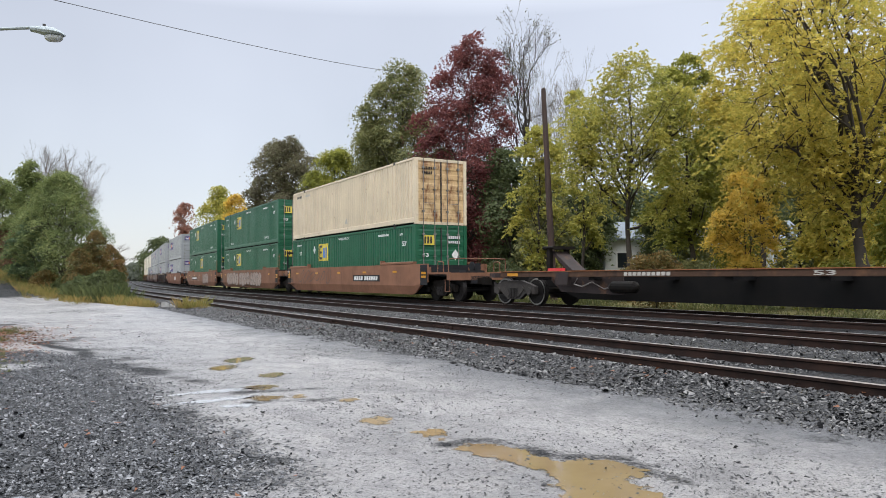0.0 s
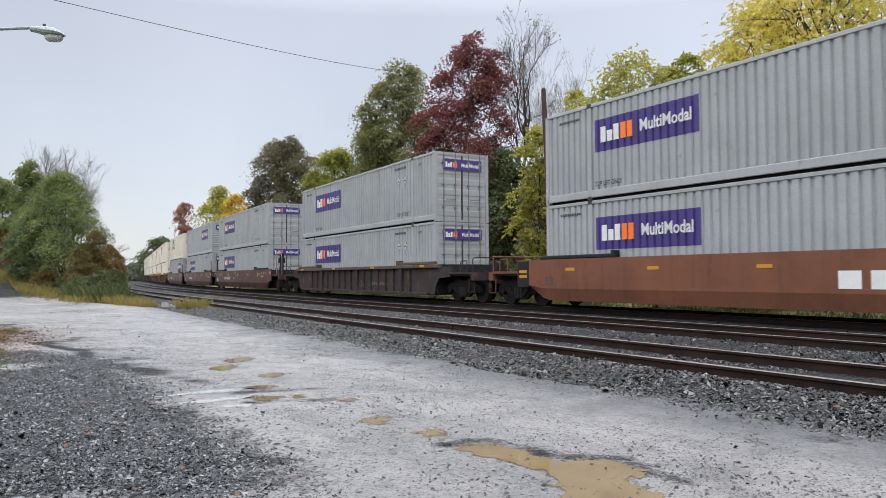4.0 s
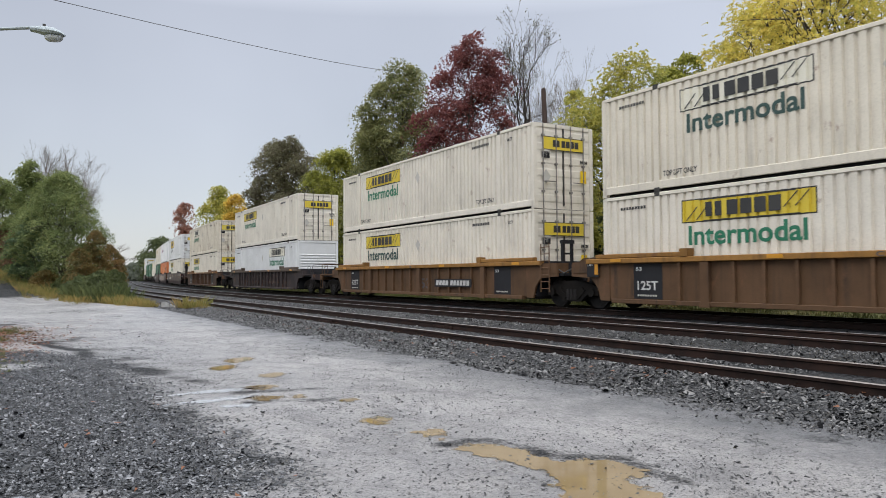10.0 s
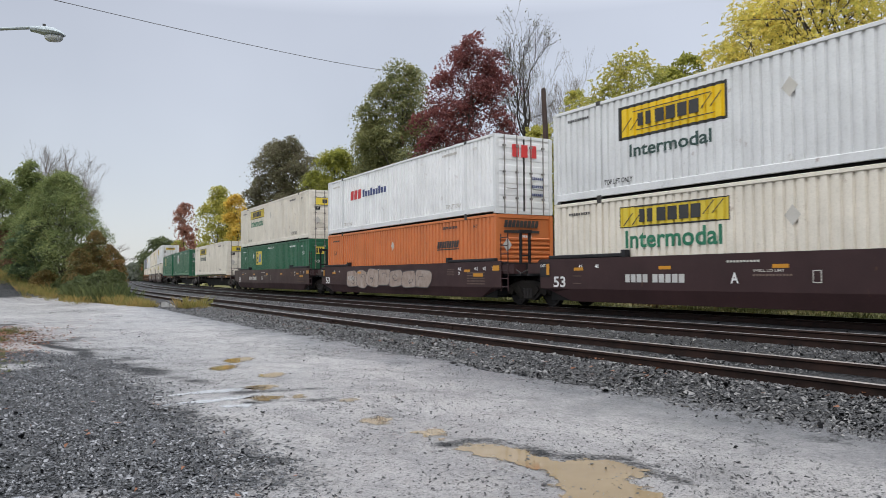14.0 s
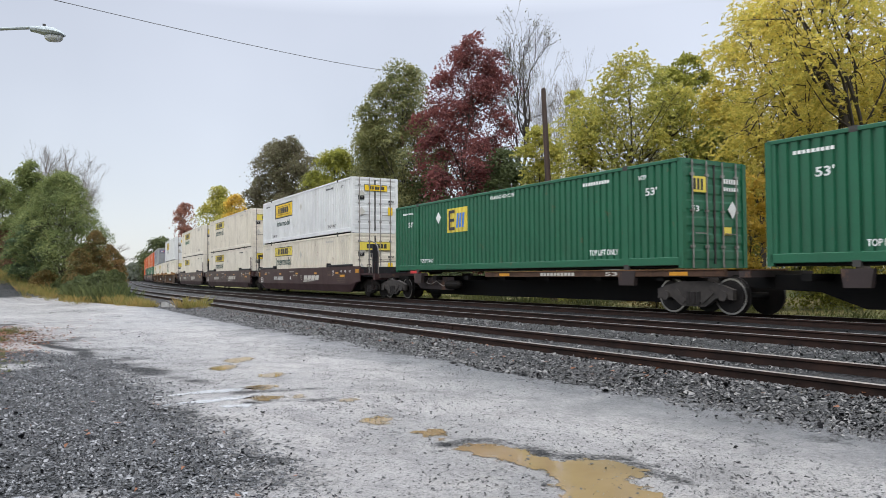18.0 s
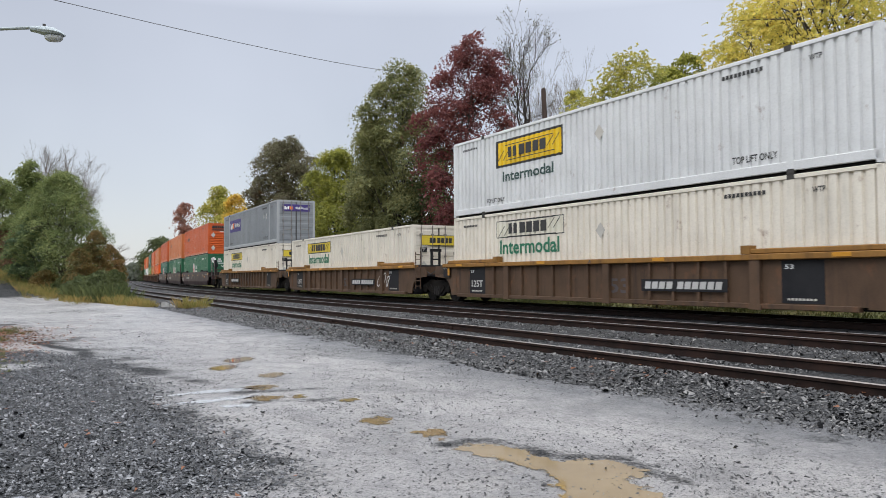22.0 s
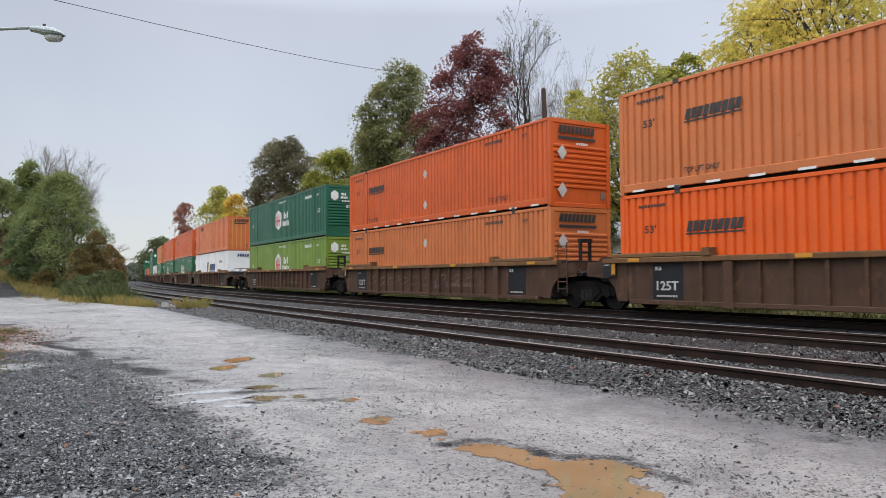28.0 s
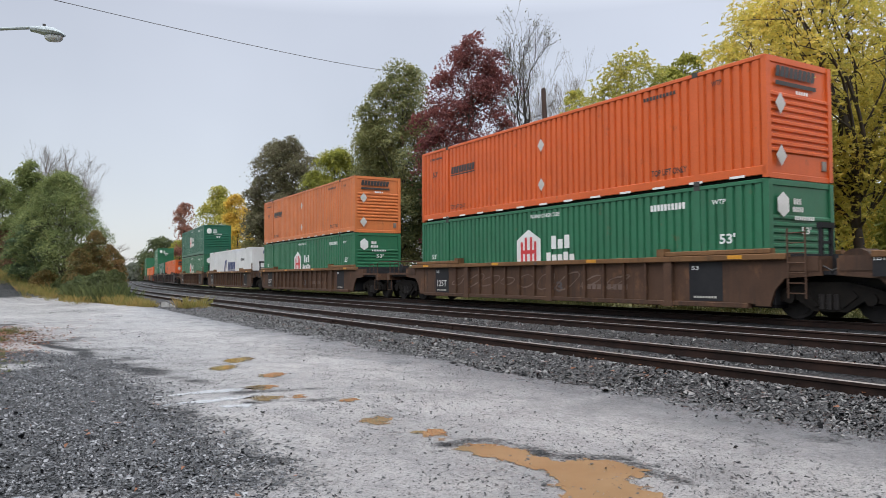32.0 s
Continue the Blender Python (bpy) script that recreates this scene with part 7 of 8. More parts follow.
def smooth_car(name, label, paint, front, rear):
    """A well car with plain plated sides, bent in at the foot and cut up at the ends."""
    car = thing("well_car", label, "well car", "cars of the train")
    P = M[paint]
    def side(low, high):
        sect = [(-1.46, 1.54), (-1.40, 1.54), (-1.40, 0.62), (-1.30, 0.30), (-1.30, 0.24), (-1.36, 0.24), (-1.46, 0.62)]
        cut = {"joint": ((7.2, 0.24), (8.05, 0.5), (8.6, 0.62)), "end": ((7.85, 0.24), (8.2, 0.32), (8.95, 0.74), (9.42, 0.8))}
        xs = [(-x, foot) for x, foot in reversed(cut[low])] + list(cut[high])
        return Geo().loft([[(x, y, max(z, foot)) for y, z in sect] for x, foot in xs], True)
    for y in (1, -1):
        low, high = (rear, front) if y > 0 else (front, rear)
        part("side_plate", cached("smooth_side %s %s" % (low, high), lambda: side(low, high)), P, car, "", None, (0, 0, 0 if y > 0 else math.pi))
        for x in (-1, 1):
            part("top_ledge", cached("top_ledge", lambda: Geo().soft_box(-1.62, -0.09, 0, 1.62, 0.09, 0.11, 0.02).box(-1.66, -0.1, 0, -1.5, 0.1, 0.2)), M["plate"] if paint != "tanwell" else P, car, "", (x * 6.55, y * 1.38, 1.545), (0, 0, 0 if x > 0 else math.pi))
    for x, y in ((1, 1), (1, -1), (-1, 1), (-1, -1)):
        part("end_shield", cached("end_shield", lambda: Geo().box(-0.55, -0.015, 0.25, 0.55, 0.015, 0.75)), M["dark"], car, "", (x * 7.65, y * 1.32, 0))
    part("well_floor", cached("well_floor", lambda: Geo().box(-8.2, -1.3, 0.26, 8.2, 1.3, 0.34)), M["dark"], car)
    if paint in ("tanwell", "brownwell"):
        for x in (8.3 if front == "joint" else 9.1, -8.3 if rear == "joint" else -9.1):
            panel = part("end_panel", cached("end_panel", lambda: Geo().box(-0.3, -0.004, 0.66, 0.3, 0.004, 1.5)), M["plate"], car, "black end panel", (x, -1.466, 0))
            for z in (1.0, 1.16):
                part("reflector", cached("panel_reflector", lambda: Geo().box(-0.2, -0.004, -0.05, 0.2, 0.004, 0.05)), M["amber"], panel, "", (0, -0.006, z))
    for k in range(5):
        part("reflector", cached("reflector", lambda: Geo().box(-0.2, -0.004, -0.045, 0.2, 0.004, 0.045)), M["amber"], car, "", (-6.8 + 3.3 * k, -1.466, 1.22))
    car_end(car, 1, front, P, P, M["plate"])
    car_end(car, -1, rear, P, P, M["plate"])
    return car


def ribbed_car(name, label, paint, sill, front, rear):
    """A well car with upright stakes on its sides, deep sills, and arches over the trucks."""
    car = thing("well_car", label, "well car", "cars of the train")
    P, Q = M[paint], M[sill]
    for y in (1, -1):
        tw = (0, 0, 0 if y < 0 else math.pi)
        part("side_plate", cached("ribbed_side", lambda: Geo().box(-7.75, -1.38, 0.34, 7.75, -1.33, 1.40)), P, car, "", None, tw)
        part("top_sill", cached("top_sill", lambda: Geo().soft_box(-8.6, -1.52, 1.36, 8.6, -1.33, 1.50, 0.015)), Q, car, "", None, tw)
        part("bottom_sill", cached("bottom_sill", lambda: Geo().soft_box(-7.6, -1.48, 0.24, 7.6, -1.3, 0.36, 0.012)), P, car, "", None, tw)
        for way in (1, -1):
            part("arch_plate", cached("arch_plate %d" % way, lambda: Geo().slab([(way * a, b) for a, b in ((7.75, 0.3), (8.12, 0.3), (8.24, 0.66), (8.5, 0.94), (9.35, 1.0), (9.35, 1.36), (7.75, 1.36))], -1.40, -1.34)), P, car, "", None, tw)
        for k in range(18 if y < 0 else 0):
            if k % 6 == 3:
                part("stake", cached("wide_stake", lambda: Geo().soft_box(-0.13, -1.50, 0.30, 0.13, -1.38, 1.36, 0.01).box(-0.16, -1.51, 0.22, 0.16, -1.40, 0.34)), P, car, "", (-6.85 + 0.806 * k, 0, 0), tw)
            elif 0 < k < 17 and (paint == "slate" or abs(abs(-6.85 + 0.806 * k) - 6.35) > 0.58):
                part("stake", cached("stake", lambda: Geo().soft_box(-0.04, -1.47, 0.36, 0.04, -1.38, 1.36, 0.01)), P, car, "", (-6.85 + 0.806 * k, 0, 0), tw)
        for x in (-1, 1):
            part("top_ledge", cached("ribbed_ledge", lambda: Geo().soft_box(-1.62, -0.09, 0, 1.62, 0.09, 0.12, 0.02).box(1.45, -0.14, 0, 1.7, 0.12, 0.2)), Q, car, "", (x * 6.6, y * 1.40, 1.505), (0, 0, math.pi if x > 0 else 0))
    part("well_floor", cached("well_floor", lambda: None), M["dark"], car)
    for x, w in ((-6.35, "125T"), (6.35, "")) if paint != "slate" else ():
        pl = part("data_panel", cached("data_panel", lambda: Geo().box(-0.5, -1.386, 0.38, 0.5, -1.382, 1.34)), M["plate"], car, "black data panel", (x, 0, 0))
        if w:
            part("lettering", text("125T", 0.72, 0.25), M["placard"], pl, "", (-0.36, -1.39, 0.62))
        part("lettering", text("53", 0.22, 0.1), M["mark"], pl, "", (-0.42, -1.39, 1.15))
        part("number_mark", bars(8, 0.7, 0.05), M["faint"], pl, "", (-0.36, -1.39, 0.45))
    for k in range(4):
        part("reflector", cached("reflector", lambda: None), M["amber"], car, "", (-7.4 + 4.9 * k, -1.526, 1.44))
    car_end(car, 1, front, P, P, M["plate"])
    car_end(car, -1, rear, P, P, M["plate"])
    return car


def flat_car(label, front, rear, long=10.3, laden=True):
    """A low spine car: a deep centre beam under narrow side sills and cross arms."""
    car = thing("spine_car", label, "flat car", "cars of the train")
    hl = long
    part("centre_beam", cached("centre_beam", lambda: Geo().slab([(-hl + 0.3, 0.72), (-7.4, 0.62), (-6.4, 0.26), (6.4, 0.26), (7.4, 0.62), (hl - 0.3, 0.72), (hl - 0.3, 1.02), (-hl + 0.3, 1.02)], -0.3, 0.3)), M["dark"], car)
    for y in (-1, 1):
        back = -1.0 if laden else -hl + 1.0
        part("side_sill", cached("side_sill %.1f" % back, lambda: Geo().soft_box(back, -0.06, 0.98, hl - 1.0, 0.06, 1.15, 0.012)), M["umber"], car, "", (0, y * 1.22, 0))
        part("sill_cap", cached("sill_cap %.1f" % back, lambda: Geo().box(back, -0.09, 1.15, hl - 1.0, 0.07, 1.175)), M["umbersill"] if laden else M["rustcap"], car, "rust-orange edge of the deck", (0, y * 1.22, 0))
    for k in range(7):
        part("cross_arm", cached("cross_arm", lambda: Geo().box(-0.12, -1.2, 0.88, 0.12, 1.2, 1.04)), M["dark"], car, "", (-7.2 + 2.4 * k, 0, 0))
    for x in (-LIFT, LIFT):
        for y in (-1.23, 1.23):
            part("pedestal", cached("pedestal", lambda: Geo().slab([(-0.28, 0.74), (0.28, 0.74), (0.34, 1.14), (-0.34, 1.14)], -0.07, 0.07)), M["slate"], car, "", (x, y, 0))
    for x in (0.2 if laden else -8.6, 7.9):
        part("reflector", cached("sill_mark", lambda: Geo().box(-0.3, -0.004, -0.05, 0.3, 0.004, 0.05)), M["amber"], car, "", (x, -1.286, 1.06))
    part("number_mark", bars(10, 1.7, 0.1, 0.1, 0.25), M["faint"], car, "", (2.2 if laden else -3.4, -1.288, 1.015))
    part("lettering", text("53", 0.5, 0.11), M["faint"], car, "", (5.2 if laden else 2.2, -1.288, 1.01))
    if rear == "end":
        part("hitch_post", cached("hitch_post", lambda: Geo().slab([(-0.1, 1.1), (0.1, 1.1), (0.08, 1.95), (-0.08, 1.95)], -0.45, -0.3).slab([(-0.1, 1.1), (0.1, 1.1), (0.08, 1.95), (-0.08, 1.95)], 0.3, 0.45).soft_box(-0.25, -0.5, 1.92, 0.3, 0.5, 2.02, 0.03)), M["frame"], car, "raised trailer hitch", (-hl + 2.6, 0, 0))
        part("hitch_brace", cached("hitch_brace", lambda: Geo().slab([(0.05, 1.75), (0.1, 1.85), (1.05, 1.2), (0.9, 1.12)], -0.3, 0.3)), M["slate"], car, "", (-hl + 2.6, 0, 0))
        part("side_panel", cached("spine_panel", lambda: Geo().slab([(0, 0.86), (0.5, 0.5), (3.2, 0.45), (3.2, 0.98), (0, 0.98)], -0.9, -0.86)), M["slate"], car, "", (-hl + 3.3, 0, 0))
        part("hose", cached("spine_hose", lambda: Geo().tube([(0, -0.95, 0.95), (-0.1, -1.0, 0.75), (0.3, -1.02, 0.68), (0.7, -1.0, 0.82), (1.2, -0.98, 0.62), (1.7, -0.95, 0.72)], 0.02, 6)), M["bar"], car, "pale looping brake hose", (-hl + 4.6, 0, 0))
        part("reservoir", cached("reservoir", lambda: Geo().tube([(0, -0.95, 0.68), (0.15, -0.95, 0.68), (1.0, -0.95, 0.68), (1.15, -0.95, 0.68)], [0.06, 0.17, 0.17, 0.06], 12)), M["frame"], car, "", (-hl + 6.0, 0, 0))
        part("red_block", cached("red_block", lambda: Geo().box(0, -1.3, 1.15, 0.6, -1.1, 1.26)), M["red"], car, "red-painted block", (-hl + 3.6, 0, 0))
    if front == "end":
        truck_under(car, hl - 1.5, "truckgrey", True)
        part("coupler", cached("spine_coupler", lambda: Geo().box(hl - 0.3, -0.14, 0.72, hl + 0.3, 0.14, 0.96)), M["frame"], car)
    truck_under(car, -hl + (1.5 if rear == "end" else 0.0), "truckgrey", True)
    part("end_beam", cached("spine_end", lambda: Geo().box(-hl + 0.3, -1.25, 0.96, -hl + 0.6, 1.25, 1.12).box(hl - 0.6, -1.25, 0.96, hl - 0.3, 1.25, 1.12)), M["slate"], car)
    return car


def side_mark(car, data, mat, x, z, y=-1.468, label="", name="number_mark"):
    return part(name, data, M[mat], car, label, (x, y, z))


def scribble(car, x0, x1, z0, z1, mat, seed, y, n=5, label="spray-painted loops"):
    """Painted tags: thick looping strokes, not words."""
    rr = random.Random(seed)
    w = (x1 - x0) / n
    for k in range(n):
        g = Geo()
        cx, cz = x0 + w * (k + 0.5), (z0 + z1) / 2
        h = (z1 - z0) / 2
        pts, a0 = [], rr.uniform(0, 6)
        wave, far_ = rr.choice((2, 3)), rr.uniform(0.7, 1.1)
        for i in range(22):
            a = a0 + i * 0.43
            r_ = far_ * (1 + 0.25 * math.sin(a * wave + k))
            pts.append((cx + 0.48 * w * r_ * math.cos(a), cz + h * 0.85 * r_ * math.sin(a + 0.3 * wave)))
        for i, (px, pz) in enumerate(pts):
            q = pts[min(i + 1, len(pts) - 1)]
            o_ = pts[max(i - 1, 0)]
            dx, dz = q[0] - o_[0], q[1] - o_[1]
            ln = math.hypot(dx, dz) + 1e-6
            t = 0.016 + 0.009 * math.sin(i)
            g.v += [(px - dz / ln * t, 0, pz + dx / ln * t), (px + dz / ln * t, 0, pz - dx / ln * t)]
        g.f += [(2 * i, 2 * i + 1, 2 * i + 3, 2 * i + 2) for i in range(len(pts) - 1)]
        part("spray_tag", g, M[mat], car, label, (0, y - 0.0004 * k, 0))


def stroke(pts, t, closed=False):
    """A painted line of even width along points in x and z."""
    p = np.array(pts, float)
    d = np.roll(p, -1, 0) - np.roll(p, 1, 0) if closed else np.gradient(p, axis=0)
    d /= np.linalg.norm(d, axis=1)[:, None] + 1e-9
    g, m = Geo(), len(p)
    for (x, z), (dx, dz) in zip(p, d):
        g.v += [(x - dz * t, 0, z + dx * t), (x + dz * t, 0, z - dx * t)]
    g.f = [(2 * i, 2 * i + 1, 2 * ((i + 1) % m) + 1, 2 * ((i + 1) % m)) for i in range(m if closed else m - 1)]
    return g


def fill_tag(car, x0, x1, z0, z1, seed, y, n=5, fill="tag"):
    """Swollen sprayed shapes side by side, each filled pale and drawn round in black."""
    rr = random.Random(seed)
    w = (x1 - x0) / n
    for k in range(n):
        cx, cz = x0 + w * (k + 0.5), (z0 + z1) / 2 + rr.uniform(-0.05, 0.05)
        hw, hh, p1, p2, lean_ = w * 0.58, (z1 - z0) / 2 * rr.uniform(0.88, 1.05), rr.uniform(0, 6), rr.uniform(0, 6), rr.uniform(-0.08, 0.12)
        ring = []
        for a in np.linspace(0, 2 * math.pi, 41)[:-1]:
            q = 1 + 0.07 * math.sin(2 * a + p1) + 0.11 * math.sin(3 * a + p2)
            ca, sa = math.cos(a), math.sin(a)
            ring.append((cx + hw * q * math.copysign(abs(ca) ** 0.62, ca) + lean_ * sa, cz + hh * (0.93 + 0.05 * math.sin(4 * a + p1)) * math.copysign(abs(sa) ** 0.62, sa)))
        letter = part("spray_letter", shape(ring), M[fill], car, "pale spray-painted shape", (0, y - 0.0012 * k, 0))
        part("spray_outline", stroke(ring, 0.017, True), M["tagdark"], letter, "black sprayed outline", (0, -0.0008, 0))
        for _ in range(2):
            a0, lx, lz = rr.uniform(0, 6), cx + rr.uniform(-0.15, 0.15) * w, cz + rr.uniform(-0.35, 0.35) * hh
            curl = [(lx + hw * 0.28 * math.cos(a0 + i * 0.4), lz + hh * 0.24 * math.sin(a0 + i * 0.4)) for i in range(rr.randint(5, 13))]
            part("spray_stroke", stroke(curl, 0.014), M["tagdark"], letter, "", (0, -0.0009, 0))


# offset of the box's leading end, car style, ends (e: own truck and coupler, j: joint), lower box, upper box
UNITS = [
    (-348.79, "tan", "ej", "emp", "beige"), (-329.53, "tan", "jj", "emp", "emp"), (-310.29, "tan", "je", "emp", "emp"),
    (-286.69, "brown", "ee", "fed", "fed"), (-263.48, "slate", "ee", "fed", "fed"),
    (-240.13, "maroon", "ej", "fed", "fed"), (-220.79, "maroon", "jj", "fed", "fedn"), (-201.46, "maroon", "je", "fedd", "jbw"),
    (-178.09, "ochre", "ej", "jbk", "jbk"), (-158.73, "ochre", "jj", "jby", "jbw"), (-139.38, "ochre", "je", "jbk", "jby"),
    (-116.0, "slate", "ee", "jbp", "jby"), (-92.62, "umber", "ee", "jby", "jbr"),
    (-69.11, "plum", "ej", "jby", "jbn"), (-49.76, "plum", "jj", "scx", "xpo"), (-30.58, "plum", "je", "emp", "jby"),
    (-9.28, "flat", "ej", "jbk", ""), (11.32, "flat", "jj", "empw", ""), (29.83, "flat", "je", "emp", ""),
    (50.9, "plum", "ej", "jbc", "jbn"), (70.29, "plum", "jj", "jbk", "jbc"), (89.71, "plum", "je", "jbs", "jby"),
    (113.16, "sand", "ej", "jbq", "jbn"), (132.65, "sand", "jj", "jby", ""), (151.94, "sand", "je", "jby", "fedg"),
    (175.45, "plum", "ej", "hub", "sch"), (194.48, "plum", "jj", "hub", "sct"), (213.47, "plum", "je", "hubt", "sch"),
    (237.25, "umber", "ej", "scf", "sct"), (256.44, "umber", "jj", "sct", "sch"), (275.96, "umber", "je", "hubl", "hubh"),
    (299.58, "umber", "ej", "swift", "sco"), (318.34, "umber", "jj", "hub", "sch"), (337.34, "umber", "je", "hub", "sch"),
    (360.55, "umber", "ej", "hub", "sct"), (380.0, "umber", "jj", "swifg", ""), (399.46, "umber", "je", "hub", "hubh"),
    (422.8, "slate2", "ej", "sch", ""), (442.2, "slate2", "jj", "hubt", ""), (461.6, "slate2", "je", "hub", "hub"),
]
tail = (("umber", "sch", ""), ("umber", "sct", ""), ("umber", "hub", "hub"), ("plum", "scf", ""), ("plum", "sch", "sch"), ("plum", "hub", "sct"), ("slate2", "jby", "jby"), ("umber", "sch", ""), ("umber", "hub", "sch"), ("plum", "jby", "jbn"), ("plum", "sch", "hub"), ("umber", "fed", "fed"))
for k, (style, low, high) in enumerate(tail):
    UNITS.append((485.0 + 23.4 * k, style, "ee", low, high))

def far_box(key):
    """A container that is only seen far down the line."""
    paint = {"sch": "orange", "sct": "tan", "scf": "flame", "hub": "hub", "hubt": "teal", "fed": "grey", "jby": "ivory", "jbn": "white"}[key]
    words = {"sch": "orange", "sct": "faded orange", "scf": "bright orange", "hub": "green", "hubt": "blue-green", "fed": "light grey", "jby": "ivory", "jbn": "white"}[key]
    box = thing("shipping_container", words + " corrugated container far down the train", "container", "containers on the train")
    part("side_wall", cached("near_wall_fine", lambda: None), M[paint], box)
    part("shell", cached("far_shell", lambda: Geo().box(-HL, -HW + 0.085, 0.02, HL, HW, BH)), M[paint], box)
    return box


def far_car(style):
    words = {"umber": "weathered brown", "plum": "dark maroon", "slate2": "dark grey"}[style]
    car = thing("well_car", words + " well car far down the train", "well car", "cars of the train")
    paint = M[{"umber": "umber", "plum": "plum", "slate2": "slate"}[style]]
    for y in (0, math.pi):
        part("side_plate", cached("ribbed_side", lambda: None), paint, car, "", None, (0, 0, y))
        part("top_sill", cached("top_sill", lambda: None), paint, car, "", None, (0, 0, y))
    part("end_deck", cached("far_deck", lambda: Geo().box(-11.3, -1.2, 0.7, 11.3, 1.2, 1.1)), M["plate"], car)
    truck_under(car, 9.8)
    truck_under(car, -9.8)
    return car


BOXES, CARS, MADE = [], [], {}
for k, (o, style, ends, low, high) in enumerate(UNITS):
    kinds = ["end" if c == "e" else "joint" for c in ends]
    far = k >= 40
    if far:
        car = far_car(style)
    elif style in ("tan", "brown", "maroon", "plum"):
        paint = {"tan": "tanwell", "brown": "brownwell", "maroon": "maroon", "plum": "plum"}[style]
        words = {"tan": "tan-brown", "brown": "red-brown", "maroon": "maroon", "plum": "dark maroon"}[style]
        car = smooth_car("well_car", words + " smooth-sided well car carrying containers", paint, *kinds)
    elif style == "flat":
        car = flat_car("low black spine car with ochre side sills", *kinds)
    else:
        paint, sill = {"slate": ("slate", "slatesill"), "slate2": ("slate", "slate"), "ochre": ("ochre", "sill"), "sand": ("drab", "sill"), "umber": ("umber", "umbersill")}[style]
        words = {"slate": "grey-brown", "slate2": "dark grey", "ochre": "ochre tan", "sand": "yellowish tan", "umber": "weathered brown"}[style]
        car = ribbed_car("well_car", words + " well car with upright side stakes, carrying containers", paint, sill, *kinds)
    CARS.append((car, o, 0.0))
    base = 1.19 if style == "flat" else 0.36
    for key, z in ((low, base), (high, base + BH)):
        if key:
            if far:
                box = far_box(key)
            elif key in MADE:
                box = copy_thing(MADE[key], Matrix.Identity(4))
            else:
                box = MADE[key] = marked(key)
            BOXES.append((box, o, z))
for back in (-348.79 - 23.6, -348.79 - 44.2):
    CARS.append((flat_car("empty low black spine car with ochre side sills", "end" if back > -380 else "joint", "end" if back > -380 else "joint", laden=False), back, 0.0))

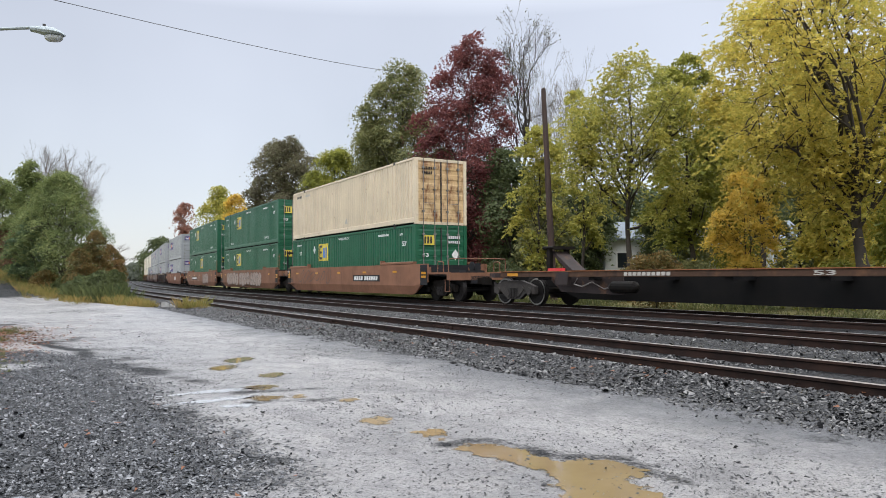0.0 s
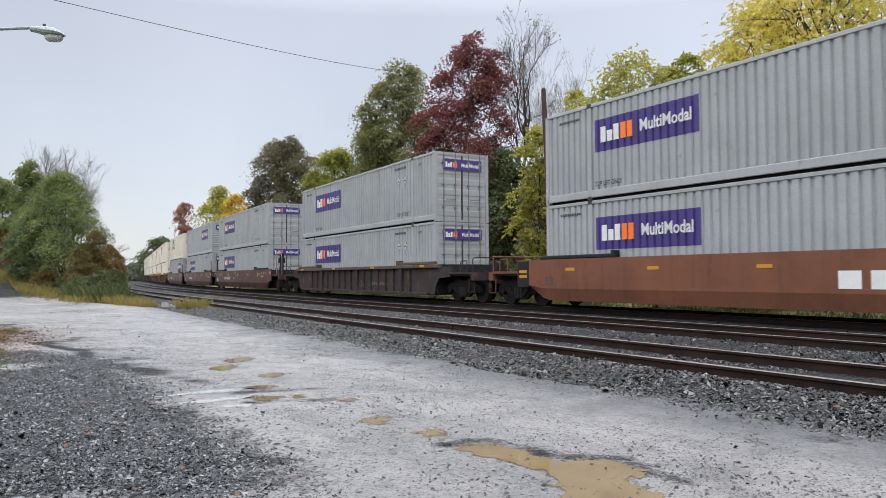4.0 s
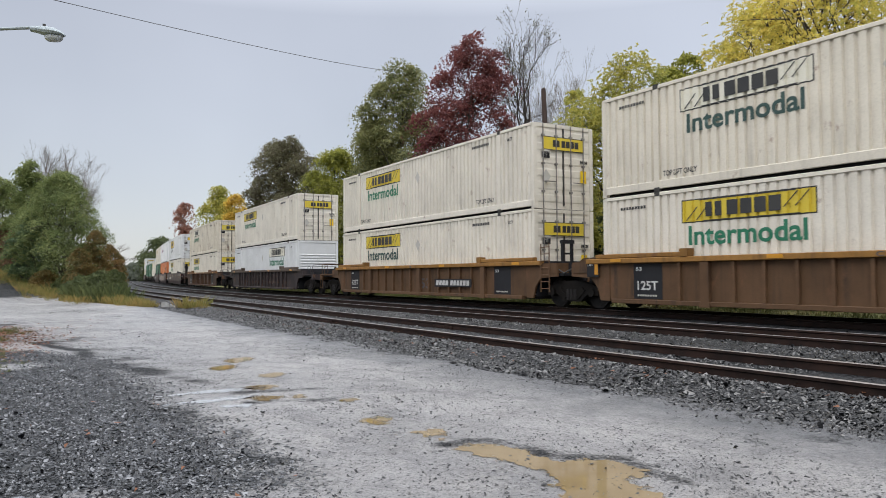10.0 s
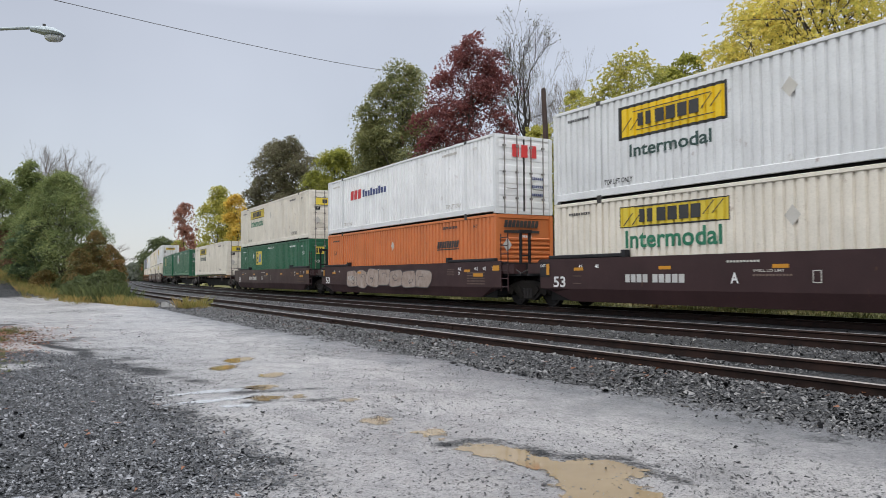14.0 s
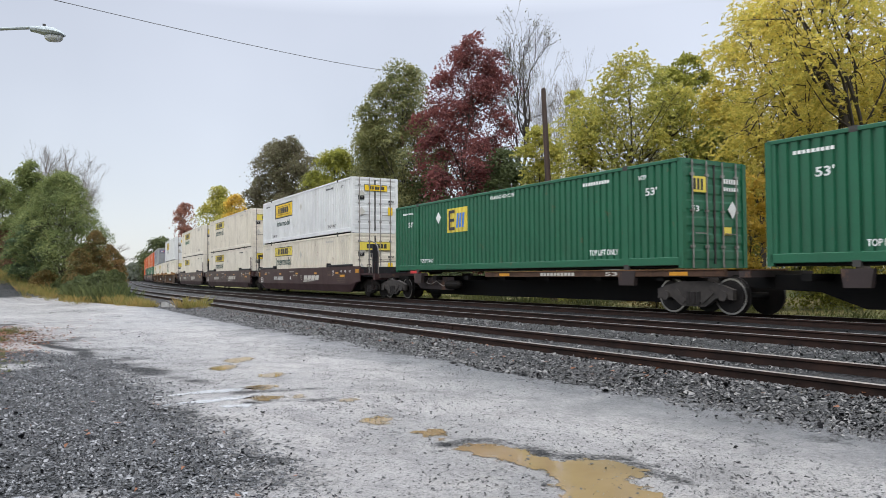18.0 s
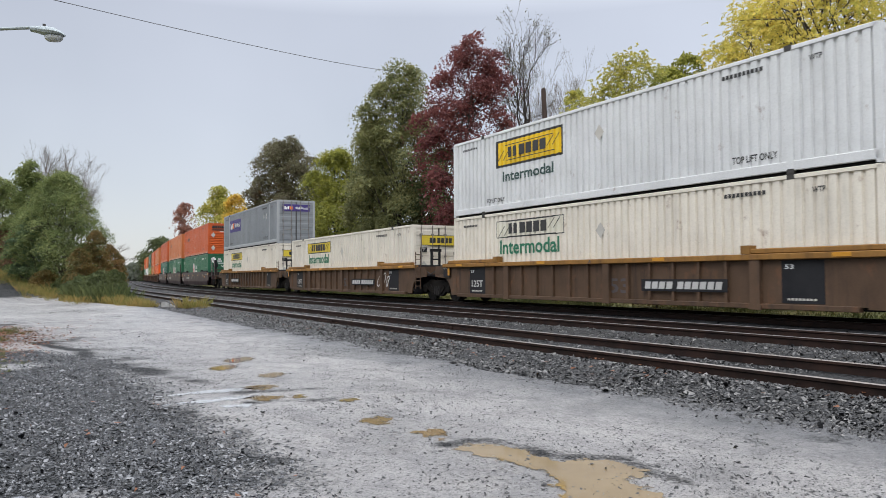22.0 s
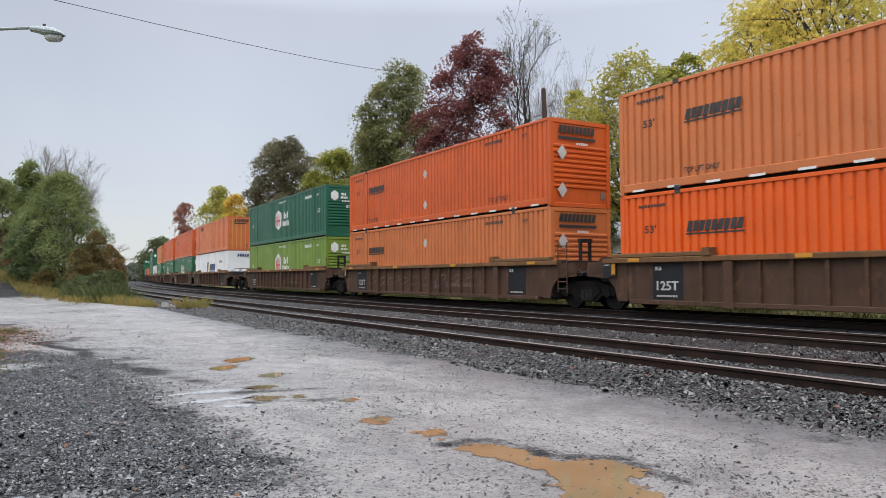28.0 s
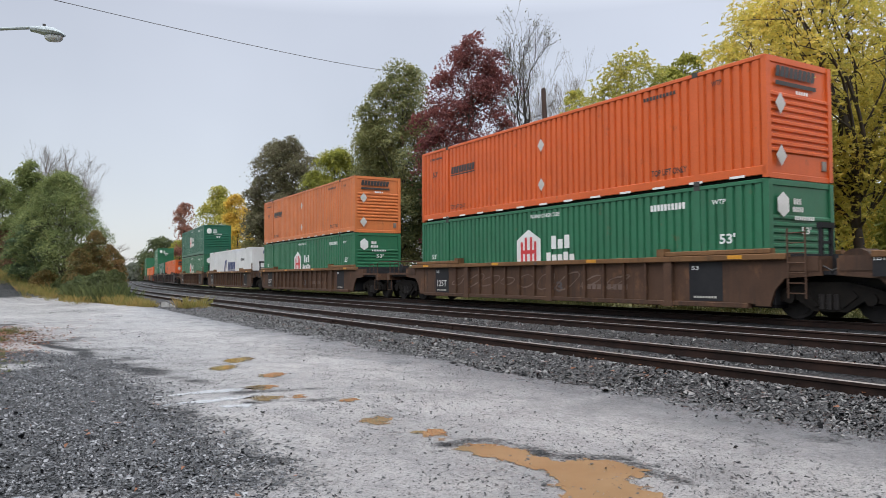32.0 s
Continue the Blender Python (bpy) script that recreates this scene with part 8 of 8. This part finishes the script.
# ---- painted marks on the cars ----
for k, (o, style, ends, low, high) in enumerate(UNITS[:37]):
    car = CARS[k][0]
    letter = {"ej": "A", "jj": "C", "je": "B"}.get(ends, "")
    if style in ("maroon", "plum"):
        side_mark(car, text("53", 0.56, 0.34), "mark", -7.95, 0.66, name="lettering")
        side_mark(car, bars(4, 0.85, 0.22, 0, 0.2), "placard", -4.9, 0.83)
        side_mark(car, bars(5, 1.1, 0.22, 0, 0.2), "placard", -3.92, 0.83)
        for x, z in ((-7.05, 0.78), (-7.05, 1.0)):
            side_mark(car, bars(1, 0.36, 0.02, 0, 0), "tagfaint", x, z)
        side_mark(car, text("WELL LD LMT", 0.8, 0.06), "faint", -0.9, 1.09, name="lettering")
        side_mark(car, bars(1, 0.2, 0.02, 0, 0), "faint", 0.55, 1.1)
        side_mark(car, bars(1, 0.2, 0.02, 0, 0), "faint", 0.55, 0.84)
        for x in (0.55, 0.73):
            side_mark(car, bars(1, 0.02, 0.26, 0, 0), "faint", x, 0.85)
        if letter:
            side_mark(car, text(letter, 0.22, 0.26), "mark", -1.5, 0.82, name="lettering")
        side_mark(car, bars(12, 1.0, 0.05, 0, 0.25), "tagfaint", -0.9, 0.99)
        side_mark(car, bars(10, 0.9, 0.05, 0, 0.25), "faint", -1.6, 1.32)
        for z in (0.72, 0.82, 0.92, 1.02, 1.12):
            side_mark(car, bars(14, 1.2, 0.04, 0, 0.2), "tagfaint", 6.4, z)
        for x, w in ((5.75, "40"), (6.9, "45"), (7.45, "48"), (8.05, "53")):
            side_mark(car, text(w, 0.16, 0.11), "mark", x, 1.24, name="lettering")
            side_mark(car, bars(1, 0.03, 0.14, 0, 0), "mark", x + 0.19, 1.22)
        side_mark(car, text("20", 0.16, 0.11), "mark", 5.75, 1.08, name="lettering")
        side_mark(car, text("40", 0.16, 0.11), "mark", -6.1, 1.24, name="lettering")
        side_mark(car, text("45", 0.16, 0.11), "mark", -6.8, 1.24, name="lettering")
        for z in (1.06, 1.13, 1.2, 1.27):
            side_mark(car, bars(8, 0.55, 0.03, 0, 0.2), "tagfaint", 4.95, z)
        part("reflector", cached("wide_reflector", lambda: Geo().box(-0.32, -0.004, -0.06, 0.32, 0.004, 0.06)), M["amber"], car, "", (7.15, -1.468, 1.06))
        part("reflector", cached("end_reflector", lambda: Geo().box(-0.2, -0.004, -0.09, 0.2, 0.004, 0.09)), M["amber"], car, "", (9.1 if ends[0] == "e" else 8.3, -1.468, 1.3))
        if k in (19, 20, 21):
            side_mark(car, bars(4, 2.6, 0.25, 0.35, 0.16), "faint", 1.1, 0.85, label="slanting pale name bars")
            side_mark(car, shape([(0, 0), (2.3, 0.09), (0.1, 0.09)]), "faint", 1.0, 0.72, name="swoosh_mark", label="pale tapering swoosh")
    elif style in ("tan", "brown"):
        side_mark(car, text("53", 0.42, 0.26), "tagdark", -8.0, 0.72, name="lettering")
        px = -5.1 if k == 2 else 1.73
        if k in (1, 3):
            continue
        pl = part("number_plate", cached("number_plate", lambda: Geo().box(0, -0.002, 0, 3.1, 0.002, 0.3)), M["plate"], car, "dark number plate", (px, -1.466, 0.79))
        side_mark(car, bars(4, 1.1, 0.19, 0.2, 0.2), "mark", px + 0.12, 0.845, -1.472)
        side_mark(car, bars(6, 1.55, 0.19, 0.2, 0.2), "mark", px + 1.36, 0.845, -1.472)
    elif style in ("ochre", "sand", "umber", "slate"):
        if k in (10, 22, 23, 24):
            px = -4.6 if k == 24 else 1.75
            part("number_plate", cached("dark_plate", lambda: Geo().box(0, -0.002, 0, 2.75, 0.002, 0.32)), M["plate"], car, "dark number plate", (px, -1.474, 0.6))
            side_mark(car, bars(4, 0.98, 0.19, 0.2, 0.2), "placard", px + 0.12, 0.665, -1.48)
            side_mark(car, bars(6, 1.4, 0.19, 0.2, 0.2), "placard", px + 1.22, 0.665, -1.48)
            side_mark(car, text("53", 0.85, 0.42), "tagdark", 0.4, 0.52, -1.384, name="lettering")
        else:
            side_mark(car, bars(9, 1.9, 0.15, 0.1, 0.25), "tagfaint", 1.85, 0.62, -1.384)
            side_mark(car, text("53", 0.7, 0.32), "tagdark", 0.25, 0.52, -1.384, name="lettering")
        if letter:
            side_mark(car, text(letter, 0.16, 0.1), "tagdark", -0.3, 1.38, -1.525, name="lettering")
scribble(CARS[0][0], -6.5, -1.2, 0.65, 1.4, "tagdark", 5, -1.468, 6)
for seed, x0, x1 in ((9, -6.1, -2.3), (10, -1.95, 1.2), (11, 1.45, 4.4)):
    fill_tag(CARS[1][0], x0, x1, 0.36, 1.42, seed, -1.468, 4)
fill_tag(CARS[2][0], 1.5, 4.4, 0.38, 1.44, 13, -1.474, 5)
scribble(CARS[2][0], 4.6, 6.0, 0.55, 1.2, "tagdark", 15, -1.474, 3)
scribble(CARS[2][0], -6.0, -4.3, 0.6, 1.35, "tag", 16, -1.480, 3)
scribble(CARS[2][0], -1.9, -0.3, 0.6, 1.3, "tag", 17, -1.474, 3)
side_mark(CARS[3][0], bars(3, 2.0, 0.38), "mark", 1.5, 0.72, -1.47, "pale name bars")
fill_tag(CARS[14][0], -5.0, 3.6, 0.5, 1.4, 21, -1.468, 7)
scribble(CARS[12][0], -1.2, 0.1, 0.5, 1.2, "mark", 23, -1.386, 2)
fill_tag(CARS[12][0], 1.6, 4.6, 0.45, 1.3, 25, -1.386, 4, "tagfaint")
scribble(CARS[11][0], -2.2, 3.4, 0.5, 1.25, "tagfaint", 27, -1.386, 5)
scribble(CARS[23][0], 4.6, 6.0, 0.45, 1.25, "mark", 29, -1.386, 3)
for k in (29, 30, 33):
    scribble(CARS[k][0], -5.6, 3.8, 0.6, 1.1, "tagfaint", 31 + k, -1.386, 9)
for box, o, z in BOXES:
    if o == -310.29 and z < 1:
        for ob in box.children:
            if ob.name.startswith(("sign_field", "name_mark")) and ob.location.x < 1:
                ob.location.x += 2.615
    if o == -158.73 and z < 1:
        scribble(box, 2.6, 5.0, 1.2, 2.0, "tagred", 51, PLANE - 0.004, 5, "orange-red spray-painted scrawl")


# ---- movement ----
def run(t):
    """How far the train has come at t seconds, from where it is half-way through."""
    q = (t - 16) / 10
    return 219.708 * q + 1.506 * q * q - 0.0234 * q ** 3 - 0.2012 * q ** 4


def on_track(o, z, t, ahead=0.0):
    """The pose of a box or car at t: its two ends stand on the curve of the track."""
    s_ = o - run(t)
    ax, ay = on_line(s_)
    bx, by = on_line(s_ + BL)
    return Matrix.Translation(((ax + bx) / 2, (ay + by) / 2, RAIL + z)) @ Matrix.Rotation(math.atan2(ay - by, ax - bx), 4, "Z")


def motions():
    for ob, o, z in CARS + BOXES:
        walk(ob, [(t, on_track(o, z, t)) for t in range(33)])
    for car, o, z in CARS:
        near, gone = None, None
        for t in np.arange(0, 32.01, 0.5):
            if -30 < o - run(t) < 48:
                near = t if near is None else near
                gone = t
        if near is None or gone - near < 0.5:
            continue
        first, last = frame(max(0.0, near - 0.4)), frame(min(32.0, gone + 0.4))
        turns = [((f - 1) / FPS, run((f - 1) / FPS) / WHEEL_R) for f in range(first, last + 1)]
        for ob in car.children_recursive:
            if "spins" in ob:
                rows = [(t, Matrix.Translation(ob.location) @ Matrix.Rotation(a, 4, "Y")) for t, a in turns]
                if turns[0][0] > 0:
                    rows.insert(0, (0.0, rows[0][1]))
                if turns[-1][0] < 31.9:
                    rows.append((32.0, rows[-1][1]))
                walk(ob, rows)


motions()
